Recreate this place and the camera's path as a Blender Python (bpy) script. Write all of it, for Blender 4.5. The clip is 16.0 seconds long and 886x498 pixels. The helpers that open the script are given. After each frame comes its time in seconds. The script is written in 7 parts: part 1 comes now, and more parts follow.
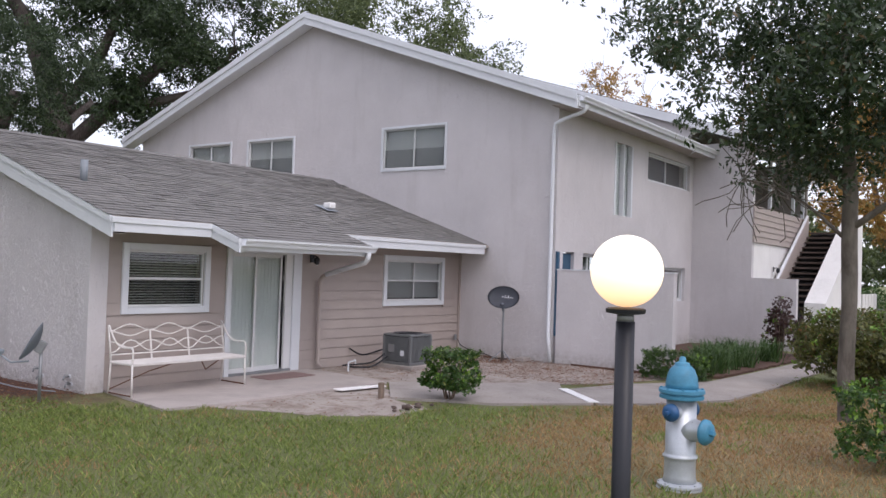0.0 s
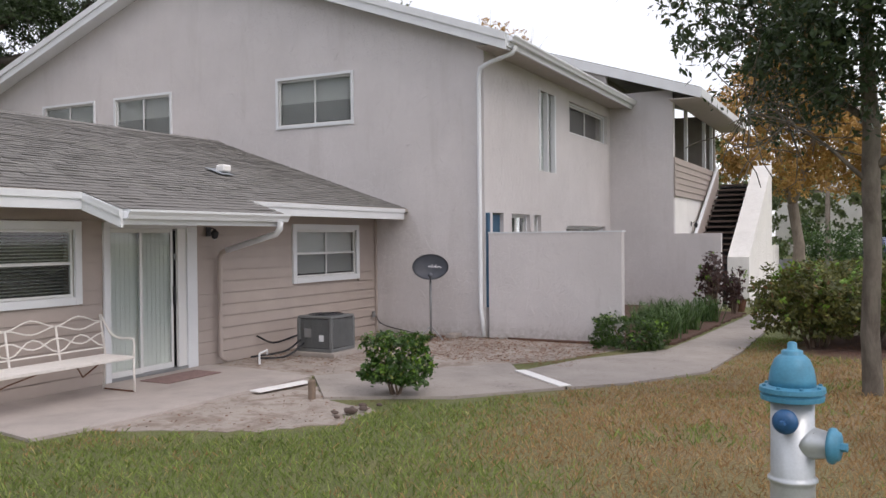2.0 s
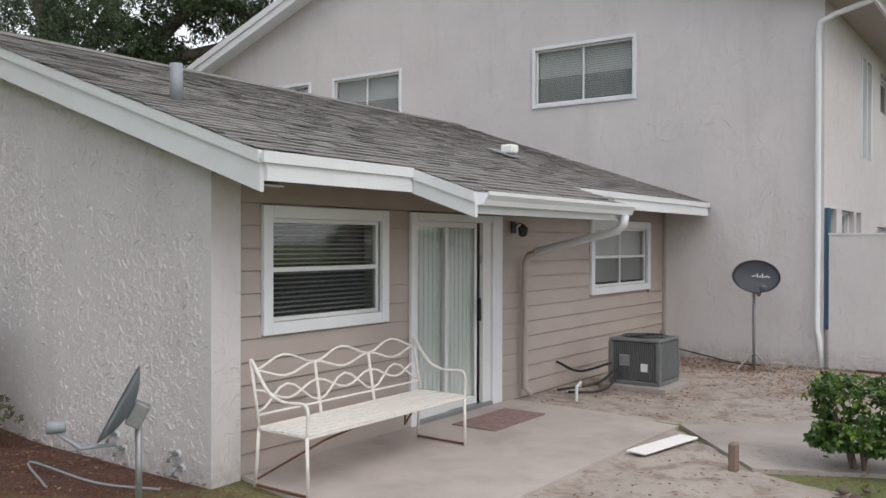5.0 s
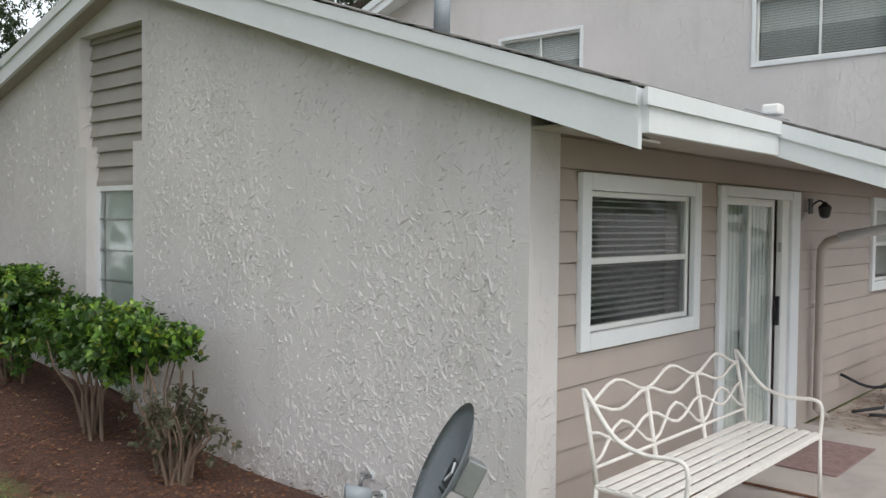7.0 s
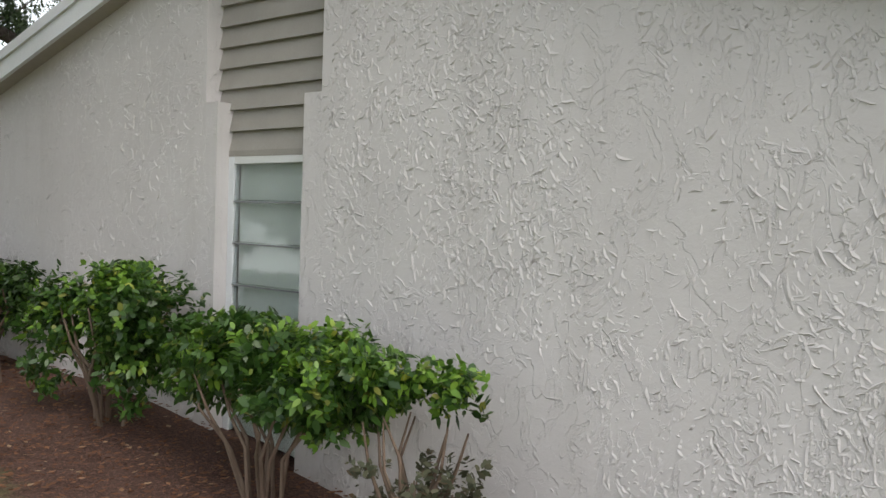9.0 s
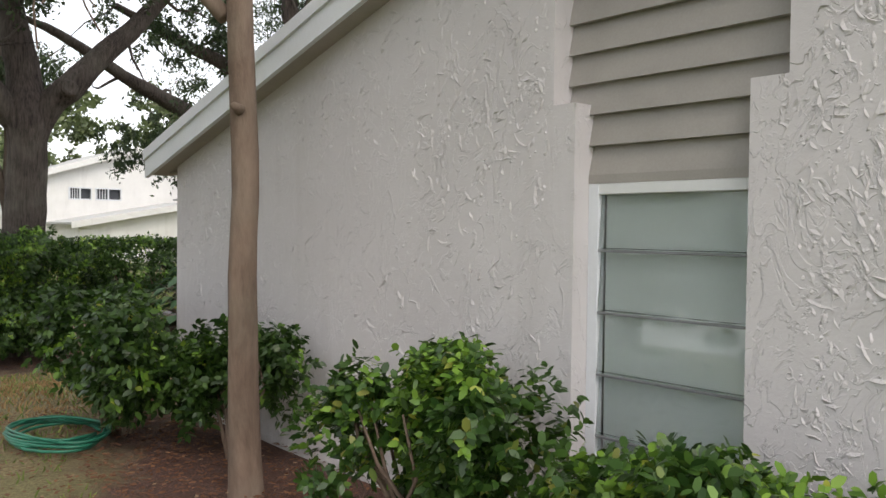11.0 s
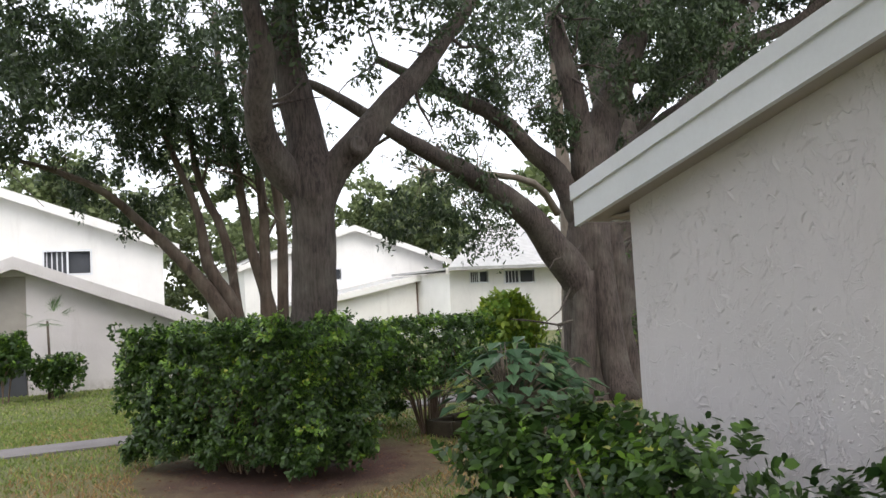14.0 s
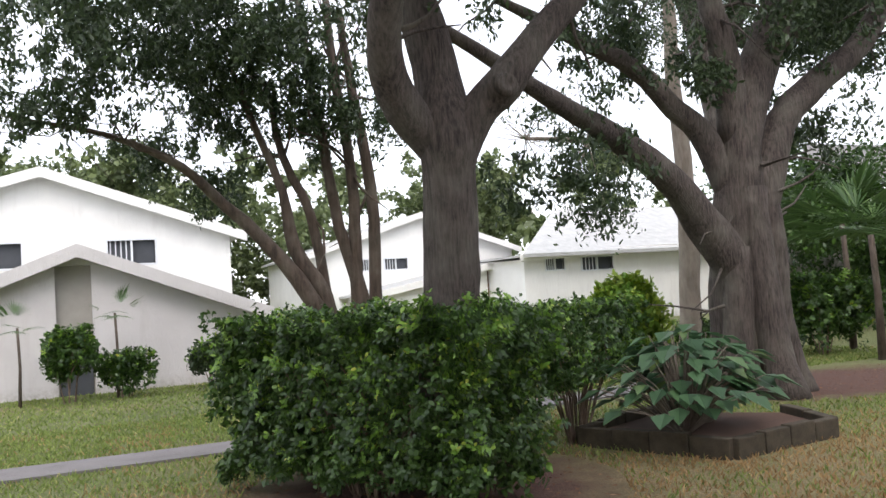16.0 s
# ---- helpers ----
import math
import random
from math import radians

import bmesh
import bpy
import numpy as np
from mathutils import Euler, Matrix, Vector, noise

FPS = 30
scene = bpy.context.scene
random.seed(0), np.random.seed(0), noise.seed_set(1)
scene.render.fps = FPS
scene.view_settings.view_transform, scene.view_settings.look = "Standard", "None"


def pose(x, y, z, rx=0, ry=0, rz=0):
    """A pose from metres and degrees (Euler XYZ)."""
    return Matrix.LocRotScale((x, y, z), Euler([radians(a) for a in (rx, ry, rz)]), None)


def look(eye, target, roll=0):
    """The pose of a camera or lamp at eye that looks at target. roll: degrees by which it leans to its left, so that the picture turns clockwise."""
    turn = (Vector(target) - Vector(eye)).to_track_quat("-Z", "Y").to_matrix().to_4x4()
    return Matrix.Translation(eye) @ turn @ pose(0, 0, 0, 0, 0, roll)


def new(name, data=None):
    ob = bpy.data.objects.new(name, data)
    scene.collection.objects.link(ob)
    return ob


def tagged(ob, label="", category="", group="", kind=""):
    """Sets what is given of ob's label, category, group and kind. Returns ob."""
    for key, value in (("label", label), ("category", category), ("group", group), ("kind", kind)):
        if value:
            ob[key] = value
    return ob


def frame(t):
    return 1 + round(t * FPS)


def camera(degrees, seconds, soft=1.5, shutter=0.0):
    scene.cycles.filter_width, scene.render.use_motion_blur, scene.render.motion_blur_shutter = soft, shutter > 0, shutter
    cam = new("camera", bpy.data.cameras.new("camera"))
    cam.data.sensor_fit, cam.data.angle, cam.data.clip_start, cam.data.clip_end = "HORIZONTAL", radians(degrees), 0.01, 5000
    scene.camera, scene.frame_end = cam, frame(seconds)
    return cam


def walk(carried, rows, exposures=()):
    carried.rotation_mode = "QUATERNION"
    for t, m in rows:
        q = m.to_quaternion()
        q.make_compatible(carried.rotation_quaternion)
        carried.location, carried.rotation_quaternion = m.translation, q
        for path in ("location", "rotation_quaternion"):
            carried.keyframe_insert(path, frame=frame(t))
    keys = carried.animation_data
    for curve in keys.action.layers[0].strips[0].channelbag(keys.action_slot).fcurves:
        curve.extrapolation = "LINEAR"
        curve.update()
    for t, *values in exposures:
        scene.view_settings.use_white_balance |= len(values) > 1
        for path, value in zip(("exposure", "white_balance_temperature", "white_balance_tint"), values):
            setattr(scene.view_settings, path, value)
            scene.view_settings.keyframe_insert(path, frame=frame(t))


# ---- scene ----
cam = camera(55.27, 16.0)
PATH = [
    (0.0, pose(-6.686, -10.842, 1.861, 91.39, -1.94, -54.36)),
    (0.5, pose(-6.347, -10.355, 1.836, 90.94, -0.95, -56.83)),
    (1.0, pose(-6.029, -9.803, 1.816, 90.98, -0.60, -57.02)),
    (1.5, pose(-5.665, -9.399, 1.846, 89.85, 0.75, -60.63)),
    (2.0, pose(-5.293, -8.943, 1.842, 89.30, 0.55, -62.70)),
    (2.5, pose(-5.030, -8.384, 1.806, 88.89, 0.58, -66.83)),
    (3.0, pose(-4.697, -7.706, 1.762, 88.90, 0.67, -67.31)),
    (3.5, pose(-4.543, -7.057, 1.777, 89.64, 0.07, -66.24)),
    (4.0, pose(-4.365, -6.450, 1.784, 89.26, 0.10, -64.02)),
    (4.5, pose(-4.218, -5.748, 1.759, 90.14, 0.26, -57.18)),
    (5.0, pose(-4.084, -5.080, 1.806, 89.55, -0.13, -54.28)),
    (5.2, pose(-3.955, -4.802, 1.818, 89.89, 0.04, -46.51)),
    (7.3, look((-3.63, -2.13, 1.80), (-2.134, -0.805, 1.726), 0.7)),
    (7.5, pose(-3.783, -1.754, 1.776, 88.29, -0.51, -45.80)),
    (8.0, pose(-3.749, -1.071, 1.744, 88.22, -1.95, -48.29)),
    (8.5, pose(-3.583, -0.393, 1.785, 87.37, -1.52, -50.50)),
    (9.0, pose(-3.478, 0.226, 1.724, 88.01, -1.92, -51.43)),
    (9.3, pose(-3.333, 0.618, 1.785, 88.24, -3.67, -49.55)),
    (9.5, pose(-3.237, 0.902, 1.793, 87.33, -2.33, -47.37)),
    (9.6, pose(-3.19, 1.0, 1.80, 87.5, -2.5, -46.2)),
    (9.7, pose(-3.138, 1.099, 1.804, 87.60, -2.62, -41.93)),
    (11.8, pose(-2.876, 3.208, 1.917, 89.47, 1.05, -38.41)),
    (12.0, pose(-2.872, 3.404, 1.901, 89.77, 1.85, -34.81)),
    (12.5, pose(-2.898, 4.010, 1.905, 90.45, 2.06, -31.38)),
    (13.0, pose(-3.013, 4.511, 1.916, 91.18, 3.27, -31.08)),
    (13.5, pose(-3.018, 5.123, 1.912, 92.21, 3.40, -25.72)),
    (14.0, pose(-3.057, 5.741, 1.931, 93.33, 3.10, -27.63)),
    (14.5, pose(-3.070, 6.340, 1.885, 92.97, 3.10, -26.03)),
    (15.0, pose(-3.103, 6.957, 1.892, 93.40, 2.80, -25.90)),
    (15.5, pose(-3.096, 7.600, 1.877, 93.04, 3.47, -27.05)),
    (16.0, pose(-3.157, 8.200, 1.871, 92.98, 3.65, -24.37)),
]
walk(cam, PATH, [(0.0, 0.08, 6300, 19), (1.5, 0.08, 6600, 16), (4.0, 0.04, 6850, 12), (5.2, 0.18, 6650, 9), (7.5, 0.36, 6600, 6), (9.5, 0.52, 6800, 7), (12.0, 0.62, 6850, 11), (14.5, 0.80, 6550, 11), (16.0, 0.86, 6500, 12)])

# ---- world and sun: a bright, even overcast ----
world = bpy.data.worlds.new("overcast")
scene.world = world
world.use_nodes = True
wn, wl = world.node_tree.nodes, world.node_tree.links
wn.clear()
sky = wn.new("ShaderNodeTexSky")
sky.sky_type, sky.sun_disc = "NISHITA", False
sky.sun_elevation, sky.sun_rotation = radians(52), radians(200)
sky.air_density, sky.dust_density = 1.0, 3.0
bg_sky, bg_cloud, add = wn.new("ShaderNodeBackground"), wn.new("ShaderNodeBackground"), wn.new("ShaderNodeAddShader")
bg_sky.inputs[1].default_value = 0.05
bg_cloud.inputs[0].default_value = (0.93, 0.95, 1.0, 1)
bg_cloud.inputs[1].default_value = 0.95
wo = wn.new("ShaderNodeOutputWorld")
wl.new(sky.outputs[0], bg_sky.inputs[0])
wl.new(bg_sky.outputs[0], add.inputs[0])
wl.new(bg_cloud.outputs[0], add.inputs[1])
wl.new(add.outputs[0], wo.inputs[0])
sun = new("sun", bpy.data.lights.new("sun", "SUN"))
sun.data.energy, sun.data.angle, sun.data.color = 0.7, radians(25), (1.0, 0.96, 0.9)
sun.matrix_world = look((0, 0, 30), (5.6, 15.4, 8))


# ---- materials ----
def material(name, color, rough=0.8, metal=0.0):
    m = bpy.data.materials.new(name)
    m.use_nodes = True
    b = m.node_tree.nodes["Principled BSDF"]
    b.inputs["Base Color"].default_value = (*color, 1)
    b.inputs["Roughness"].default_value = rough
    b.inputs["Metallic"].default_value = metal
    return m, m.node_tree.nodes, m.node_tree.links, b


def coords(n, l, scale=(1, 1, 1)):
    tc, mp = n.new("ShaderNodeTexCoord"), n.new("ShaderNodeMapping")
    mp.inputs["Scale"].default_value = scale
    l.new(tc.outputs["Object"], mp.inputs[0])
    return mp.outputs[0]


def noise_tex(n, l, vec, scale, detail=4, rough=0.55, distort=0.0):
    t = n.new("ShaderNodeTexNoise")
    t.inputs["Scale"].default_value, t.inputs["Detail"].default_value = scale, detail
    t.inputs["Roughness"].default_value, t.inputs["Distortion"].default_value = rough, distort
    l.new(vec, t.inputs["Vector"])
    return t.outputs["Fac"]


def ramp(n, l, fac, stops):
    r = n.new("ShaderNodeValToRGB")
    els = r.color_ramp.elements
    while len(els) < len(stops):
        els.new(0.5)
    for e, (p, c) in zip(els, stops):
        e.position = p
        e.color = (*c, 1) if len(c) == 3 else c
    l.new(fac, r.inputs[0])
    return r.outputs[0]


def mix(n, l, fac, a, b, kind="MIX"):
    x = n.new("ShaderNodeMix")
    x.data_type, x.blend_type = "RGBA", kind
    for sock, v in ((x.inputs[0], fac), (x.inputs[6], a), (x.inputs[7], b)):
        if isinstance(v, (int, float)):
            sock.default_value = v
        elif isinstance(v, tuple):
            sock.default_value = (*v, 1)
        else:
            l.new(v, sock)
    return x.outputs[2]


def bump(n, l, b, height, strength=0.3, dist=0.01):
    u = n.new("ShaderNodeBump")
    u.inputs["Strength"].default_value, u.inputs["Distance"].default_value = strength, dist
    l.new(height, u.inputs["Height"])
    if b.inputs["Normal"].is_linked:
        l.new(b.inputs["Normal"].links[0].from_socket, u.inputs["Normal"])
    l.new(u.outputs[0], b.inputs["Normal"])


def simple(name, color, rough=0.7, metal=0.0, vary=0.15, scale=6.0, grain=60.0, bumpy=0.15, dist=0.004):
    m, n, l, b = material(name, color, rough, metal)
    v = coords(n, l)
    dark = tuple(c * (1 - vary) for c in color)
    light = tuple(min(1, c * (1 + vary)) for c in color)
    big = noise_tex(n, l, v, scale, 5)
    c = ramp(n, l, big, [(0.3, dark), (0.7, light)])
    fine = noise_tex(n, l, v, grain, 3)
    c = mix(n, l, 0.35, c, ramp(n, l, fine, [(0.3, dark), (0.7, light)]))
    l.new(c, b.inputs["Base Color"])
    bump(n, l, b, fine, bumpy, dist)
    return m


def stucco(name, color, dirt=(0.30, 0.27, 0.24)):
    """Skip-trowelled stucco: thin curved ridges where the trowel lifted, on a finely gritty coat."""
    m, n, l, b = material(name, color, 0.9)
    v = coords(n, l)
    va = coords(n, l, (1.0, 1.0, 0.62))
    lines = noise_tex(n, l, va, 5.5, 2, 0.5, 0.6)
    ridge = ramp(n, l, lines, [(0.488, (0, 0, 0)), (0.5, (1, 1, 1)), (0.503, (0.1, 0.1, 0.1)), (0.512, (0, 0, 0))])
    mask = ramp(n, l, noise_tex(n, l, v, 3.1, 3), [(0.5, (0, 0, 0)), (0.58, (1, 1, 1))])
    lines2 = noise_tex(n, l, va, 11.0, 2, 0.5, 0.9)
    ridge2 = ramp(n, l, lines2, [(0.46, (0, 0, 0)), (0.475, (0.8, 0.8, 0.8)), (0.48, (0, 0, 0))])
    mask2 = ramp(n, l, noise_tex(n, l, v, 4.7, 3, 0.6, 0.4), [(0.52, (0, 0, 0)), (0.6, (1, 1, 1))])
    r = mix(n, l, 1.0, ridge, mask, "MULTIPLY")
    r2 = mix(n, l, 1.0, ridge2, mask2, "MULTIPLY")
    tot = mix(n, l, 1.0, r, r2, "ADD")
    big = noise_tex(n, l, v, 0.7, 5, 0.6)
    stain = coords(n, l, (1.6, 1.6, 0.25))
    st = noise_tex(n, l, stain, 1.4, 5, 0.65)
    c = ramp(n, l, big, [(0.3, tuple(x * 0.93 for x in color)), (0.7, tuple(min(1, x * 1.05) for x in color))])
    c = mix(n, l, ramp(n, l, st, [(0.55, (0, 0, 0)), (0.9, (0.28, 0.28, 0.28))]), c, dirt)
    geo, sep = n.new("ShaderNodeNewGeometry"), n.new("ShaderNodeSeparateXYZ")
    l.new(geo.outputs["Position"], sep.inputs[0])
    low = ramp(n, l, sep.outputs[2], [(0.05, (0.55, 0.55, 0.55)), (0.30, (0.0, 0.0, 0.0))])
    spl = mix(n, l, 1.0, low, ramp(n, l, noise_tex(n, l, v, 9, 5, 0.7), [(0.35, (0, 0, 0)), (0.65, (1, 1, 1))]), "MULTIPLY")
    c = mix(n, l, spl, c, dirt)
    l.new(c, b.inputs["Base Color"])
    fine = noise_tex(n, l, v, 70, 4, 0.7)
    bump(n, l, b, fine, 0.35, 0.004)
    bump(n, l, b, noise_tex(n, l, v, 8, 4, 0.6), 0.35, 0.012)
    plates = ramp(n, l, noise_tex(n, l, va, 4.2, 6, 0.62, 1.1), [(0.49, (0, 0, 0)), (0.515, (1, 1, 1))])
    curls = ramp(n, l, noise_tex(n, l, va, 13.0, 4, 0.6, 1.4), [(0.55, (0, 0, 0)), (0.58, (1, 1, 1)), (0.66, (0.4, 0.4, 0.4))])
    curls = mix(n, l, 1.0, curls, ramp(n, l, noise_tex(n, l, v, 2.3, 3, 0.6), [(0.45, (0, 0, 0)), (0.55, (1, 1, 1))]), "MULTIPLY")
    bump(n, l, b, plates, 0.6, 0.006)
    bump(n, l, b, curls, 0.4, 0.005)
    bump(n, l, b, tot, 0.6, 0.008)
    return m


def screen_mat():
    m, n, l, b = material("fine_screen", (0.03, 0.034, 0.04), 0.8)
    tr, ms = n.new("ShaderNodeBsdfTransparent"), n.new("ShaderNodeMixShader")
    ms.inputs[0].default_value = 0.16
    l.new(tr.outputs[0], ms.inputs[1])
    l.new(b.outputs[0], ms.inputs[2])
    l.new(ms.outputs[0], n["Material Output"].inputs[0])
    return m


def pane_mat(name, tint, rough=0.03):
    m, n, l, b = material(name, tint, rough)
    b.inputs["IOR"].default_value = 1.5
    b.inputs["Transmission Weight"].default_value = 1.0
    return m


def leaf_mat(name, dark, light, dry=None, gloss=0.45):
    m, n, l, b = material(name, dark, gloss)
    geo = n.new("ShaderNodeNewGeometry")
    stops = [(0.0, dark), (0.75, tuple((a + c) / 2 for a, c in zip(dark, light))), (0.93, light)]
    if dry:
        stops.append((0.98, dry))
    c = ramp(n, l, geo.outputs["Random Per Island"], stops)
    v = coords(n, l)
    c = mix(n, l, ramp(n, l, noise_tex(n, l, v, 1.6, 3), [(0.35, (0, 0, 0)), (0.7, (0.3, 0.3, 0.3))]), c, light)
    l.new(c, b.inputs["Base Color"])
    tr = n.new("ShaderNodeBsdfTranslucent")
    l.new(c, tr.inputs[0])
    ms = n.new("ShaderNodeMixShader")
    ms.inputs[0].default_value = 0.3
    out = n["Material Output"]
    l.new(b.outputs[0], ms.inputs[1])
    l.new(tr.outputs[0], ms.inputs[2])
    l.new(ms.outputs[0], out.inputs[0])
    return m


def bark_mat(name, dark, light, stretch=(9, 9, 1.3)):
    m, n, l, b = material(name, dark, 0.95)
    v = coords(n, l, stretch)
    f = noise_tex(n, l, v, 1.6, 6, 0.7, 0.3)
    g = noise_tex(n, l, coords(n, l), 2.2, 4)
    c = ramp(n, l, f, [(0.35, dark), (0.65, light)])
    c = mix(n, l, ramp(n, l, g, [(0.45, (0, 0, 0)), (0.75, (0.45, 0.45, 0.45))]), c, tuple((a + x) / 2 for a, x in zip(light, (0.3, 0.3, 0.24))))
    l.new(c, b.inputs["Base Color"])
    bump(n, l, b, f, 0.9, 0.03)
    return m


WALL = (0.615, 0.59, 0.595)
M_STUCCO = stucco("stucco_grey", WALL)
M_STUCCO_W = stucco("stucco_white", (0.82, 0.81, 0.79))
M_SIDING = simple("siding_paint", (0.40, 0.345, 0.315), 0.6, vary=0.07, scale=2.5, grain=90, bumpy=0.12)
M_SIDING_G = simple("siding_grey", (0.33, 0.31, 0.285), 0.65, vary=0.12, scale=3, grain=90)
M_TRIM = simple("white_trim_paint", (0.71, 0.735, 0.765), 0.5, vary=0.05, scale=3, grain=40, bumpy=0.1)
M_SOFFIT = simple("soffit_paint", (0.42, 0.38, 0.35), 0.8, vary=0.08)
M_VINYL = simple("window_vinyl", (0.72, 0.73, 0.73), 0.4, vary=0.03)
M_BLIND = simple("blind_slats", (0.68, 0.68, 0.67), 0.5, vary=0.05)
M_CURTAIN = simple("vertical_blind", (0.86, 0.89, 0.86), 0.7, vary=0.05)
# near-black colour standing in for unlit space behind glass and under the stair treads
M_UNLIT = simple("unlit_dark", (0.05, 0.05, 0.055), 0.9)
M_GLASS = pane_mat("glass", (0.92, 0.96, 0.96))
M_FINE = screen_mat()
M_SCREEN = simple("insect_screen", (0.055, 0.06, 0.07), 0.7, vary=0.2, scale=2)
M_DOOR_BLUE = simple("blue_door_paint", (0.03, 0.09, 0.16), 0.5, vary=0.1)
M_METAL = simple("galvanised_metal", (0.30, 0.31, 0.32), 0.5, 0.6, vary=0.12)
M_AC = simple("unit_grey_paint", (0.17, 0.18, 0.185), 0.5, 0.2, vary=0.1)
M_DISH = simple("dish_grey", (0.11, 0.12, 0.145), 0.5, vary=0.12)
M_DISH_L = simple("dish_light_grey", (0.26, 0.29, 0.32), 0.5, vary=0.1)
M_BENCH = simple("bench_white_paint", (0.74, 0.71, 0.68), 0.55, vary=0.12, scale=14, grain=60)
M_RUST = simple("rust", (0.13, 0.06, 0.035), 0.9, vary=0.4, scale=20)
M_BLACK = simple("black_paint", (0.012, 0.013, 0.018), 0.45, vary=0.2)
M_HYD = simple("hydrant_silver", (0.50, 0.53, 0.56), 0.38, 0.45, vary=0.12, scale=9, bumpy=0.3)
M_HYD_B = simple("hydrant_blue", (0.06, 0.24, 0.37), 0.5, vary=0.2, scale=14, bumpy=0.3)
M_HYD_D = simple("hydrant_dark_blue", (0.02, 0.09, 0.22), 0.45, vary=0.2, scale=14, bumpy=0.3)
M_BARK = bark_mat("oak_bark", (0.026, 0.020, 0.018), (0.112, 0.088, 0.078), (20, 20, 2.6))
M_BARK_M = bark_mat("dark_brown_bark", (0.05, 0.036, 0.028), (0.13, 0.095, 0.075), (6, 6, 1.0))
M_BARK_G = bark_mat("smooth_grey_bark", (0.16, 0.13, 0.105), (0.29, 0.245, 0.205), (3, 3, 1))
# darker twin of the grey bark, with the magnolia's shade put into its colour
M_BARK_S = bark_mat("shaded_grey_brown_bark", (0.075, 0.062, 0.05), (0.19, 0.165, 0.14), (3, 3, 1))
M_BARK_R = bark_mat("brown_bark", (0.11, 0.075, 0.055), (0.24, 0.17, 0.13), (3, 3, 0.8))
M_OAK = leaf_mat("oak_leaves", (0.018, 0.036, 0.016), (0.075, 0.115, 0.045))
M_MAG = leaf_mat("magnolia_leaves", (0.02, 0.042, 0.02), (0.08, 0.12, 0.05), (0.16, 0.10, 0.04), 0.3)
M_HEDGE = leaf_mat("hedge_leaves", (0.016, 0.044, 0.011), (0.085, 0.165, 0.030), None, 0.38)
M_YOUNG = leaf_mat("young_leaves", (0.10, 0.22, 0.03), (0.26, 0.42, 0.06), (0.42, 0.44, 0.07), 0.35)
M_BUSH = leaf_mat("bush_leaves", (0.022, 0.062, 0.014), (0.10, 0.20, 0.035), (0.25, 0.26, 0.06), 0.35)
M_AUTUMN = leaf_mat("autumn_leaves", (0.32, 0.18, 0.05), (0.58, 0.37, 0.12), (0.34, 0.32, 0.09), 0.6)
M_WOODS = leaf_mat("woods_leaves", (0.055, 0.08, 0.03), (0.2, 0.25, 0.1))
M_FLAX = leaf_mat("strap_leaves", (0.03, 0.08, 0.02), (0.12, 0.2, 0.06))
M_RED = leaf_mat("dark_red_leaves", (0.05, 0.03, 0.03), (0.13, 0.07, 0.06))
M_BROAD = leaf_mat("broad_leaves", (0.035, 0.085, 0.04), (0.10, 0.19, 0.085), (0.2, 0.27, 0.08), 0.35)
M_SHRUB = leaf_mat("shrub_leaves", (0.05, 0.07, 0.02), (0.22, 0.22, 0.06), (0.24, 0.12, 0.06), 0.5)
M_LIME = leaf_mat("lime_leaves", (0.10, 0.19, 0.02), (0.33, 0.43, 0.05))


def shingle_mat():
    m, n, l, b = material("shingles", (0.2, 0.2, 0.2), 0.95)
    v = coords(n, l)
    oi = n.new("ShaderNodeNewGeometry")
    c = ramp(n, l, oi.outputs["Random Per Island"], [(0.0, (0.15, 0.143, 0.135)), (0.5, (0.185, 0.177, 0.168)), (1.0, (0.235, 0.225, 0.21))])
    st = noise_tex(n, l, coords(n, l, (1.5, 0.55, 0.55)), 1.5, 8, 0.72)
    c = mix(n, l, ramp(n, l, st, [(0.47, (0, 0, 0)), (0.66, (0.6, 0.6, 0.6))]), c, (0.085, 0.083, 0.078))
    c = mix(n, l, ramp(n, l, noise_tex(n, l, coords(n, l, (1, 1, 1)), 14, 4, 0.7), [(0.5, (0, 0, 0)), (0.7, (0.35, 0.35, 0.35))]), c, (0.29, 0.28, 0.26))
    g = noise_tex(n, l, v, 1.9, 4, 0.7)
    c = mix(n, l, ramp(n, l, g, [(0.55, (0, 0, 0)), (0.75, (0.4, 0.4, 0.4))]), c, (0.15, 0.16, 0.10))
    fine = noise_tex(n, l, v, 160, 3, 0.8)
    c = mix(n, l, 0.3, c, ramp(n, l, fine, [(0.3, (0.08, 0.08, 0.08)), (0.7, (0.34, 0.33, 0.32))]))
    l.new(c, b.inputs["Base Color"])
    bump(n, l, b, fine, 0.5, 0.006)
    return m


M_SHINGLE = shingle_mat()
M_SHINGLE_L = simple("pale_shingles", (0.42, 0.42, 0.41), 0.9, vary=0.2, scale=2.5, grain=30)


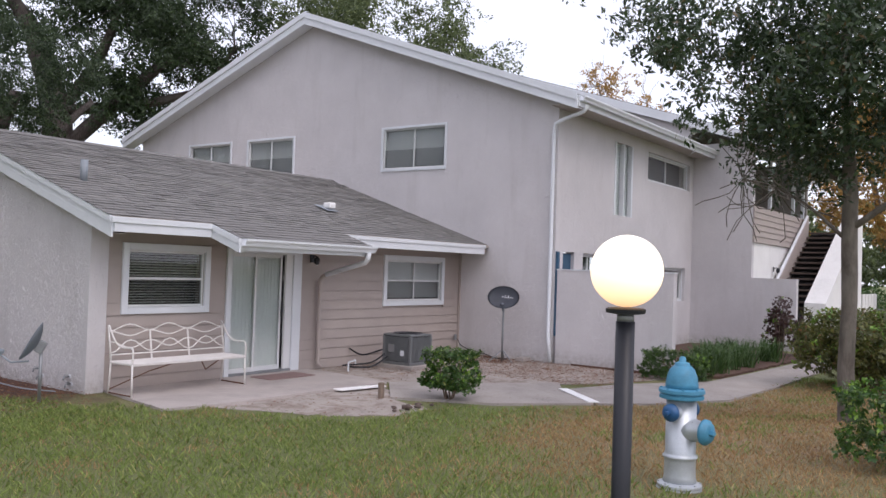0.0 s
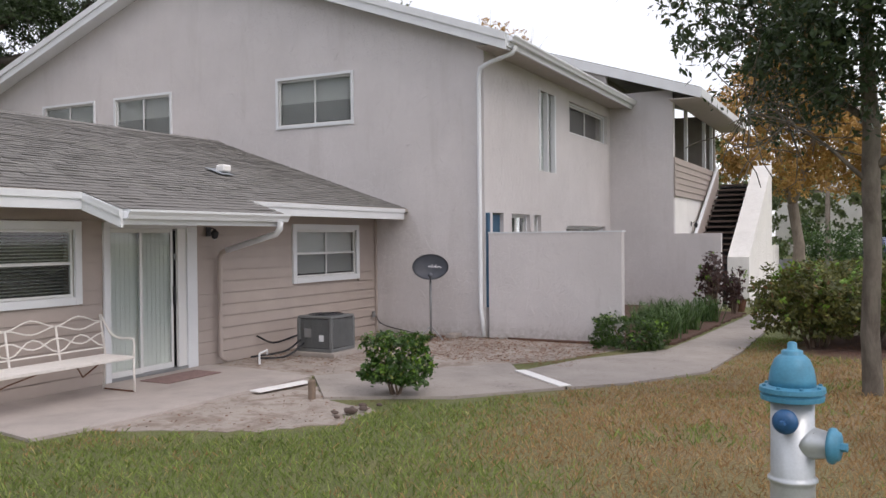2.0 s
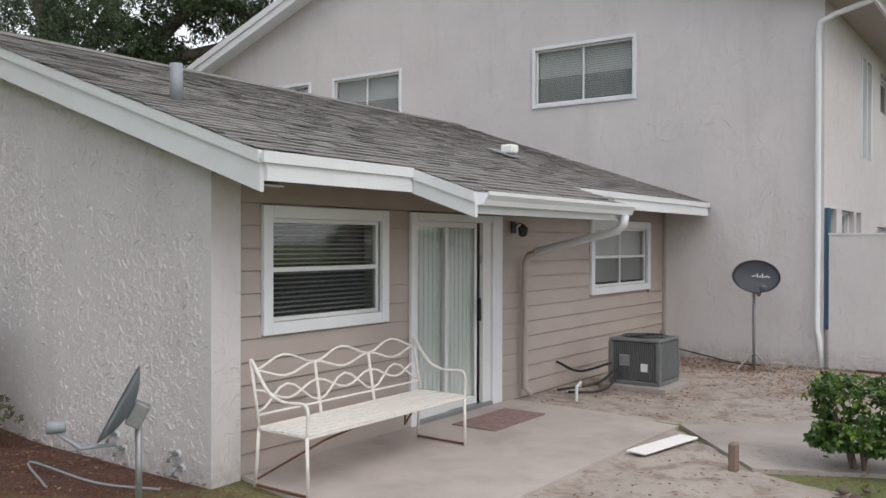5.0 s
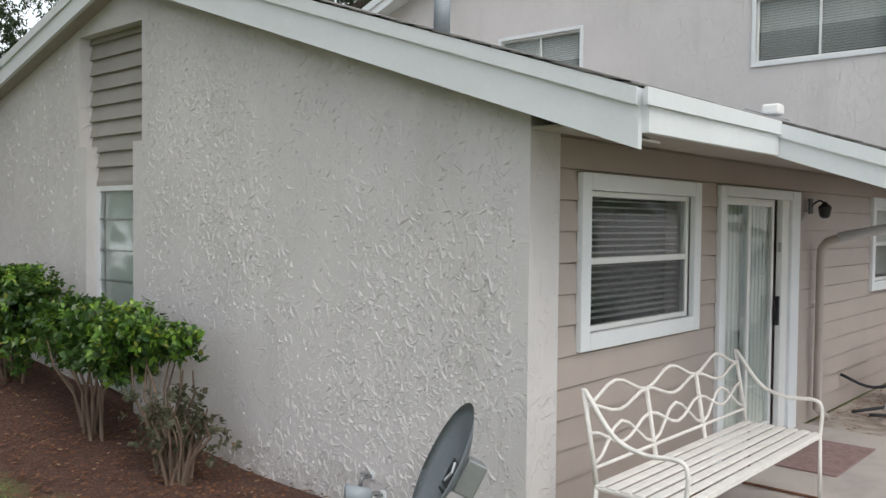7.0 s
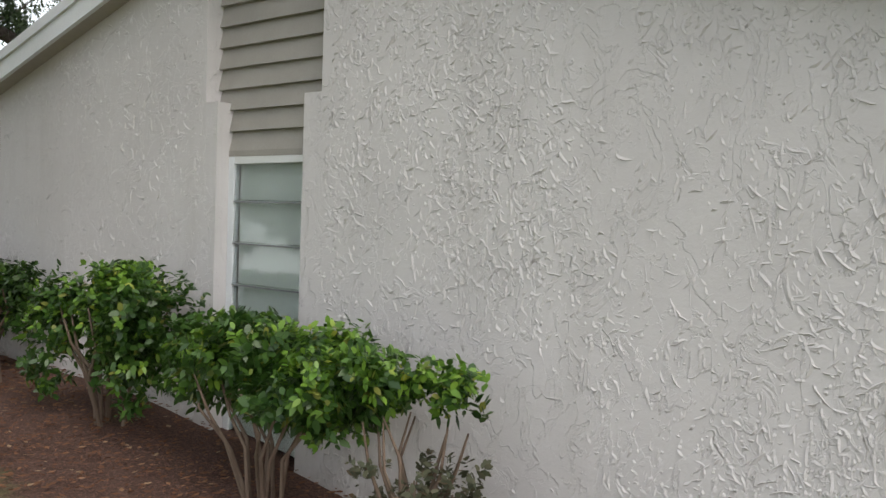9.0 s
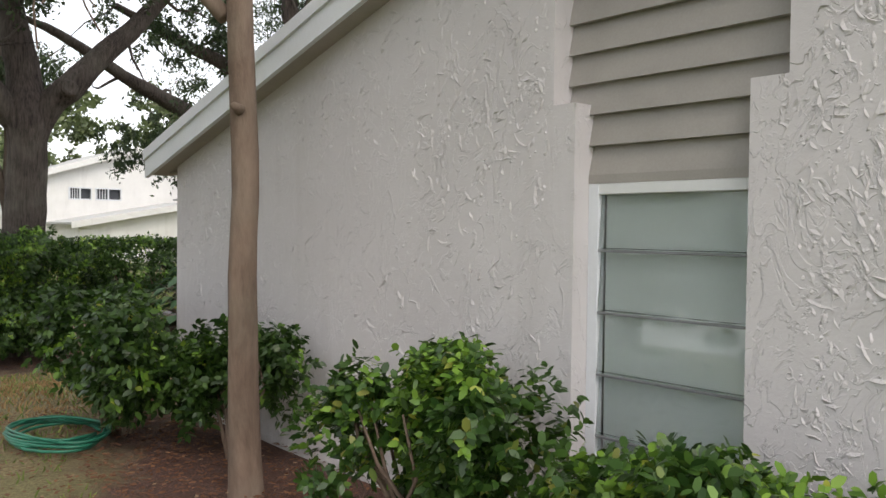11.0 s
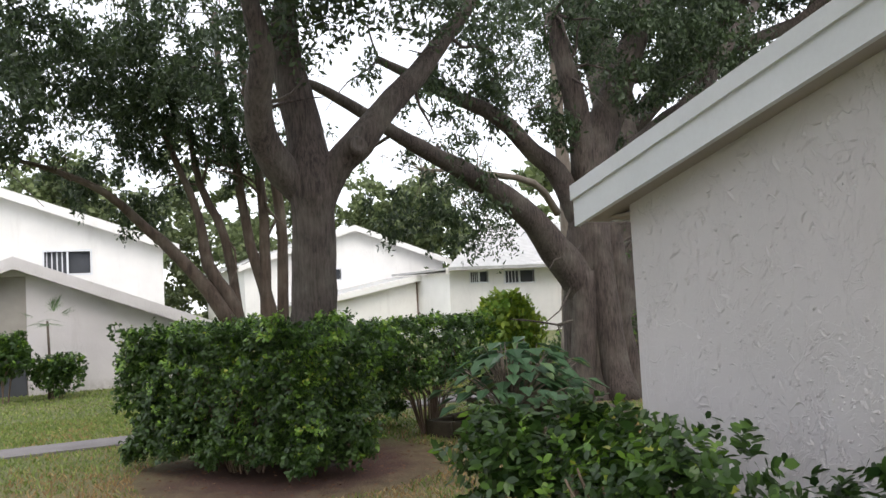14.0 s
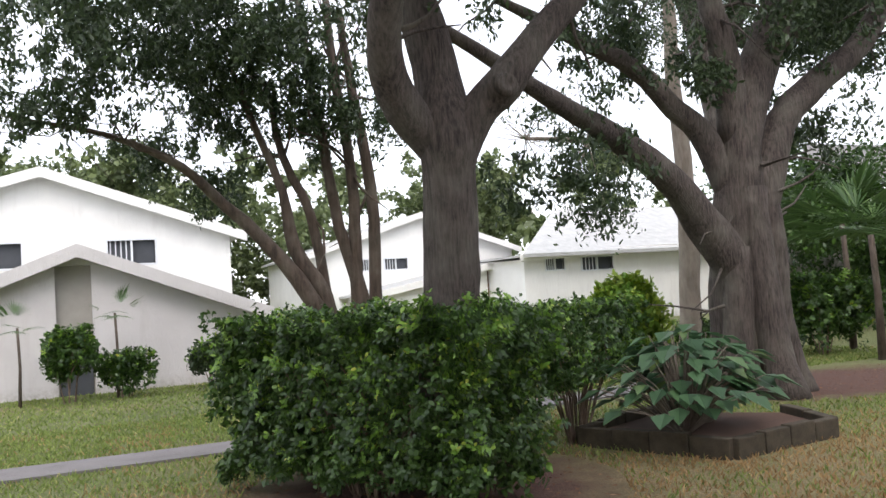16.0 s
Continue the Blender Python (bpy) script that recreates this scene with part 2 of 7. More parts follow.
def paving_mat(name, color, leafy=0.25, patchy=0.0):
    m, n, l, b = material(name, color, 0.9)
    v = coords(n, l)
    big = noise_tex(n, l, v, 1.3, 6, 0.65, 0.3)
    c = ramp(n, l, big, [(0.3, tuple(x * 0.72 for x in color)), (0.5, color), (0.7, tuple(x * 1.18 for x in color))])
    fine = noise_tex(n, l, v, 130, 3, 0.7)
    c = mix(n, l, 0.25, c, ramp(n, l, fine, [(0.3, tuple(x * 0.55 for x in color)), (0.7, tuple(x * 1.4 for x in color))]))
    lf = noise_tex(n, l, v, 17, 4, 0.7, 0.5)
    lm = mix(n, l, 1.0, ramp(n, l, lf, [(0.58, (0, 0, 0)), (0.63, (leafy, leafy, leafy))]), ramp(n, l, noise_tex(n, l, v, 1.9, 3), [(0.45, (0, 0, 0)), (0.6, (1, 1, 1))]), "MULTIPLY")
    c = mix(n, l, lm, c, (0.09, 0.05, 0.035))
    if patchy:
        pt = noise_tex(n, l, v, 2.6, 6, 0.7, 0.6)
        c = mix(n, l, ramp(n, l, pt, [(0.48, (0, 0, 0)), (0.6, (patchy, patchy, patchy))]), c, (0.17, 0.12, 0.09))
    l.new(c, b.inputs["Base Color"])
    bump(n, l, b, fine, 0.4, 0.004)
    bump(n, l, b, big, 0.3, 0.01)
    return m


M_PATIO = paving_mat("patio_concrete", (0.42, 0.375, 0.35), 0.08)
M_PATH = paving_mat("path_concrete", (0.34, 0.305, 0.28), 0.5)
M_SAND = paving_mat("bare_sandy_soil", (0.375, 0.33, 0.295), 0.7, 0.6)
M_MULCH = paving_mat("leaf_litter_mulch", (0.105, 0.058, 0.042), 0.3)
M_CURB2 = paving_mat("old_walk_concrete", (0.19, 0.175, 0.175), 0.4)
M_WHITE = simple("white_board", (0.85, 0.84, 0.83), 0.6, vary=0.04)
M_TWIGGY = leaf_mat("sparse_twig_leaves", (0.05, 0.06, 0.03), (0.15, 0.14, 0.09), (0.2, 0.12, 0.07), 0.6)
M_TREAD = simple("dark_brown_tread", (0.10, 0.072, 0.06), 0.8, vary=0.3)
M_CURB = simple("mossy_concrete", (0.062, 0.05, 0.034), 0.95, vary=0.45, scale=7, grain=60, bumpy=0.6, dist=0.01)


def blob_mask(n, l, geo, cx, cy, rx, ry, soft, wob):
    """1 inside an uneven ellipse on the ground, 0 outside."""
    mp = n.new("ShaderNodeMapping")
    mp.inputs["Location"].default_value = (-cx / rx, -cy / ry, 0)
    mp.inputs["Scale"].default_value = (1 / rx, 1 / ry, 0)
    l.new(geo.outputs["Position"], mp.inputs[0])
    ln = n.new("ShaderNodeVectorMath")
    ln.operation = "LENGTH"
    l.new(mp.outputs[0], ln.inputs[0])
    a = n.new("ShaderNodeMath")
    a.operation = "ADD"
    l.new(ln.outputs["Value"], a.inputs[0])
    l.new(wob, a.inputs[1])
    return ramp(n, l, a.outputs[0], [(1.0 - soft, (1, 1, 1)), (1.0, (0, 0, 0))]) if soft <= 1 else None


def ground_mat():
    m, n, l, b = material("lawn_ground", (0.1, 0.1, 0.05), 0.95)
    geo = n.new("ShaderNodeNewGeometry")
    pos = geo.outputs["Position"]
    big = noise_tex(n, l, pos, 0.35, 5, 0.6)
    mid = noise_tex(n, l, pos, 2.3, 5, 0.65)
    fine = noise_tex(n, l, pos, 38, 4, 0.75)
    green = ramp(n, l, fine, [(0.3, (0.07, 0.085, 0.03)), (0.7, (0.22, 0.24, 0.09))])
    brown = ramp(n, l, fine, [(0.3, (0.14, 0.09, 0.05)), (0.5, (0.29, 0.20, 0.115)), (0.7, (0.45, 0.34, 0.2))])
    litter = ramp(n, l, noise_tex(n, l, pos, 60, 4, 0.8), [(0.3, (0.03, 0.018, 0.014)), (0.5, (0.10, 0.05, 0.038)), (0.7, (0.22, 0.12, 0.085))])
    sep = n.new("ShaderNodeSeparateXYZ")
    l.new(pos, sep.inputs[0])

    def math_node(op, a, c):
        x = n.new("ShaderNodeMath")
        x.operation = op
        for i, v in enumerate((a, c)):
            if isinstance(v, (int, float)):
                x.inputs[i].default_value = v
            else:
                l.new(v, x.inputs[i])
        return x.outputs[0]

    wob = math_node("MULTIPLY", math_node("SUBTRACT", mid, 0.5), 0.9)

    def ell(cx, cy, rx, ry, edge):
        dx = math_node("DIVIDE", math_node("SUBTRACT", sep.outputs[0], cx), rx)
        dy = math_node("DIVIDE", math_node("SUBTRACT", sep.outputs[1], cy), ry)
        d = math_node("SQRT", math_node("ADD", math_node("MULTIPLY", dx, dx), math_node("MULTIPLY", dy, dy)), 0.0)
        v = math_node("MULTIPLY", math_node("SUBTRACT", math_node("SUBTRACT", 1.0, d), math_node("MULTIPLY", wob, 0.8)), 1 / edge)
        cl = n.new("ShaderNodeClamp")
        l.new(v, cl.inputs[0])
        return cl.outputs[0]

    dry = math_node("MAXIMUM", ell(4.8, -8.2, 6.5, 3.6, 0.45), math_node("MULTIPLY", ell(-1, 12, 11, 6.5, 0.4), 0.8))
    mixed = ramp(n, l, mid, [(0.42, (0, 0, 0)), (0.62, (1, 1, 1))])
    dry2 = mix(n, l, 0.5, dry, mix(n, l, 1.0, dry, mixed, "MULTIPLY"))
    spots = ramp(n, l, big, [(0.5, (0, 0, 0)), (0.7, (0.45, 0.45, 0.45))])
    c = mix(n, l, mix(n, l, 1.0, dry2, spots, "LIGHTEN"), green, brown)
    for e in (ell(10.2, -9.2, 3.2, 1.9, 0.4), ell(-0.2, 4.6, 1.5, 5.4, 0.25), ell(0.1, 16.0, 2.2, 2.4, 0.45), ell(8.6, 18.6, 3.6, 2.0, 0.4)):
        c = mix(n, l, e, c, litter)
    l.new(c, b.inputs["Base Color"])
    bump(n, l, b, fine, 0.8, 0.03)
    return m


M_GROUND = ground_mat()
M_GRASS = leaf_mat("grass_blades", (0.11, 0.165, 0.036), (0.31, 0.385, 0.10), (0.45, 0.38, 0.17), 0.7)
M_DRY = leaf_mat("dry_grass_blades", (0.25, 0.145, 0.062), (0.54, 0.37, 0.18), (0.2, 0.24, 0.08), 0.8)
M_LITTER = leaf_mat("fallen_leaves", (0.12, 0.05, 0.03), (0.29, 0.14, 0.07), (0.38, 0.26, 0.16), 0.8)


# ---- mesh helpers ----
def obj(name, bm, mat, parent=None, label="", smooth=False):
    me = bpy.data.meshes.new(name)
    bm.to_mesh(me)
    bm.free()
    me.materials.append(mat)
    if smooth:
        me.shade_smooth()
    ob = new(name, me)
    if parent:
        ob.parent = parent
    if label:
        ob["label"] = label
    return ob


def part(name, bm, mat, parent, label="", smooth=False):
    return obj(name, bm, mat, parent, label, smooth)


def empty(name, x, y, z=0.0, rz=0.0, **tags):
    ob = new(name)
    ob.matrix_world = pose(x, y, z, 0, 0, rz)
    return tagged(ob, **tags)


def hexa(bm, pts):
    """A six-faced solid from eight corners: four below, four above, both counter-clockwise."""
    v = [bm.verts.new(p) for p in pts]
    for f in ((3, 2, 1, 0), (4, 5, 6, 7), (0, 1, 5, 4), (1, 2, 6, 5), (2, 3, 7, 6), (3, 0, 4, 7)):
        bm.faces.new([v[i] for i in f])
    return bm


def box(x0, x1, y0, y1, z0, z1, bm=None):
    bm = bm or bmesh.new()
    return hexa(bm, [(x0, y0, z0), (x1, y0, z0), (x1, y1, z0), (x0, y1, z0), (x0, y0, z1), (x1, y0, z1), (x1, y1, z1), (x0, y1, z1)])


def soft_box(x0, x1, y0, y1, z0, z1, r=0.01, seg=2):
    bm = box(x0, x1, y0, y1, z0, z1)
    bmesh.ops.bevel(bm, geom=bm.edges[:], offset=r, segments=seg, affect="EDGES", profile=0.6)
    return bm


def tube(pts, radii, seg=8, bm=None, cap=True):
    """A round bar along points; radii: one or one each."""
    bm = bm or bmesh.new()
    pts = [Vector(p) for p in pts]
    if isinstance(radii, (int, float)):
        radii = [radii] * len(pts)
    rings, up = [], None
    for i, p in enumerate(pts):
        d = (pts[min(i + 1, len(pts) - 1)] - pts[max(i - 1, 0)]).normalized()
        if up is None:
            up = d.orthogonal().normalized()
        up = (up - d * up.dot(d)).normalized()
        side = d.cross(up)
        rings.append([bm.verts.new(p + (up * math.cos(a) + side * math.sin(a)) * radii[i]) for a in [2 * math.pi * k / seg for k in range(seg)]])
    for a, b in zip(rings, rings[1:]):
        for k in range(seg):
            bm.faces.new((a[k], a[(k + 1) % seg], b[(k + 1) % seg], b[k]))
    if cap:
        bm.faces.new(rings[0][::-1])
        bm.faces.new(rings[-1])
    return bm


def lathe(profile, seg=24, bm=None):
    """A turned body about z from (radius, z) pairs, bottom to top."""
    bm = bm or bmesh.new()
    rings = [[bm.verts.new((r * math.cos(2 * math.pi * k / seg), r * math.sin(2 * math.pi * k / seg), z)) for k in range(seg)] for r, z in profile]
    for a, b in zip(rings, rings[1:]):
        for k in range(seg):
            bm.faces.new((a[k], a[(k + 1) % seg], b[(k + 1) % seg], b[k]))
    bm.faces.new(rings[0][::-1])
    bm.faces.new(rings[-1])
    return bm


def moved(bm, m):
    bmesh.ops.transform(bm, matrix=m, verts=bm.verts[:])
    return bm


def wall(along, c0, c1, u0, u1, base, top, openings=(), extra=()):
    """A wall that runs along 'x' or 'y' between c0 and c1 across, from u0 to u1, from base up to the line top(u), with openings (u0, u1, z0, z1) cut through."""
    bm = bmesh.new()
    us = sorted({u0, u1, *extra, *[a for o in openings for a in o[:2]]})
    for a, b in zip(us, us[1:]):
        holes = sorted([o[2:4] for o in openings if o[0] <= a + 1e-6 and o[1] >= b - 1e-6])
        z = base
        spans = []
        for h0, h1 in holes:
            if h0 > z + 1e-4:
                spans.append((z, z, h0, h0))
            z = h1
        spans.append((z, z, top(a), top(b)))
        for za, zb, ta, tb in spans:
            if along == "x":
                p = [(a, c0, za), (b, c0, zb), (b, c1, zb), (a, c1, za), (a, c0, ta), (b, c0, tb), (b, c1, tb), (a, c1, ta)]
            else:
                p = [(c0, a, za), (c1, a, za), (c1, b, zb), (c0, b, zb), (c0, a, ta), (c1, a, ta), (c1, b, tb), (c0, b, tb)]
            hexa(bm, p)
    bmesh.ops.remove_doubles(bm, verts=bm.verts[:], dist=1e-5)
    return bm


def quads(name, corners, mat, parent=None, smooth=False):
    """One mesh from an array of faces, n x corners x 3."""
    n, k = corners.shape[:2]
    me = bpy.data.meshes.new(name)
    me.vertices.add(n * k)
    me.vertices.foreach_set("co", corners.reshape(-1).astype(np.float32))
    me.loops.add(n * k)
    me.loops.foreach_set("vertex_index", np.arange(n * k, dtype=np.int32))
    me.polygons.add(n)
    me.polygons.foreach_set("loop_start", np.arange(0, n * k, k, dtype=np.int32))
    me.update(calc_edges=True)
    me.materials.append(mat)
    ob = new(name, me)
    if parent:
        ob.parent = parent
    return ob


def unit(v):
    return v / (np.linalg.norm(v, axis=1)[:, None] + 1e-9)


def shoot_leaves(rng, tips, out, per, size, aspect=0.5):
    """Oval leaves set round the ends of shoots: tips and outward directions, per leaves on each."""
    n = len(tips) * per
    t = np.repeat(tips, per, 0)
    d = np.repeat(unit(out + rng.normal(size=out.shape) * 0.35 + np.array([0, 0, 0.35])), per, 0)
    r = rng.normal(size=(n, 3))
    r = unit(r - d * (r * d).sum(1)[:, None])
    back = rng.uniform(0, 1, n)[:, None] * size * 2.2
    leaf = unit(d * rng.uniform(0.1, 0.9, (n, 1)) + r)
    side = unit(np.cross(leaf, d))
    L = (size * rng.uniform(0.6, 1.25, n))[:, None]
    base = t - d * back
    w = side * L * aspect * 0.5
    sag = np.array([0, 0, -1.0]) * L * 0.12
    return np.stack([base, base + leaf * L * 0.3 - w, base + leaf * L * 0.7 - w * 0.85, base + leaf * L + sag, base + leaf * L * 0.7 + w * 0.85, base + leaf * L * 0.3 + w], 1)


def leaf_quads(rng, pos, size, aspect=0.45, droop=0.0):
    """Diamond leaves at the points, turned at random; droop pulls their tips down."""
    n = len(pos)
    d = rng.normal(size=(n, 3))
    d[:, 2] -= droop
    d /= np.linalg.norm(d, axis=1)[:, None]
    s = rng.normal(size=(n, 3))
    s -= d * (s * d).sum(1)[:, None]
    s /= np.linalg.norm(s, axis=1)[:, None]
    L = (size * rng.uniform(0.6, 1.3, n))[:, None]
    return np.stack([pos - d * L * 0.5, pos + s * L * aspect * 0.5, pos + d * L * 0.5, pos - s * L * aspect * 0.5], 1)


def ground_z(x, y):
    """Height of the ground: near level at the fronts, a rise of 0.4 m along the side wall, and falling again beyond."""
    a = min(max((y - 2.0) / 4.5, 0), 1)
    b = min(max((14.0 - y) / 4.0, 0), 1)
    r = 0.40 * a * a * (3 - 2 * a) * b * b * (3 - 2 * b)
    r *= min(max((x + 9) / 5, 0), 1) if x < 0 else 1
    edge = -5.2 - 2.2 * min(max((x - 2.0) / 4.0, 0), 1)
    c = 0.24 * min(max((edge - y) / 2.6, 0), 1) * min(max((11.0 - x) / 3, 0), 1)
    return r + c - 0.012


# ---- ground: one sheet to the horizon ----
def make_ground():
    bm = bmesh.new()
    xs = [-900, -300, -90, -40, -25] + [v * 0.5 for v in range(-36, 49)] + [30, 40, 60, 100, 300, 900]
    ys = [-900, -300, -90, -45, -25] + [v * 0.5 for v in range(-38, 61)] + [35, 42, 55, 75, 110, 300, 900]
    grid = [[bm.verts.new((x, y, ground_z(x, y) - 0.02 + (0.012 * noise.noise((x * 0.9, y * 0.9, 0)) if abs(x) < 20 and abs(y) < 25 else 0))) for x in xs] for y in ys]
    for a, b in zip(grid, grid[1:]):
        for i in range(len(xs) - 1):
            bm.faces.new((a[i], a[i + 1], b[i + 1], b[i]))
    return tagged(obj("ground", bm, M_GROUND, smooth=True), "lawn of patchy green and dry brown grass with fallen leaves", kind="structure")


make_ground()


def uneven(pts, amount, step=0.13):
    """The outline cut into short pieces that wander in and out."""
    out = []
    for (x0, y0), (x1, y1) in zip(pts, pts[1:] + pts[:1]):
        n = max(1, int(math.hypot(x1 - x0, y1 - y0) / step))
        for k in range(n):
            x, y = x0 + (x1 - x0) * k / n, y0 + (y1 - y0) * k / n
            v = noise.noise_vector((x * 2.3, y * 2.3, 1.0)) + noise.noise_vector((x * 7, y * 7, 4.0)) * 0.6
            out.append((x + v.x * amount, y + v.y * amount))
    return out


def slab(name, pts, z, mat, label, thick=0.12, kind="structure"):
    bm = bmesh.new()
    top = [bm.verts.new((x, y, z)) for x, y in pts]
    bot = [bm.verts.new((x, y, z - thick)) for x, y in pts]
    bm.faces.new(top)
    for i in range(len(pts)):
        j = (i + 1) % len(pts)
        bm.faces.new((top[i], bot[i], bot[j], top[j]))
    bmesh.ops.recalc_face_normals(bm, faces=bm.faces[:])
    return tagged(obj(name, bm, mat), label, kind=kind)


slab("patio", [(0.3, -0.02), (0.1, -1.0), (-0.05, -1.85), (0.9, -2.02), (2.6, -2.05), (4.05, -2.1), (4.25, -1.2), (4.3, -0.02)], 0.0, M_PATIO, "pale pinkish concrete patio slab")
slab("soil_patch", uneven([(0.6, -2.0), (1.0, -3.0), (1.7, -4.1), (2.5, -4.0), (2.9, -3.2), (4.2, -1.95), (0.8, -1.9)], 0.16), -0.026, M_SAND, "bare sandy soil with scattered dead leaves")
slab("soil_bed", [(4.26, -0.03), (4.2, -2.0), (5.2, -3.4), (7.0, -4.6), (9.05, -5.3), (9.05, -0.03)], -0.02, M_SAND, "bare sandy soil bed littered with brown leaves")
slab("pavement", [(4.1, -2.1), (2.85, -3.15), (3.5, -4.5), (4.62, -5.5), (5.57, -4.5), (6.2, -4.1), (5.0, -3.0)], 0.004, M_PATH, "old grey concrete walk slab with leaves")
slab("pavement", [(4.64, -5.52), (5.3, -6.15), (6.6, -6.85), (9.0, -6.98), (13.0, -6.98), (22.0, -7.2), (40.0, -7.6), (40.0, -6.5), (22.0, -6.3), (14.5, -6.2), (10.5, -6.0), (8.6, -5.85), (7.0, -4.9), (5.6, -4.5)], 0.0, M_PATH, "pale concrete path along the building")
slab("mulch_bed", uneven([(9.0, -3.0), (8.9, -4.9), (9.5, -5.8), (15.9, -6.1), (16.2, -5.3), (17.3, -5.0), (17.3, -2.5), (9.3, -2.5)], 0.08), 0.012, M_MULCH, "brown mulch bed with fallen leaves")

# ---- low house ----
SL = 0.333
BACK_SL = 0.270
RIDGE_Y, EAVE_BACK = 4.05, 9.33
FACE_X = 9.1


def low_top(y):
    return 2.435 + SL * y if y < RIDGE_Y else 2.314 + BACK_SL * (9.6 - y)


wall_side = tagged(obj("wall_side", wall("y", 0.0, 0.28, -0.03, EAVE_BACK, -0.4, low_top,
    [(4.10, 4.95, -0.4, 2.46), (3.95, 5.08, 2.46, 3.46)], (RIDGE_Y,)), M_STUCCO), "grey skip-trowel stucco gable wall", kind="structure")
wall_back = tagged(obj("wall_back", wall("x", EAVE_BACK - 0.2, EAVE_BACK, 0.28, FACE_X, -0.4, lambda u: 2.38), M_STUCCO), "grey stucco back wall", kind="structure")
W1 = (0.52, 2.08, 1.06, 2.10)
DR = (2.42, 4.10, 0.0, 2.05)
W2 = (6.40, 8.47, 1.09, 2.12)
W1I = (0.62, 1.98, 1.15, 2.03)
DRI = (2.50, 3.92, 0.03, 2.03)
W2I = (6.50, 8.37, 1.17, 2.04)
wall_front = tagged(obj("wall_front", wall("x", 0.03, 0.2, 0.28, FACE_X, -0.4, lambda u: 2.44, [W1I, DRI, W2I]), M_SIDING), "beige backing wall of the siding", kind="structure")


def boards(parent, u0, u1, z0, z1, openings, y=0.03, step=0.178, label=""):
    """Lap boards along x, facing -y, cut round openings."""
    z = z0
    while z < z1 - 0.02:
        h = min(step, z1 - z)
        cuts = [(u0, u1)]
        for o in openings:
            if o[2] < z + h - 0.03 and o[3] > z + 0.03:
                cuts = [c for a, b in cuts for c in ((a, min(b, o[0])), (max(a, o[1]), b)) if c[1] - c[0] > 0.03]
        for a, b in cuts:
            bm = hexa(bmesh.new(), [(a, y - 0.030, z), (b, y - 0.030, z), (b, y - 0.001, z), (a, y - 0.001, z),
                                    (a, y - 0.014, z + h - 0.007), (b, y - 0.014, z + h - 0.007), (b, y - 0.001, z + h - 0.007), (a, y - 0.001, z + h - 0.007)])
            part("board", bm, M_SIDING, parent)
        z += step


boards(wall_front, 0.29, 9.08, -0.02, 2.36, [W1, DR, W2])
tagged(obj("trim", box(9.05, 9.095, -0.035, 0.0, -0.02, 2.34), M_SIDING), "narrow beige corner board", kind="structure")


def frame_boards(parent, o, w, y0, y1, mat=M_TRIM, name="trim"):
    x0, x1, z0, z1 = o
    for b in ((x0, x0 + w, z0, z1), (x1 - w, x1, z0, z1), (x0 + w, x1 - w, z1 - w, z1), (x0 + w, x1 - w, z0, z0 + w)):
        part(name, soft_box(b[0], b[1], y0, y1, b[2], b[3], 0.004, 1), mat, parent)


def window_x(name, o, y, cols=2, blinds=True, label="", closed=False, w=0.09, proud=0.03, rail_=True):
    """A window in a wall facing -y at y; o: outer edge of its white surround (x0, x1, z0, z1)."""
    x0, x1, z0, z1 = o
    top = tagged(obj(name, box(x0, x1, y + 0.22, y + 0.24, z0, z1), M_UNLIT), label, "window", kind="structure")
    frame_boards(top, o, w, y - proud, y + 0.012)
    a0, a1, b0, b1 = x0 + w, x1 - w, z0 + w, z1 - w
    f = 0.035
    frame_boards(top, (a0, a1, b0, b1), f, y + 0.02, y + 0.07, M_VINYL, "window_frame")
    zm = (b0 + b1) / 2
    if rail_:
        part("meeting_rail", soft_box(a0 + f, a1 - f, y + 0.025, y + 0.062, zm - 0.02, zm + 0.02, 0.004, 1), M_VINYL, top)
    if blinds:
        part("screen", box(a0 + f, a1 - f, y + 0.030, y + 0.032, b0 + f, zm - 0.02), M_FINE, top)
    for k in range(1, cols):
        xm = a0 + (a1 - a0) * k / cols
        part("mullion", soft_box(xm - 0.018, xm + 0.018, y + 0.024, y + 0.064, b0 + f, b1 - f, 0.004, 1), M_VINYL, top)
    g = part("pane", box(a0 + f, a1 - f, y + 0.042, y + 0.046, b0 + f, b1 - f), M_GLASS, top)
    g.visible_shadow = False
    if blinds:
        lean = (0.012, 0.037) if closed else (0.028, 0.010)
        z = b0 + 0.06
        me = None
        while z < b1 - 0.03:
            if me is None:
                bm = hexa(bmesh.new(), [(a0 + 0.03, 0, 0), (a1 - 0.03, 0, 0), (a1 - 0.03, *lean), (a0 + 0.03, *lean),
                                        (a0 + 0.03, 0, 0.002), (a1 - 0.03, 0, 0.002), (a1 - 0.03, lean[0], lean[1] + 0.002), (a0 + 0.03, lean[0], lean[1] + 0.002)])
                ob = part("slat", bm, M_BLIND, top)
                me = ob.data
            else:
                ob = new("slat", me)
                ob.parent = top
            ob.location = (0, y + 0.085, z)
            z += 0.04
    return top


window_x("window_1", W1, 0.0, 1, True, "white framed sash window with horizontal blinds", w=0.1)
window_x("window_2", W2, 0.0, 2, True, "white framed window with grey blinds", closed=True, w=0.1)


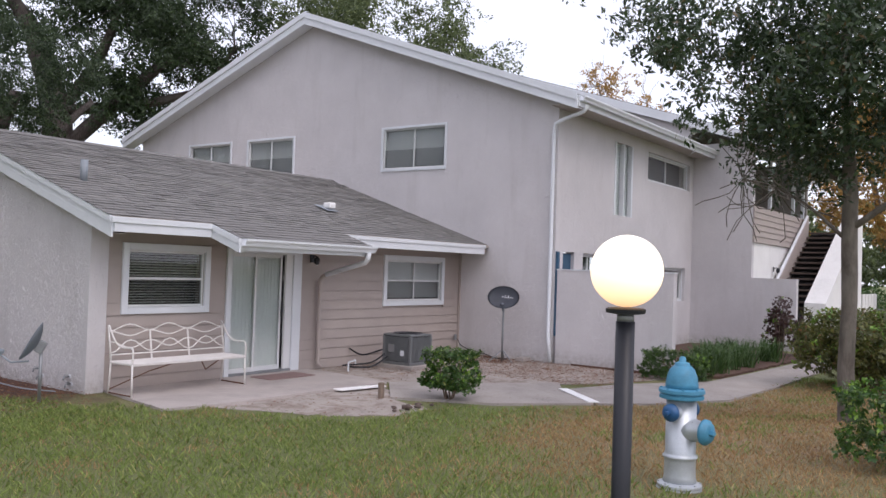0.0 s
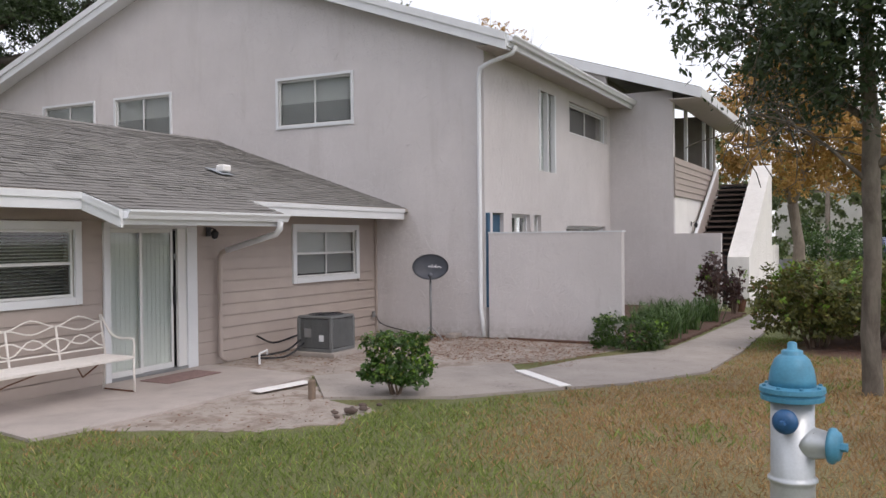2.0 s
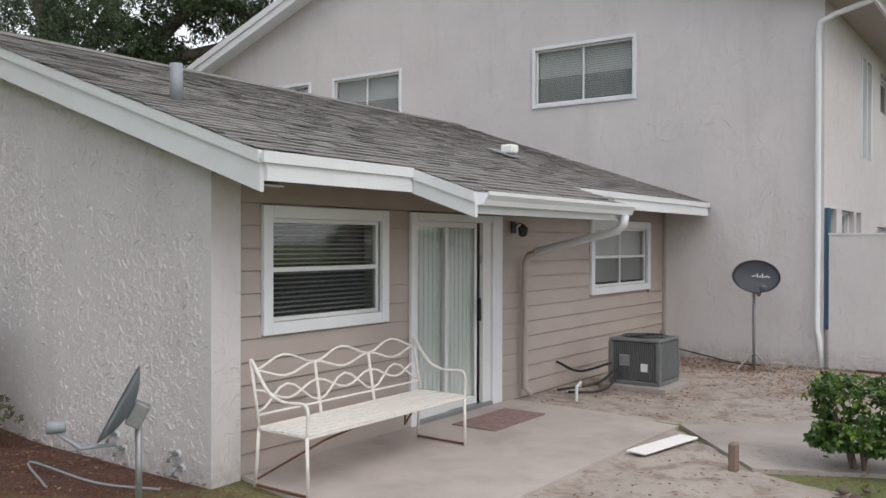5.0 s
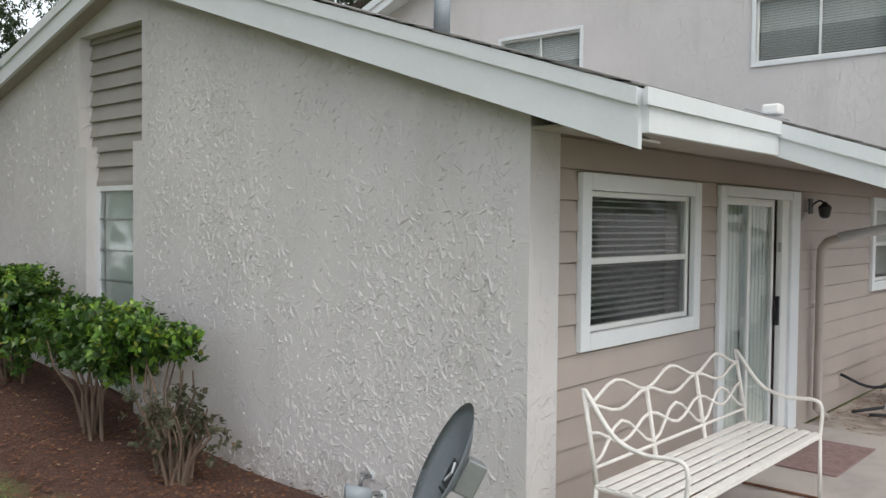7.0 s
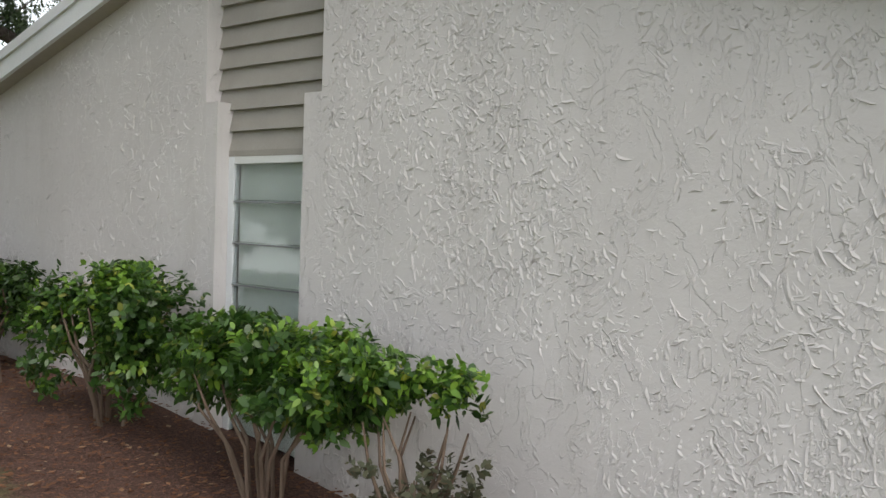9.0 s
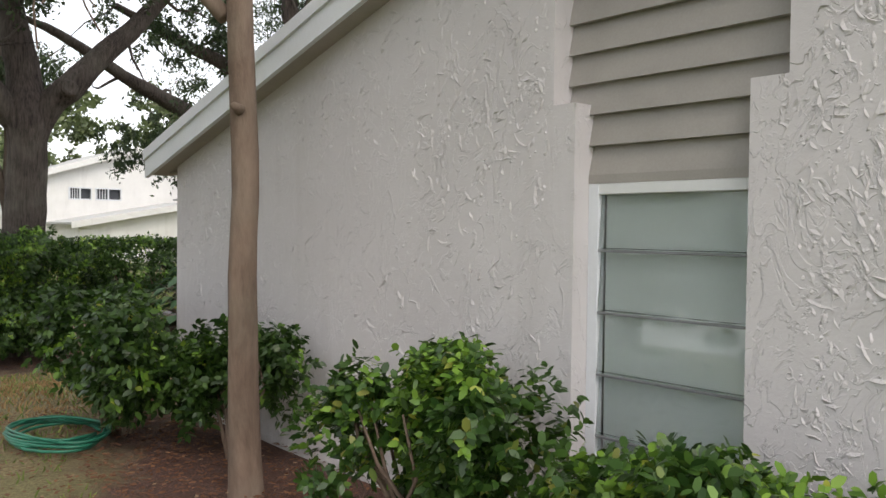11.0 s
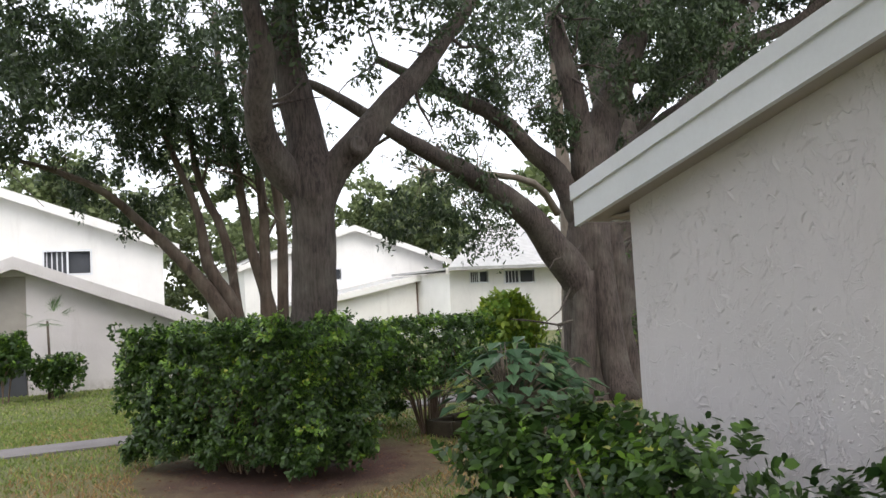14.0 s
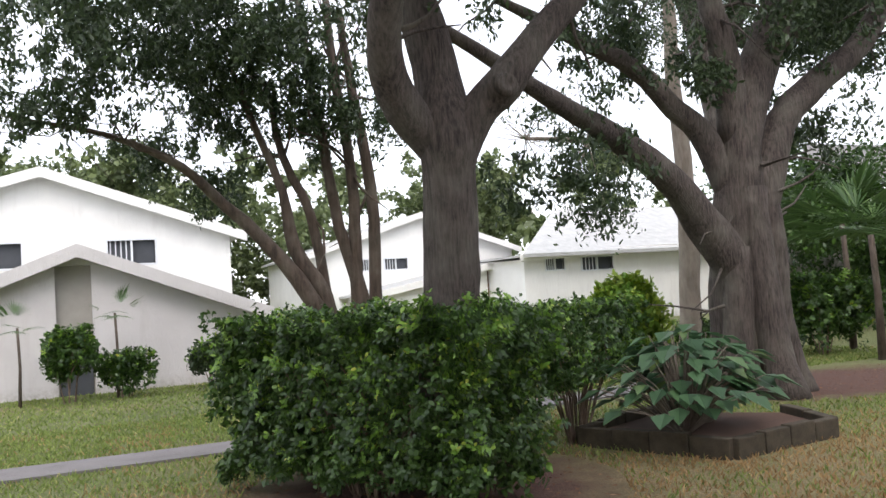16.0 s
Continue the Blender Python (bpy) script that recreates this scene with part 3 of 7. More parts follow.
def curtain_door():
    top = tagged(obj("door_1", box(DR[0], DR[1], 0.24, 0.26, 0, 2.0), M_UNLIT), "white sliding glass door with closed vertical blinds", "sliding door", kind="structure")
    for b in ((2.42, 2.52, 0.0, 2.10), (3.90, 4.10, 0.0, 2.10), (2.52, 3.90, 2.02, 2.10)):
        part("trim", soft_box(b[0], b[1], -0.03, 0.012, b[2], b[3], 0.005, 1), M_TRIM, top)
    part("track", soft_box(2.52, 3.9, -0.03, 0.12, 0.0, 0.04, 0.005, 1), M_METAL, top)
    for x0, x1, y in ((2.52, 3.10, 0.02), (3.07, 3.70, 0.055)):
        for b in ((x0, x0 + 0.045, 0.04, 2.02), (x1 - 0.045, x1, 0.04, 2.02), (x0 + 0.045, x1 - 0.045, 1.96, 2.02), (x0 + 0.045, x1 - 0.045, 0.04, 0.12)):
            part("stile", soft_box(b[0], b[1], y, y + 0.03, b[2], b[3], 0.003, 1), M_VINYL, top)
        g = part("pane", box(x0 + 0.045, x1 - 0.045, y + 0.012, y + 0.016, 0.12, 1.96), M_GLASS, top)
        g.visible_shadow = False
    me = None
    x = 2.55
    while x < 3.66:
        if me is None:
            bm = hexa(bmesh.new(), [(0, 0, 0.06), (0.085, 0.008, 0.06), (0.085, 0.012, 0.06), (0, 0.004, 0.06), (0, 0, 2.0), (0.085, 0.008, 2.0), (0.085, 0.012, 2.0), (0, 0.004, 2.0)])
            ob = part("slat", bm, M_CURTAIN, top)
            me = ob.data
        else:
            ob = new("slat", me)
            ob.parent = top
        ob.location = (x, 0.10, 0)
        x += 0.078
    part("jamb", soft_box(3.74, 3.9, 0.0, 0.05, 0.04, 2.02, 0.004, 1), M_VINYL, top)
    part("handle", soft_box(3.655, 3.685, -0.012, 0.02, 0.95, 1.2, 0.006, 2), M_BLACK, top, "dark pull handle")
    part("lock", soft_box(3.65, 3.69, -0.02, 0.0, 1.58, 1.66, 0.006, 2), M_METAL, top)


curtain_door()


def slot_window():
    top = tagged(obj("window_3", box(0.24, 0.26, 4.08, 4.97, 0.0, 2.2), M_UNLIT), "tall narrow louvred window in a recess", "window", kind="structure")
    bm = wall("y", 0.10, 0.14, 4.08, 4.97, 2.10, lambda u: 2.14)
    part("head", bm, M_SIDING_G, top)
    for y0, y1 in ((4.10, 4.16), (4.89, 4.95)):
        part("window_frame", soft_box(0.10, 0.15, y0, y1, 0.1, 2.10, 0.004, 1), M_TRIM, top)
    part("window_frame", soft_box(0.10, 0.15, 4.16, 4.89, 2.05, 2.10, 0.004, 1), M_VINYL, top)
    z = 0.12
    while z < 2.0:
        g = part("pane", hexa(bmesh.new(), [(0.105, 4.16, z), (0.11, 4.16, z - 0.003), (0.11, 4.89, z - 0.003), (0.105, 4.89, z),
                                            (0.128, 4.16, z + 0.29), (0.133, 4.16, z + 0.287), (0.133, 4.89, z + 0.287), (0.128, 4.89, z + 0.29)]), M_GLASS, top)
        part("clip_rail", soft_box(0.098, 0.112, 4.16, 4.89, z - 0.008, z + 0.004, 0.002, 1), M_METAL, top)
        z += 0.28
    part("blind", box(0.16, 0.17, 4.16, 4.89, 0.1, 2.05), M_CURTAIN, top, "pale curtain behind the louvres")
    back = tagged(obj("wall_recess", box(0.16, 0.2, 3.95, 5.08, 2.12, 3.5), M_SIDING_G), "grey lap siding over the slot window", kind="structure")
    z = 2.13
    while z < 3.45:
        y0, y1 = (4.10, 4.95) if z < 2.4 else (3.95, 5.08)
        bm = hexa(bmesh.new(), [(0.10, y0, z), (0.155, y0, z), (0.155, y1, z), (0.10, y1, z), (0.135, y0, z + 0.15), (0.155, y0, z + 0.15), (0.155, y1, z + 0.15), (0.135, y1, z + 0.15)])
        part("board", bm, M_SIDING_G, back)
        z += 0.142


slot_window()

# roofs of the low house
OUT = -0.16


def slope_solid(x0, x1, ya, yb, zf, thick):
    """A sloping plate over x0..x1 from ya to yb, with its top at zf(y)."""
    return hexa(bmesh.new(), [(x0, ya, zf(ya) - thick), (x1, ya, zf(ya) - thick), (x1, yb, zf(yb) - thick), (x0, yb, zf(yb) - thick),
                              (x0, ya, zf(ya)), (x1, ya, zf(ya)), (x1, yb, zf(yb)), (x0, yb, zf(yb))])


def front_z(y):
    return 2.69 + SL * y


def back_z(y):
    return 2.539 + BACK_SL * (9.6 - y)


roof = empty("roof", 4, RIDGE_Y, 4.2, label="low gable roof of weathered grey shingles", kind="structure")
roof.matrix_world = Matrix.Identity(4)
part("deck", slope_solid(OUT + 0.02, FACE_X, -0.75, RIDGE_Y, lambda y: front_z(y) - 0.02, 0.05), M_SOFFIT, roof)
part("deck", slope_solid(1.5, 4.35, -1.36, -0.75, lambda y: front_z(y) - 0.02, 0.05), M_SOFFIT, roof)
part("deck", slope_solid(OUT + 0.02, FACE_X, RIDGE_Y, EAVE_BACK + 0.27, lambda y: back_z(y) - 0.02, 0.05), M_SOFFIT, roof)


def rake(x, ya, yb, zf, h=0.205, w=0.035, name="fascia"):
    bm = hexa(bmesh.new(), [(x - w, ya, zf(ya) - h - 0.02), (x, ya, zf(ya) - h - 0.02), (x, yb, zf(yb) - h - 0.02), (x - w, yb, zf(yb) - h - 0.02),
                            (x - w, ya, zf(ya) - 0.02), (x, ya, zf(ya) - 0.02), (x, yb, zf(yb) - 0.02), (x - w, yb, zf(yb) - 0.02)])
    part(name, bm, M_TRIM, roof)
    bm = hexa(bmesh.new(), [(x - w - 0.02, ya, zf(ya) - 0.10), (x - w, ya, zf(ya) - 0.10), (x - w, yb, zf(yb) - 0.10), (x - w - 0.02, yb, zf(yb) - 0.10),
                            (x - w - 0.02, ya, zf(ya) - 0.016), (x - w, ya, zf(ya) - 0.016), (x - w, yb, zf(yb) - 0.016), (x - w - 0.02, yb, zf(yb) - 0.016)])
    part("drip_board", bm, M_TRIM, roof)


rake(OUT + 0.02, -0.75, RIDGE_Y, front_z, 0.275)
rake(OUT + 0.02, RIDGE_Y, EAVE_BACK + 0.27, back_z, 0.225)
rake(1.5, -1.40, -0.76, front_z, 0.2)
part("fascia", box(OUT + 0.02, 1.46, -0.785, -0.75, front_z(-0.75) - 0.22, front_z(-0.75) - 0.02), M_TRIM, roof)
part("drip_board", box(OUT - 0.03, 1.45, -0.805, -0.786, front_z(-0.75) - 0.10, front_z(-0.75) - 0.02), M_TRIM, roof)
part("fascia", box(4.36, FACE_X - 0.22, -0.785, -0.75, front_z(-0.75) - 0.22, front_z(-0.75) - 0.02), M_TRIM, roof)
part("drip_board", box(4.3, FACE_X - 0.2, -0.805, -0.786, front_z(-0.75) - 0.09, front_z(-0.75) - 0.02), M_TRIM, roof)
part("fascia", box(1.5, 4.33, -1.37, -1.34, front_z(-1.36) - 0.2, front_z(-1.36) - 0.02), M_TRIM, roof)
part("fascia", box(OUT + 0.02, FACE_X, EAVE_BACK + 0.25, EAVE_BACK + 0.28, back_z(9.6) - 0.22, back_z(9.6) - 0.02), M_TRIM, roof)
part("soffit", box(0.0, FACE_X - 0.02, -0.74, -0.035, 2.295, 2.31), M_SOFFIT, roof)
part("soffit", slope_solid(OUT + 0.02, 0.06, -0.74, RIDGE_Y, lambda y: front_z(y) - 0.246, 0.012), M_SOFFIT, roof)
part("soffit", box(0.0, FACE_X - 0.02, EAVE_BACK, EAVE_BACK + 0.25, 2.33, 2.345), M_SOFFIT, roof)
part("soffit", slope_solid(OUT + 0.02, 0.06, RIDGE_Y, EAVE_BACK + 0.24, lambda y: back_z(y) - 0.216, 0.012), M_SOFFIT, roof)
part("ridge_cap", hexa(bmesh.new(), [(OUT, RIDGE_Y - 0.15, front_z(RIDGE_Y - 0.15)), (FACE_X, RIDGE_Y - 0.15, front_z(RIDGE_Y - 0.15)), (FACE_X, RIDGE_Y + 0.15, front_z(RIDGE_Y - 0.15)), (OUT, RIDGE_Y + 0.15, front_z(RIDGE_Y - 0.15)),
                                     (OUT, RIDGE_Y - 0.02, front_z(RIDGE_Y) + 0.012), (FACE_X, RIDGE_Y - 0.02, front_z(RIDGE_Y) + 0.012), (FACE_X, RIDGE_Y + 0.02, front_z(RIDGE_Y) + 0.012), (OUT, RIDGE_Y + 0.02, front_z(RIDGE_Y) + 0.012)]), M_SHINGLE, roof)

# ---- two-storey house ----
GY0, GY1, GR = -2.40, 12.1, 4.87


def gable_top(y):
    return 5.48 + 0.362 * (min(y, 2 * GR - y) - GY0) - 0.02


G1 = (0.48, 2.44, 4.18, 5.26)
G2 = (5.42, 7.28, 4.18, 5.26)
G3 = (7.92, 9.80, 4.18, 5.26)
wi = 0.06
cut = lambda o, w=wi: (o[0] + w, o[1] - w, o[2] + w, o[3] - w)
wall_gable = tagged(obj("wall_gable", wall("y", FACE_X, FACE_X + 0.22, GY0, GY1, -0.4, gable_top, [cut(G1), cut(G2), cut(G3)], (GR,)), M_STUCCO), "tall grey stucco gable wall", kind="structure")


def window_y(name, o, x, label, w=0.06):
    """The same window in a wall that faces -x."""
    top = window_x(name, (-o[1], -o[0], o[2], o[3]), 0.0, 2, True, label, closed=True, w=w, rail_=False)
    top.matrix_world = pose(x, 0, 0, 0, 0, -90)
    return top


for i, g in enumerate((G1, G2, G3)):
    window_y("window_%d" % (4 + i), g, FACE_X, "wide upper window with white frame and grey blinds")

WING_X = 17.4
WR = [(9.45, 9.98, 0.0, 2.33), (10.4, 11.4, 1.3, 2.33), (11.62, 12.05, 1.3, 2.33), (13.7, 16.9, 1.2, 2.12), (11.95, 13.0, 3.3, 5.05), (14.0, 17.1, 4.33, 5.08)]
wall_right = tagged(obj("wall_right", wall("x", GY0, GY0 + 0.2, FACE_X + 0.22, WING_X, -0.4, lambda u: 5.42, WR), M_STUCCO), "grey stucco long wall", kind="structure")
for i, o in enumerate(WR[1:4] + WR[5:]):
    window_x("window_%d" % (8 + i), o, GY0 + 0.1, 2, False, "dark sliding window with screens", w=0.04, proud=0.02, rail_=False)
d2 = tagged(obj("door_2", soft_box(WR[0][0], WR[0][1], GY0 + 0.08, GY0 + 0.12, 0, 2.3, 0.005, 1), M_DOOR_BLUE), "blue painted entry door", "door", kind="structure")
lw = tagged(obj("window_13", box(11.95, 13.0, GY0 + 0.22, GY0 + 0.24, 3.3, 5.05), M_UNLIT), "tall louvred window between white posts", "window", kind="structure")
for x0, x1 in ((11.95, 12.03), (12.92, 13.0), (12.45, 12.5)):
    part("window_frame", soft_box(x0, x1, GY0 - 0.02, GY0 + 0.1, 3.3, 5.05, 0.005, 1), M_TRIM, lw)
for k in range(6):
    part("pane", box(12.03, 12.92, GY0 + 0.08, GY0 + 0.085, 3.33 + k * 0.285, 3.6 + k * 0.285), M_GLASS, lw)
part("blind", box(12.03, 12.92, GY0 + 0.12, GY0 + 0.13, 3.3, 5.05), M_CURTAIN, lw)

upper = empty("roof_upper", 0, 0, label="two storey gable roof with white rake boards", kind="structure")


def gz(y):
    return 5.74 + 0.362 * (min(y, 2 * GR - y) - GY0)


ROOF2_X1 = 18.0
part("deck", slope_solid(8.75, ROOF2_X1, GY0 - 0.6, GR, gz, 0.06), M_SHINGLE, upper)
part("deck", slope_solid(8.75, ROOF2_X1, GR, GY1 + 0.5, gz, 0.06), M_SHINGLE, upper)
for ya, yb in ((GY0 - 0.6, GR), (GR, GY1 + 0.5)):
    for x0, x1, z0, z1 in ((8.72, 8.76, -0.30, -0.02), (8.69, 8.72, -0.13, 0.012)):
        bm = hexa(bmesh.new(), [(x0, ya, gz(ya) + z0), (x1, ya, gz(ya) + z0), (x1, yb, gz(yb) + z0), (x0, yb, gz(yb) + z0),
                                (x0, ya, gz(ya) + z1), (x1, ya, gz(ya) + z1), (x1, yb, gz(yb) + z1), (x0, yb, gz(yb) + z1)])
        part("rake_board", bm, M_TRIM, upper)
    part("soffit", slope_solid(8.76, FACE_X, ya, yb, lambda y: gz(y) - 0.26, 0.015), M_TRIM, upper)
part("fascia", box(8.76, ROOF2_X1, GY0 - 0.62, GY0 - 0.58, gz(GY0 - 0.6) - 0.24, gz(GY0 - 0.6) - 0.02), M_TRIM, upper)
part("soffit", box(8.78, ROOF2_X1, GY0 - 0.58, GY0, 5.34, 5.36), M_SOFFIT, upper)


def gutter(name, x0, x1, y, z, label):
    """A K-shaped gutter along x, its back at y, its lip at z."""
    bm = bmesh.new()
    prof = [(0, 0), (0, -0.11), (-0.075, -0.11), (-0.09, -0.07), (-0.12, -0.03), (-0.12, 0), (-0.11, 0), (-0.11, -0.03), (-0.082, -0.07), (-0.07, -0.1), (-0.008, -0.1), (-0.008, 0)]
    a = [bm.verts.new((x0, y + p, z + q)) for p, q in prof]
    b = [bm.verts.new((x1, y + p, z + q)) for p, q in prof]
    for i in range(len(prof)):
        j = (i + 1) % len(prof)
        bm.faces.new((a[i], a[j], b[j], b[i]))
    bm.faces.new(a[::-1])
    bm.faces.new(b)
    bmesh.ops.recalc_face_normals(bm, faces=bm.faces[:])
    return tagged(obj(name, bm, M_TRIM), label, "gutter")


gutter("gutter", 1.52, 4.42, -1.375, front_z(-1.38) - 0.02, "white metal gutter over the sliding door")
gutter("gutter", 8.8, ROOF2_X1, GY0 - 0.625, gz(GY0 - 0.6) - 0.03, "white metal gutter along the upper eave")


def downpipe(name, pts, mat, label, r=0.042):
    ob = tagged(obj(name, tube(pts, r, 10), mat, smooth=True), label, "downpipe")
    return ob


downpipe("downpipe", [(4.25, -1.44, 2.10), (4.25, -1.43, 2.0), (4.28, -1.34, 1.93), (4.5, -0.24, 1.70)], M_TRIM, "white slanting downpipe from the gutter", 0.045)
downpipe("downpipe", [(4.49, -0.25, 1.70), (4.515, -0.13, 1.66), (4.52, -0.085, 1.60), (4.52, -0.075, 1.5), (4.52, -0.075, 0.1), (4.56, -0.16, 0.03)], M_SIDING, "beige downpipe down the siding", 0.038)
downpipe("downpipe", [(9.0, -3.1, 5.32), (9.0, -3.02, 5.2), (9.02, -2.55, 5.08), (9.03, -2.36, 5.0), (9.03, -2.33, 4.85), (9.03, -2.33, 0.55), (9.0, -2.36, 0.45), (9.0, -2.4, 0.02)], M_TRIM, "tall white downpipe on the building corner")

# patio screen walls
sw1 = tagged(obj("wall_screen", wall("y", 9.1, 9.28, -4.98, -2.47, -0.3, lambda u: 1.93), M_STUCCO), "white-topped stucco screen wall", kind="structure")
tagged(obj("trim", box(9.09, 9.30, -5.0, -2.46, 1.93, 1.955), M_TRIM), "white coping of the screen wall", kind="structure")
tagged(obj("door_3", soft_box(9.12, 9.2, -2.465, -2.405, 0.55, 2.32, 0.004, 1), M_DOOR_BLUE), "dark blue gate edge", "gate", kind="structure")

# wing with balcony and stairs
WY = -4.1
wall_wing = tagged(obj("wall_wing", wall("y", WING_X, WING_X + 0.2, WY, GY0 + 0.2, -0.3, lambda u: 5.42 + 0.3), M_STUCCO), "grey stucco wing wall", kind="structure")
tagged(obj("wall_low", wall("y", WING_X, WING_X + 0.2, -5.3, WY, -0.3, lambda u: 1.92), M_STUCCO), "low grey stucco wall", kind="structure")
wf = tagged(obj("wall_wing_front", wall("x", WY, WY + 0.2, WING_X + 0.2, 23.6, -0.3, lambda u: 2.9), M_STUCCO_W), "pale stucco wall under the balcony", kind="structure")
bal = tagged(obj("balcony", box(WING_X + 0.2, 23.6, WY, WY + 2.2, 2.9, 3.0), M_SOFFIT), "balcony with sided parapet and white posts", "balcony", kind="structure")
for k in range(6):
    z = 2.92 + k * 0.17
    part("board", hexa(bmesh.new(), [(17.4, WY - 0.06, z), (23.6, WY - 0.06, z), (23.6, WY - 0.01, z), (17.4, WY - 0.01, z), (17.4, WY - 0.03, z + 0.175), (23.6, WY - 0.03, z + 0.175), (23.6, WY - 0.01, z + 0.175), (17.4, WY - 0.01, z + 0.175)]), M_SIDING, bal)
for x in (17.5, 19.4, 22.2, 23.5):
    part("post", soft_box(x - 0.05, x + 0.05, WY + 0.02, WY + 0.12, 3.0, 5.5, 0.005, 1), M_TRIM, bal)
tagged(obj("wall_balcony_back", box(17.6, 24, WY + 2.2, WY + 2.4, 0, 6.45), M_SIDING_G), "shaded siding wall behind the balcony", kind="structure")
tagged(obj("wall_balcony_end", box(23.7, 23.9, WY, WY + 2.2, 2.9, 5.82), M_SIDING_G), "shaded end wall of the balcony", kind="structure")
wr = empty("roof_wing", 0, 0, label="wing roof with white fascia", kind="structure")


def wz(y):
    return 5.66 + 0.32 * (y + 4.8)


part("deck", slope_solid(WING_X - 0.5, 25.0, -4.9, GR, lambda y: wz(y) + 0.02, 0.06), M_SHINGLE, wr)
part("rake_board", slope_solid(WING_X - 0.54, WING_X - 0.5, -4.9, 2.0, lambda y: wz(y), 0.26), M_TRIM, wr)
tagged(obj("wall_wing_top", wall("y", 17.05, 17.2, GY0, GR, 5.2, lambda y: wz(y) - 0.04), M_STUCCO), "stucco infill under the wing roof", kind="structure")
part("rake_board", slope_solid(WING_X - 0.54, WING_X - 0.5, 2.0, GR, lambda y: wz(y), 0.26), M_TRIM, wr)
part("deck", slope_solid(WING_X - 0.5, 25.0, GR, 12.5, lambda y: wz(GR) + 0.02 - 0.32 * (y - GR), 0.06), M_SHINGLE, wr)
part("fascia", box(WING_X - 0.5, 25.0, -4.93, -4.89, wz(-4.9) - 0.22, wz(-4.9)), M_TRIM, wr)
part("soffit", box(WING_X - 0.5, 25.0, -4.89, WY, 5.38, 5.40), M_SOFFIT, wr)

# the stair body is coloured near-black as the shade between the treads
stairs = tagged(obj("stairs", hexa(bmesh.new(), [(18.9, -5.33, -0.1), (23.5, -5.33, -0.1), (23.5, -4.32, -0.1), (18.9, -4.32, -0.1), (18.9, -5.33, 0.85), (23.5, -5.33, 3.45), (23.5, -4.32, 3.45), (18.9, -4.32, 0.85)]), M_UNLIT), "outside stairs of dark treads climbing to the balcony", "stairs", kind="structure")
for k in range(15):
    x, z = 18.95 + k * 0.30, 1.12 + k * 0.17
    part("tread", soft_box(x, x + 0.31, -5.34, -4.32, z - 0.05, z, 0.004, 1), M_TREAD, stairs)
wall_stairs = tagged(obj("wall_stairs", hexa(bmesh.new(), [(18.1, -5.90, -0.3), (23.4, -5.90, -0.3), (23.4, -5.35, -0.3), (18.1, -5.35, -0.3), (18.1, -5.90, 1.28), (23.4, -5.90, 4.08), (23.4, -5.35, 4.08), (18.1, -5.35, 1.28)]), M_STUCCO_W), "white stucco stair wall", kind="structure")
rail = tagged(obj("handrail", hexa(bmesh.new(), [(19.0, -4.31, 0.9), (23.2, -4.31, 3.3), (23.2, -4.19, 3.3), (19.0, -4.19, 0.9), (19.0, -4.31, 1.55), (23.2, -4.31, 4.0), (23.2, -4.19, 4.0), (19.0, -4.19, 1.55)]), M_SIDING), "sloping beige stair parapet", "handrail")
part("cap", tube([(19.0, -4.25, 1.58), (23.2, -4.25, 4.03)], 0.05, 8), M_TRIM, rail)

# ---- trees ----
OAK_ONE = [
    [(0.16, 15.42, 1.23, 0.317), (0.18, 15.37, 1.86, 0.274), (0.2, 15.33, 2.49, 0.253), (0.2, 15.3, 3.02, 0.262), (0.2, 15.28, 3.28, 0.28)],
    [(0.14, 15.31, 3.26, 0.237), (-0.13, 15.31, 3.47, 0.193), (-0.38, 15.19, 3.82, 0.178), (-0.48, 14.99, 4.16, 0.153), (-0.49, 14.75, 4.67, 0.135), (-0.67, 14.58, 5.26, 0.093)],
    [(0.19, 15.28, 3.39, 0.264), (0.18, 15.37, 3.89, 0.224), (0.08, 15.38, 4.43, 0.208), (-0.01, 15.49, 5.12, 0.168), (0.21, 15.55, 6.19, 0.111)],
    [(0.28, 15.25, 3.22, 0.211), (0.49, 15.13, 3.58, 0.174), (0.69, 15.03, 3.78, 0.185), (0.99, 14.98, 4.16, 0.15), (1.46, 14.96, 4.62, 0.137), (1.96, 15.03, 5.21, 0.102), (2.72, 15.19, 6.04, 0.06)],
]
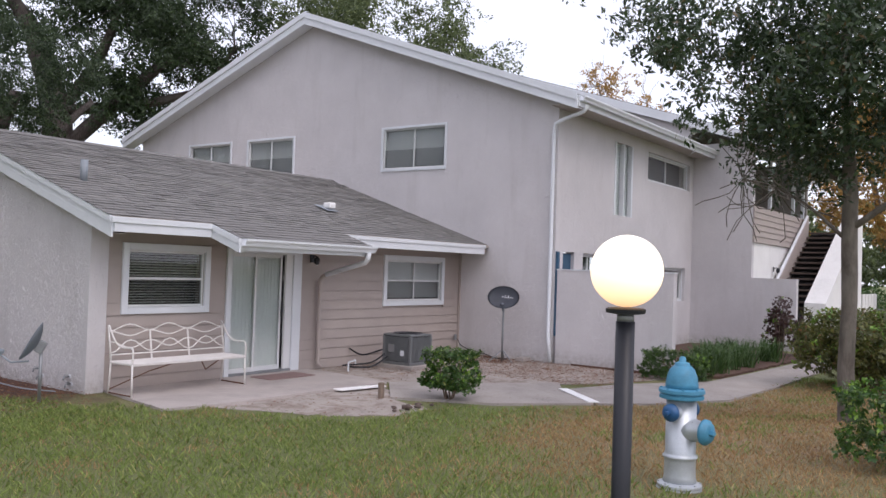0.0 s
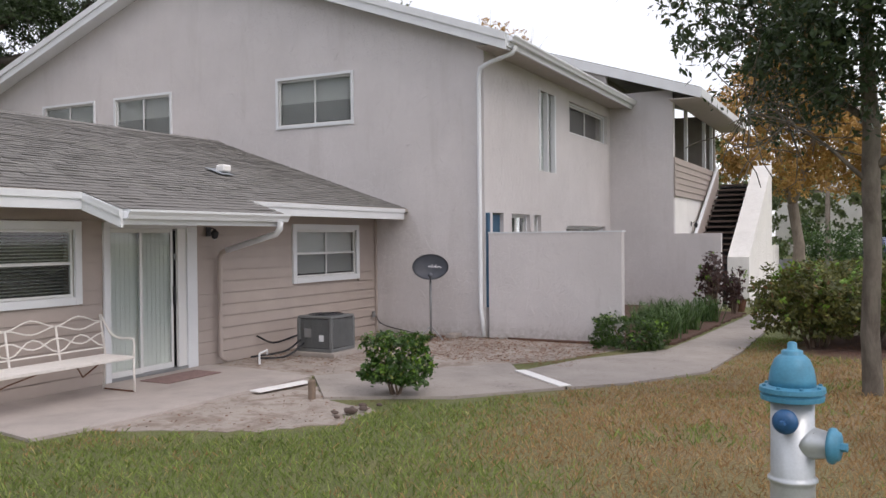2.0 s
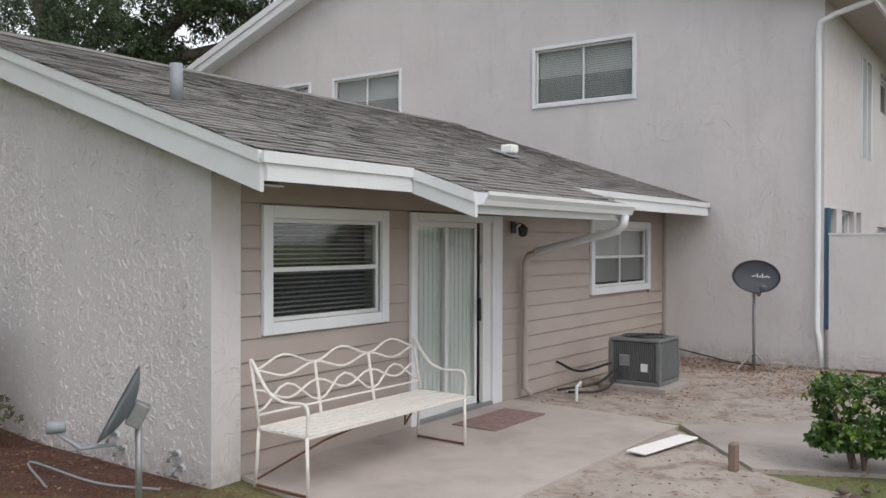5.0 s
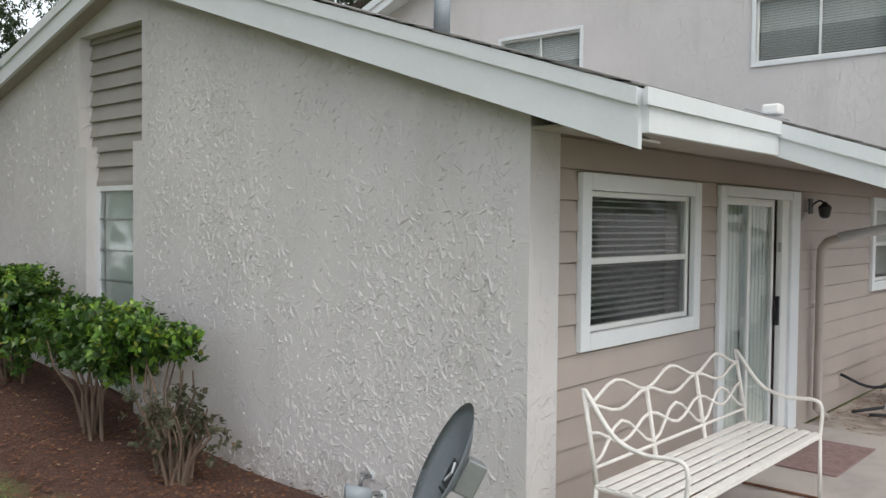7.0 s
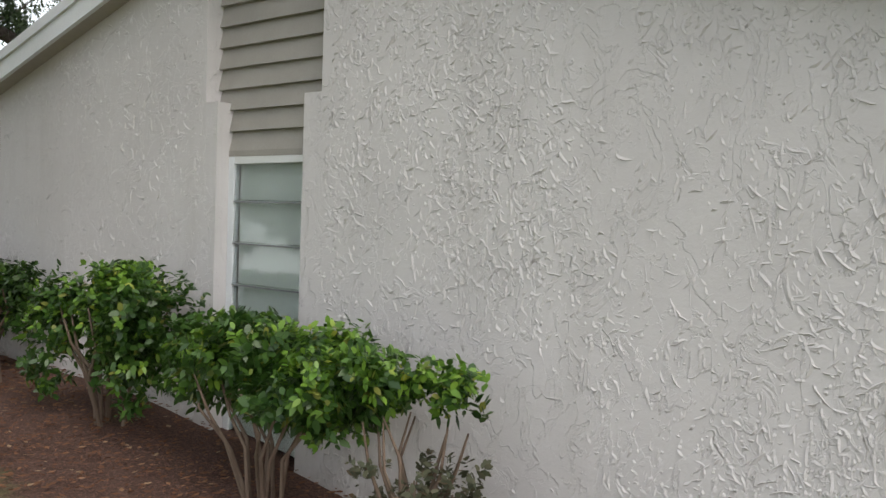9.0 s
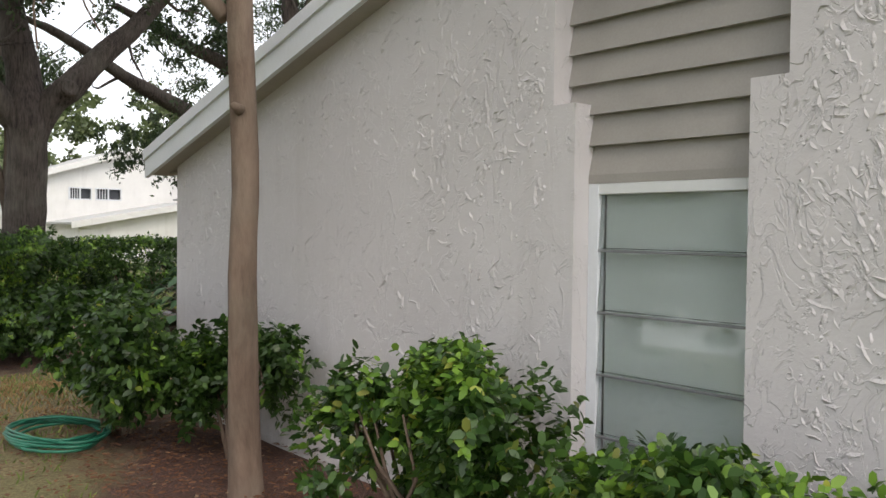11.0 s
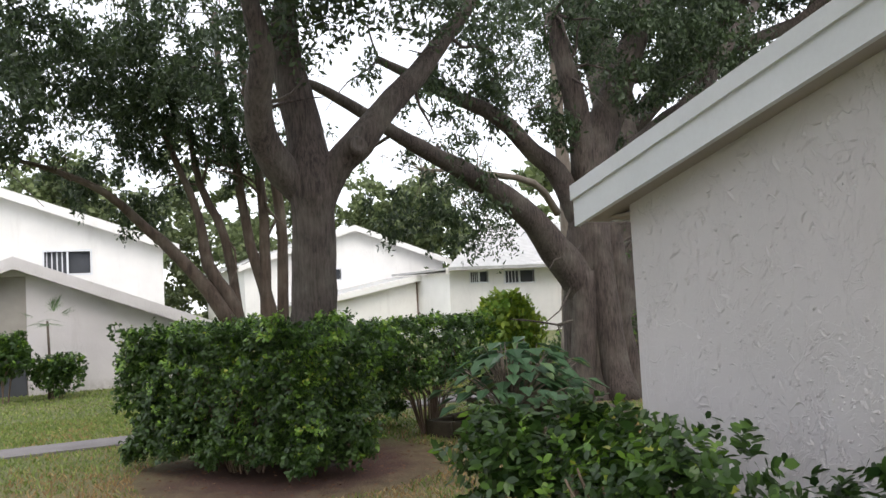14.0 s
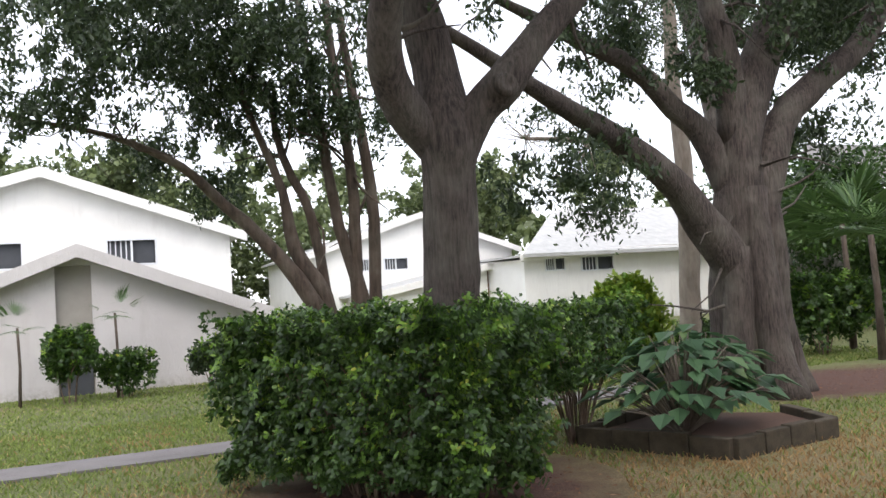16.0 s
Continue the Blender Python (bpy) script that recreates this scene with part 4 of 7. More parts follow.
OAK_TWO = [
    [(6.77, 18.52, 0.03, 0.984), (6.7, 18.53, 0.49, 0.783), (6.69, 18.48, 1.38, 0.716), (6.68, 18.43, 2.28, 0.671), (6.72, 18.36, 3.26, 0.537), (6.75, 18.3, 4.06, 0.47)],
    [(6.45, 18.33, 2.01, 0.397), (5.85, 18.34, 2.73, 0.326), (5.14, 18.19, 3.41, 0.252), (4.04, 18.0, 3.95, 0.2), (3.2, 17.82, 4.28, 0.161), (2.46, 17.59, 4.54, 0.125), (1.4, 17.49, 5.07, 0.091), (0.71, 17.25, 5.22, 0.053)],
    [(6.7, 18.43, 2.7, 0.2), (6.52, 18.43, 3.4, 0.28), (6.18, 18.56, 4.14, 0.233), (5.66, 18.55, 4.53, 0.194), (4.99, 18.6, 5.14, 0.165), (4.14, 18.53, 5.41, 0.143), (3.38, 18.53, 5.7, 0.107), (2.65, 18.52, 5.97, 0.072)],
    [(6.74, 18.31, 3.88, 0.40), (7.19, 18.26, 5.16, 0.363), (7.71, 18.17, 6.29, 0.3), (8.17, 18.12, 7.45, 0.21)],
    [(6.66, 18.35, 3.89, 0.313), (6.55, 18.23, 4.94, 0.266), (6.27, 18.19, 5.99, 0.22), (6.07, 18.22, 7.06, 0.154)],
    [(6.8, 18.3, 2.2, 0.25), (7.04, 18.23, 3.0, 0.31), (7.48, 18.18, 4.23, 0.291), (8.25, 18.0, 4.96, 0.258), (9.03, 17.83, 5.52, 0.224), (9.67, 17.71, 6.4, 0.18), (10.69, 17.62, 7.55, 0.098)],
]
PALE_TREE = [
    [(9.71, 23.32, 0.49, 0.254), (9.76, 23.19, 2.39, 0.228), (9.7, 23.09, 4.55, 0.19), (9.57, 23.05, 6.21, 0.165), (9.54, 22.99, 7.6, 0.14), (9.54, 22.9, 9.12, 0.089)],
    [(9.26, 22.89, 3.88, 0.099), (8.39, 22.59, 4.57, 0.084), (6.91, 22.7, 4.81, 0.058), (5.49, 22.79, 4.86, 0.034)],
]
MULTI_STEM = [
    [(1.19, 22.78, 0.99, 0.2), (1.14, 22.75, 1.94, 0.18), (0.67, 22.91, 2.83, 0.16), (0.52, 22.92, 3.84, 0.1), (0.03, 23.07, 5.27, 0.08), (-0.3, 23.16, 6.3, 0.05)],
    [(1.36, 23.14, 0.96, 0.154), (1.26, 23.12, 2.2, 0.123), (1.07, 23.13, 3.45, 0.113), (0.64, 23.27, 4.51, 0.093), (0.41, 23.3, 5.86, 0.051)],
    [(1.95, 23.32, 0.9, 0.211), (1.99, 23.24, 1.9, 0.179), (1.65, 23.32, 3.24, 0.137), (1.42, 23.33, 4.84, 0.116), (1.19, 23.35, 6.44, 0.095), (1.06, 23.31, 8.14, 0.063)],
    [(1.91, 23.32, 1.12, 0.158), (1.92, 23.23, 2.7, 0.148), (1.88, 23.15, 4.28, 0.127), (1.66, 23.14, 6.2, 0.106), (1.53, 23.11, 7.89, 0.063)],
    [(2.3, 23.37, 1.09, 0.182), (2.31, 23.3, 2.15, 0.15), (2.28, 23.21, 3.97, 0.139), (2.05, 23.22, 5.69, 0.118), (1.86, 23.21, 7.31, 0.085)],
    [(1.02, 22.6, 1.6, 0.198), (0.4, 22.71, 2.62, 0.167), (-0.49, 22.85, 3.59, 0.126), (-1.24, 22.6, 4.23, 0.093), (-2.11, 22.43, 4.61, 0.063), (-2.93, 22.24, 4.78, 0.043), (-3.85, 22.1, 4.9, 0.025)],
]
MULTI_STEM = [[(x, y, z, r * 0.8) for x, y, z, r in br] for br in MULTI_STEM]
CROWN_MULTI = [(-3.34, 21.26, 5.91, 1.2), (-2.42, 21.96, 5.74, 1.0), (-1.33, 22.52, 6.44, 1.2), (-0.14, 23.11, 5.79, 1.2), (-0.98, 23.52, 5.34, 0.9), (1.16, 22.48, 6.4, 1.2), (1.26, 23.05, 5.31, 0.9), (-1.65, 23.87, 4.49, 0.7), (0.3, 24.08, 4.64, 0.7), (2.29, 23.12, 5.57, 1.0), (-0.4, 24.43, 4.05, 0.5), (-3.38, 21.88, 5.16, 0.7), (-2.69, 19.84, 6.41, 1.2), (-0.63, 21.06, 7.09, 1.6), (0.99, 19.26, 6.4, 0.8), (1.37, 23.6, 4.46, 0.4)]
CROWN_TWO = [(3.15, 18.43, 3.61, 0.7), (2.95, 19.09, 3.38, 0.5), (3.8, 18.14, 3.4, 0.7), (4.05, 17.98, 4.27, 0.6), (3.51, 18.16, 5.43, 0.6), (4.93, 18.6, 5.66, 0.8), (5.8, 18.21, 5.6, 0.5), (6.02, 18.14, 4.98, 0.5), (8.19, 18.21, 5.77, 0.8), (8.66, 18.06, 4.52, 0.7), (8.71, 18.6, 4.26, 0.6), (6.87, 17.66, 6.57, 1.2), (8.61, 17.46, 5.84, 0.8), (3.91, 17.93, 6.36, 1.0), (2.57, 18.57, 5.73, 0.4), (5.36, 19.65, 3.07, 0.6), (2.72, 18.61, 3.88, 0.3), (8.37, 16.97, 6.64, 0.9), (4.65, 17.56, 6.79, 1.0), (4.6, 20.0, 3.03, 0.5), (7.64, 18.52, 4.69, 0.4)]
CROWN_ONE = [(-0.11, 15.38, 6.05, 1.1), (0.87, 14.92, 6.19, 1.1), (-0.32, 16.61, 5.41, 0.5), (0.46, 15.14, 5.58, 0.6), (2.34, 15.35, 6.18, 1.1), (1.0, 15.6, 4.75, 0.2), (-0.8, 16.32, 4.78, 0.3)]

AUTUMN_BLOBS = [(29.2, -10.2, 5.6, 0.9), (26.8, -4.0, 6.4, 0.7), (28.6, -9.6, 7.2, 0.8), (27.2, -5.6, 8.8, 0.6), (28.8, -8.4, 4.1, 0.7), (27.6, -4.2, 4.4, 0.6), (29, -11, 4.6, 0.6), (27.8, -5.9, 6.8, 1.8), (28.3, -7.2, 5.2, 1.8), (27.3, -4.8, 5.2, 1.2), (28.7, -8.1, 6.4, 1.4), (28.1, -6.6, 7.8, 1.2), (27.4, -5.2, 7.6, 0.8), (28, -6.2, 4.4, 1.2), (28.3, -9, 5, 1)]
DARK_BLOBS = [(8.3, 19.1, 9.9, 1.2), (10.3, 16.6, 9.8, 2.2), (11.7, 14.6, 9.9, 2.2), (10.6, 16.2, 7.8, 1.6), (14.4, 14.3, 10.9, 1.9), (8.8, 18.6, 12.1, 2.6), (13.6, 15.4, 9.2, 1.3), (11.5, 16, 12, 3.0), (8.0, 19.6, 7.4, 0.9), (12.5, 16.8, 7.5, 1.6)]
FAR_BLOBS = [(27.9, 17.6, 15.0, 2.0), (29.7, 15.2, 14.2, 2.3), (31, 13.5, 13.4, 1.5), (26.1, 20.0, 15.5, 2.2), (23, 18.4, 14.4, 2.4), (29, 16, 11, 3.5), (25, 19, 11.5, 3.5)]
OLIVE_BLOBS = [(38.9, 11.0, 13.1, 1.1), (39.7, 9.9, 12.8, 1.4), (40.7, 8.5, 12.0, 0.9), (39.8, 10, 10.5, 2.4)]


def crown(name, parent, seed, blobs, n, size, mat, aspect=0.4, droop=0.5, sub=26, tight=0.3):
    """Leaves along many drooping sprays inside the blobs, left out where a slow wave is low, so that the crown is clumped and sky shows through."""
    rng = np.random.default_rng(seed)
    b = np.array(blobs)
    p = b[:, 3] ** 2.2
    k = max(12, int(n / sub * 1.5))
    i = rng.choice(len(b), k, p=p / p.sum())
    d = unit(rng.normal(size=(k, 3)))
    tw = b[i, :3] + d * (b[i, 3] * rng.uniform(0.1, 1.15, k) ** 0.6)[:, None]
    q = tw / (tight * 4.0)
    wave = np.sin(q[:, 0] * 1.7 + seed) * np.sin(q[:, 1] * 1.9 + 1.3 * np.sin(q[:, 2])) + 0.7 * np.sin(q[:, 2] * 2.3 + q[:, 0] + 2.0 * np.sin(q[:, 1] * 0.7)) + rng.normal(size=k) * 0.35
    keep = wave > np.quantile(wave, 0.33)
    tw, d = tw[keep], d[keep]
    k = len(tw)
    ax = unit(d * np.array([1, 1, 0.4]) + rng.normal(size=(k, 3)) * 0.45 - np.array([0, 0, 0.35 * droop])) * rng.uniform(1.2, 2.6, (k, 1)) * tight
    j = rng.integers(0, k, n)
    s_ = rng.uniform(-0.5, 0.5, (n, 1))
    pos = tw[j] + ax[j] * s_ + np.array([0, 0, -0.5]) * tight * droop * s_ ** 2 * 2 + rng.normal(size=(n, 3)) * tight * 0.26
    return quads(name, leaf_quads(rng, pos, size, aspect, droop), mat, parent)


def smooth_path(pts, k=3):
    """Points and radii with k steps between, by Catmull-Rom."""
    p = [Vector(q) for q in pts]
    p = [p[0] * 2 - p[1]] + p + [p[-1] * 2 - p[-2]]
    out = []
    for a, b, c, d in zip(p, p[1:], p[2:], p[3:]):
        for s in range(k):
            t = s / k
            out.append(0.5 * ((2 * b) + (c - a) * t + (2 * a - 5 * b + 4 * c - d) * t * t + (3 * b - a - 3 * c + d) * t ** 3))
    out.append(p[-2])
    return out


def limbs(branches, seg=10, wob=0.03, seed=0):
    bm = bmesh.new()
    for n_, br in enumerate(branches):
        path = smooth_path([Vector(q).to_4d() if len(q) == 3 else Vector(q) for q in br])
        pts = [Vector(q[:3]) + noise.noise_vector(Vector(q[:3]) * 1.7) * wob for q in path]
        tube(pts, [max(0.008, q[3]) * (1 + 0.08 * noise.noise(Vector(q[:3]) * 3.1)) for q in path], seg, bm)
    return bm


def twigs(rng, branches, n, length, bm):
    """Side twigs off the limbs."""
    for _ in range(n):
        br = branches[rng.integers(0, len(branches))]
        i = rng.integers(max(1, (2 * len(br)) // 3), len(br))
        p = Vector(br[i][:3])
        r = min(br[i][3] * 0.35, 0.035)
        d = Vector(rng.normal(size=3)).normalized()
        q = [p]
        for s in range(4):
            d = (d + Vector(rng.normal(size=3)) * 0.35).normalized()
            q.append(q[-1] + d * length * rng.uniform(0.15, 0.3))
        tube(q, [max(0.006, r * (1 - s / 5)) for s in range(5)], 5, bm, False)
    return bm


def tree(label, branches, bark, blobs, n, size, leaf, seed, droop=0.5, nt=30, tl=1.8, seg=12, sub=26, tight=0.3, wob=0.03, name="tree"):
    x, y, z = branches[0][0][:3]
    top = empty(name, x, y, ground_z(x, y), label=label, category="tree")
    inv = Matrix.Translation((-x, -y, -ground_z(x, y)))
    rng = np.random.default_rng(seed)
    bm = limbs(branches, seg, wob)
    twigs(rng, branches[1:] or branches, nt, tl, bm)
    t = part("trunk", moved(bm, inv), bark, top, smooth=True)
    c = crown("crown", top, seed, blobs, n, size, leaf, droop=droop, sub=sub, tight=tight)
    c.data.transform(inv)
    return top


def rooted(branches):
    """Lets the first limb flare into the ground."""
    x, y, z, r = branches[0][0]
    g = ground_z(x, y)
    return [[(x, y, g - 0.3, r * 1.25), (x, y, g + 0.12, r * 1.05)] + [p for p in branches[0] if p[2] > g + 0.3]] + branches[1:]


def pushed(branches, eye, k):
    """The same limbs, k times as far from a point."""
    return [[tuple(e + (p - e) * k for e, p in zip(eye, q[:3])) + (q[3] * k,) for q in br] for br in branches]


OAK_TWO = [[(x, y, z, r * 0.88) for x, y, z, r in br] for br in OAK_TWO]
OAK_ONE[1] = [(0.19, 15.32, 2.6, 0.11), (0.17, 15.31, 2.95, 0.19)] + OAK_ONE[1]
OAK_ONE[3] = [(0.2, 15.32, 2.55, 0.1), (0.23, 15.29, 2.9, 0.17)] + OAK_ONE[3]
OAK_ONE = pushed(OAK_ONE, (-3.16, 8.2, 1.87), 1.08)
o1 = tree("big live oak with deeply ridged bark and three heavy limbs", rooted([OAK_ONE[0] + OAK_ONE[2][1:]] + [OAK_ONE[1], OAK_ONE[3]]), M_BARK, CROWN_ONE + [(-1.5, 15, 8.0, 1.6), (1.5, 15.5, 8.2, 2.0), (3.5, 15, 7.4, 1.3)], 24000, 0.11, M_OAK, 11, nt=8, tl=1.0, seg=20)
k1 = part("knot", moved(lathe([(0.05, -0.02), (0.11, 0.0), (0.13, 0.05), (0.10, 0.10), (0.06, 0.085), (0.02, 0.06)], 14), Matrix.Translation((0.47, -0.62, 3.85 - ground_z(0.4, 16.0))) @ Matrix.Rotation(radians(80), 4, "X")), M_BARK, o1, "cut limb scar with a raised lip", True)
tree("massive forked oak leaning limbs across the yard", rooted([[(x, y, z, r * 0.8) for x, y, z, r in OAK_TWO[0]] + OAK_TWO[3][1:]] + [[(6.85, 18.45, 0.2, 0.25), (6.72, 18.4, 1.3, 0.36)] + OAK_TWO[1], OAK_TWO[2], OAK_TWO[4], OAK_TWO[5],
    [(7.5, 18.3, -0.1, 0.34), (7.32, 18.3, 0.5, 0.26), (7.14, 18.25, 1.5, 0.25), (7.06, 18.2, 2.7, 0.24), (7.0, 18.2, 3.6, 0.18)],
    [(6.1, 18.2, -0.1, 0.30), (6.22, 18.2, 0.5, 0.24), (6.34, 18.2, 1.4, 0.24), (6.4, 18.2, 2.3, 0.22)], [(6.8, 17.75, -0.1, 0.3), (6.74, 17.95, 0.7, 0.26), (6.7, 18.05, 2.0, 0.24), (6.72, 18.1, 3.2, 0.2)]]), M_BARK, CROWN_TWO + [(7, 18, 8.5, 2.2), (9.5, 18, 8.2, 2.0)], 34000, 0.12, M_OAK, 12, nt=40, tl=1.6, seg=20, droop=1.1, sub=55, tight=0.27)
tree("pale slender tree behind the oaks", rooted(PALE_TREE), M_BARK_G, [(9.5, 23, 9, 2.2), (6.8, 22.8, 4.6, 0.8), (10.6, 23, 7.6, 1.2), (8.4, 22.6, 7.0, 0.9), (7.0, 22.5, 3.6, 0.9), (6.0, 22.8, 5.4, 0.9)], 16000, 0.10, M_OAK, 13, droop=0.9)
tree("tree of several slender brown stems with small dark leaves", rooted(MULTI_STEM[:1]) + [rooted([b])[0] for b in MULTI_STEM[1:5]] + MULTI_STEM[5:], M_BARK_M, CROWN_MULTI, 46000, 0.12, M_OAK, 14, nt=50, tl=1.5, droop=1.1, sub=60, tight=0.27)
tree("dark spreading oak behind the low house", rooted(pushed([[(9.8, 17.6, -0.3, 0.6), (9.7, 17.7, 4.4, 0.5), (9.4, 17.9, 7.4, 0.48), (8.9, 18.5, 9.7, 0.36), (8.4, 19.2, 11, 0.2)], [(9.6, 17.8, 5.5, 0.3), (11, 16.4, 7.5, 0.25), (12.4, 15, 9.5, 0.15)], [(9.4, 18, 6.5, 0.25), (10.4, 16.8, 9, 0.2), (10.8, 16.2, 11, 0.12)], [(9.5, 17.8, 7, 0.22), (13, 15, 8, 0.15), (14.4, 14.3, 10, 0.08)]], (-6.69, -10.84, 1.86), 1.33)), M_BARK, pushed([DARK_BLOBS], (-6.69, -10.84, 1.86), 1.33)[0], 70000, 0.21, M_OAK, 15, nt=50, tl=3, tight=0.45)
tree("tall leafy tree far behind the gable", [[(28, 17, -0.3, 0.5), (28, 17, 8, 0.4), (28, 16.6, 13, 0.2)], [(28, 17, 8, 0.2), (25, 19, 13, 0.1)], [(28, 17, 9, 0.2), (30, 15, 13, 0.1)]], M_BARK, FAR_BLOBS, 42000, 0.22, M_WOODS, 16, nt=40, tl=3, tight=0.5)
tree("far tree with thin reddish leaves", [[(40, 10, -0.3, 0.3), (40, 10, 8, 0.2), (39.8, 10, 12, 0.1)], [(40, 10, 9, 0.1), (38.9, 11, 13, 0.05)], [(40, 10, 8.5, 0.1), (40.6, 8.6, 12, 0.05)]], M_BARK_G, OLIVE_BLOBS, 4000, 0.2, M_AUTUMN, 17, nt=40, tl=2)
tree("autumn tree with orange brown leaves and a pale forked trunk", [[(28.4, -6.3, -0.3, 0.32), (28.3, -6.3, 1.5, 0.2), (28.2, -6.1, 3.0, 0.2)], [(28.2, -6.1, 3.0, 0.16), (28.1, -5.7, 4.4, 0.12), (27.8, -5.2, 7, 0.06)], [(28.2, -6.1, 3.0, 0.16), (28.2, -6.6, 4.5, 0.13), (28.3, -7.3, 7.2, 0.06)]], M_BARK_G, AUTUMN_BLOBS, 26000, 0.19, M_AUTUMN, 18, nt=50, tl=2, tight=0.4)
MAG = [(4.6, -8.75, 3.4, 0.7), (5.2, -8.0, 3.7, 0.8), (4.2, -9.3, 4.2, 0.9), (5.0, -8.9, 5.0, 1.2), (3.9, -8.6, 5.2, 0.9), (5.6, -8.2, 4.6, 0.7), (4.4, -8.0, 4.5, 0.7), (5.3, -9.9, 3.9, 1.0), (4.3, -10.4, 4.2, 1.0), (5.2, -7.5, 4.2, 0.5),
       (3.9, -5.9, 5.6, 0.5), (4.4, -6.6, 5.4, 0.8), (4.6, -7.3, 5.0, 0.8), (4.9, -8.0, 4.9, 0.9), (3.3, -7.1, 4.55, 0.45), (3.5, -7.7, 4.4, 0.6), (3.5, -7.4, 4.0, 0.45), (3.6, -8.3, 4.7, 0.7), (3.8, -8.9, 4.7, 0.7),
       (3.75, -7.9, 3.6, 0.4), (3.8, -7.65, 3.0, 0.25), (3.8, -8.45, 4.0, 0.6), (3.95, -9.15, 4.1, 0.6), (3.95, -8.6, 3.5, 0.5), (3.4, -6.9, 4.95, 0.5)]
MAGT = [[(4.5, -8.86, -0.1, 0.12), (4.5, -8.86, 0.5, 0.097), (4.5, -8.86, 1.6, 0.092), (4.47, -8.86, 2.6, 0.09), (4.45, -8.84, 3.8, 0.07), (4.4, -8.75, 5.8, 0.04)],
        [(4.47, -8.86, 2.35, 0.028), (4.3, -8.45, 2.75, 0.018), (4.1, -8.1, 3.0, 0.012), (3.9, -7.75, 3.1, 0.01)],
        [(4.47, -8.86, 2.5, 0.045), (4.35, -9.4, 2.85, 0.035), (4.3, -10.2, 3.1, 0.015)],
        [(4.45, -8.84, 3.0, 0.04), (4.75, -8.3, 3.5, 0.03), (5.0, -7.8, 4.1, 0.015)]]
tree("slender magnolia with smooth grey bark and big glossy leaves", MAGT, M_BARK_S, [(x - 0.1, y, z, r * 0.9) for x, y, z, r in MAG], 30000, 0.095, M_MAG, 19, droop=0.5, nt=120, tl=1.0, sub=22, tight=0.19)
tree("thick trunk of a tree beyond the magnolia", [[(12.9, -9.95, -0.3, 0.5), (12.8, -9.9, 1.4, 0.36), (12.8, -9.8, 6, 0.33), (12.8, -9.7, 8, 0.2)]], M_BARK_G, [(13, -9.6, 8.6, 2.2), (12, -10.6, 7.6, 1.6), (14, -10.4, 7, 1.6)], 12000, 0.15, M_MAG, 20, nt=20, seg=16)
THIN = [[(-0.68, 6.76, 0.2, 0.12), (-0.68, 6.76, 0.6, 0.092), (-0.69, 6.78, 1.6, 0.08), (-0.68, 6.79, 2.3, 0.076), (-0.71, 6.80, 3.2, 0.072), (-0.69, 6.84, 4.6, 0.06), (-0.6, 7.0, 6.5, 0.035)],
        [(-0.76, 6.86, 3.05, 0.05), (-1.0, 7.1, 3.35, 0.035), (-1.5, 7.4, 3.6, 0.02)]]
# the trunk is modelled closely; extra leaf masses overhead are added to shade the wall
th = tree("slim straight tree with smooth brown bark beside the wall, crown enlarged out of view for shade", THIN, M_BARK_R, [(-0.6, 7.0, 7.4, 1.5), (-1.6, 7.6, 7.3, 1.7), (-2.4, 8.8, 7.8, 1.8), (-0.8, 8.6, 8.2, 1.6), (-1.0, 9.6, 7.0, 1.7), (-2.4, 6.6, 7.6, 1.5), (-3.2, 10.4, 8.6, 2.0), (-1.0, 11.6, 8.8, 2.0), (-3.4, 5.2, 8.6, 1.8), (-4.6, 8.2, 9.0, 1.9), (-1.4, 4.9, 8.8, 1.5), (-2.0, 6.5, 6.0, 0.9), (-2.6, 8.4, 6.4, 1.1), (-1.2, 9.4, 6.3, 0.9), (-3.6, 7.2, 6.6, 1.2), (-4.6, 5.6, 7.4, 1.4)], 78000, 0.17, M_OAK, 21, nt=10, tl=0.8, seg=18, wob=0.015)
part("stub", moved(tube([(0, 0, 0), (-0.05, -0.015, 0.02), (-0.065, -0.02, 0.02)], [0.034, 0.022, 0.010], 8), Matrix.Translation((-0.05, -0.02, 2.53 - ground_z(-0.68, 6.76)))), M_BARK_R, th, "short broken branch stub", True)


# two unseen trees added to the west, blocking sky light from the side wall
for x, y, seed in ((-12.5, 6.0, 22), (-11.5, 13.5, 23)):
    tree("broad tree added unseen on the far side of the lawn to shade the wall", [[(x, y, -0.3, 0.4), (x, y, 1.5, 0.3), (x + 0.2, y, 4.0, 0.26), (x, y + 0.2, 7.5, 0.12)], [(x + 0.2, y, 3.4, 0.16), (x + 1.5, y + 1.2, 5.5, 0.09)], [(x + 0.2, y, 3.6, 0.16), (x - 0.6, y - 1.8, 5.8, 0.09)]], M_BARK,
         [(x, y, 4.6, 2.6), (x + 0.8, y + 2.4, 3.8, 2.0), (x + 0.4, y - 2.2, 4.0, 2.1), (x + 0.6, y + 0.6, 7.6, 2.5), (x + 1.0, y + 3.0, 6.6, 1.8), (x + 0.5, y - 2.6, 6.8, 1.9)], 26000, 0.24, M_OAK, seed, nt=30, tl=2.0, tight=0.4)


def noise_gap(p, seed):
    """1 where a clipped face is sparse, 0 where it is full."""
    v = np.sin(p[:, 0] * 7.3 + seed) + np.sin(p[:, 1] * 6.1 + 2.2 * np.sin(p[:, 2] * 4.3)) + np.sin(p[:, 2] * 8.7 + p[:, 0] * 3.7 + p[:, 1] * 2.9)
    return np.clip(v * 0.5, 0, 1)


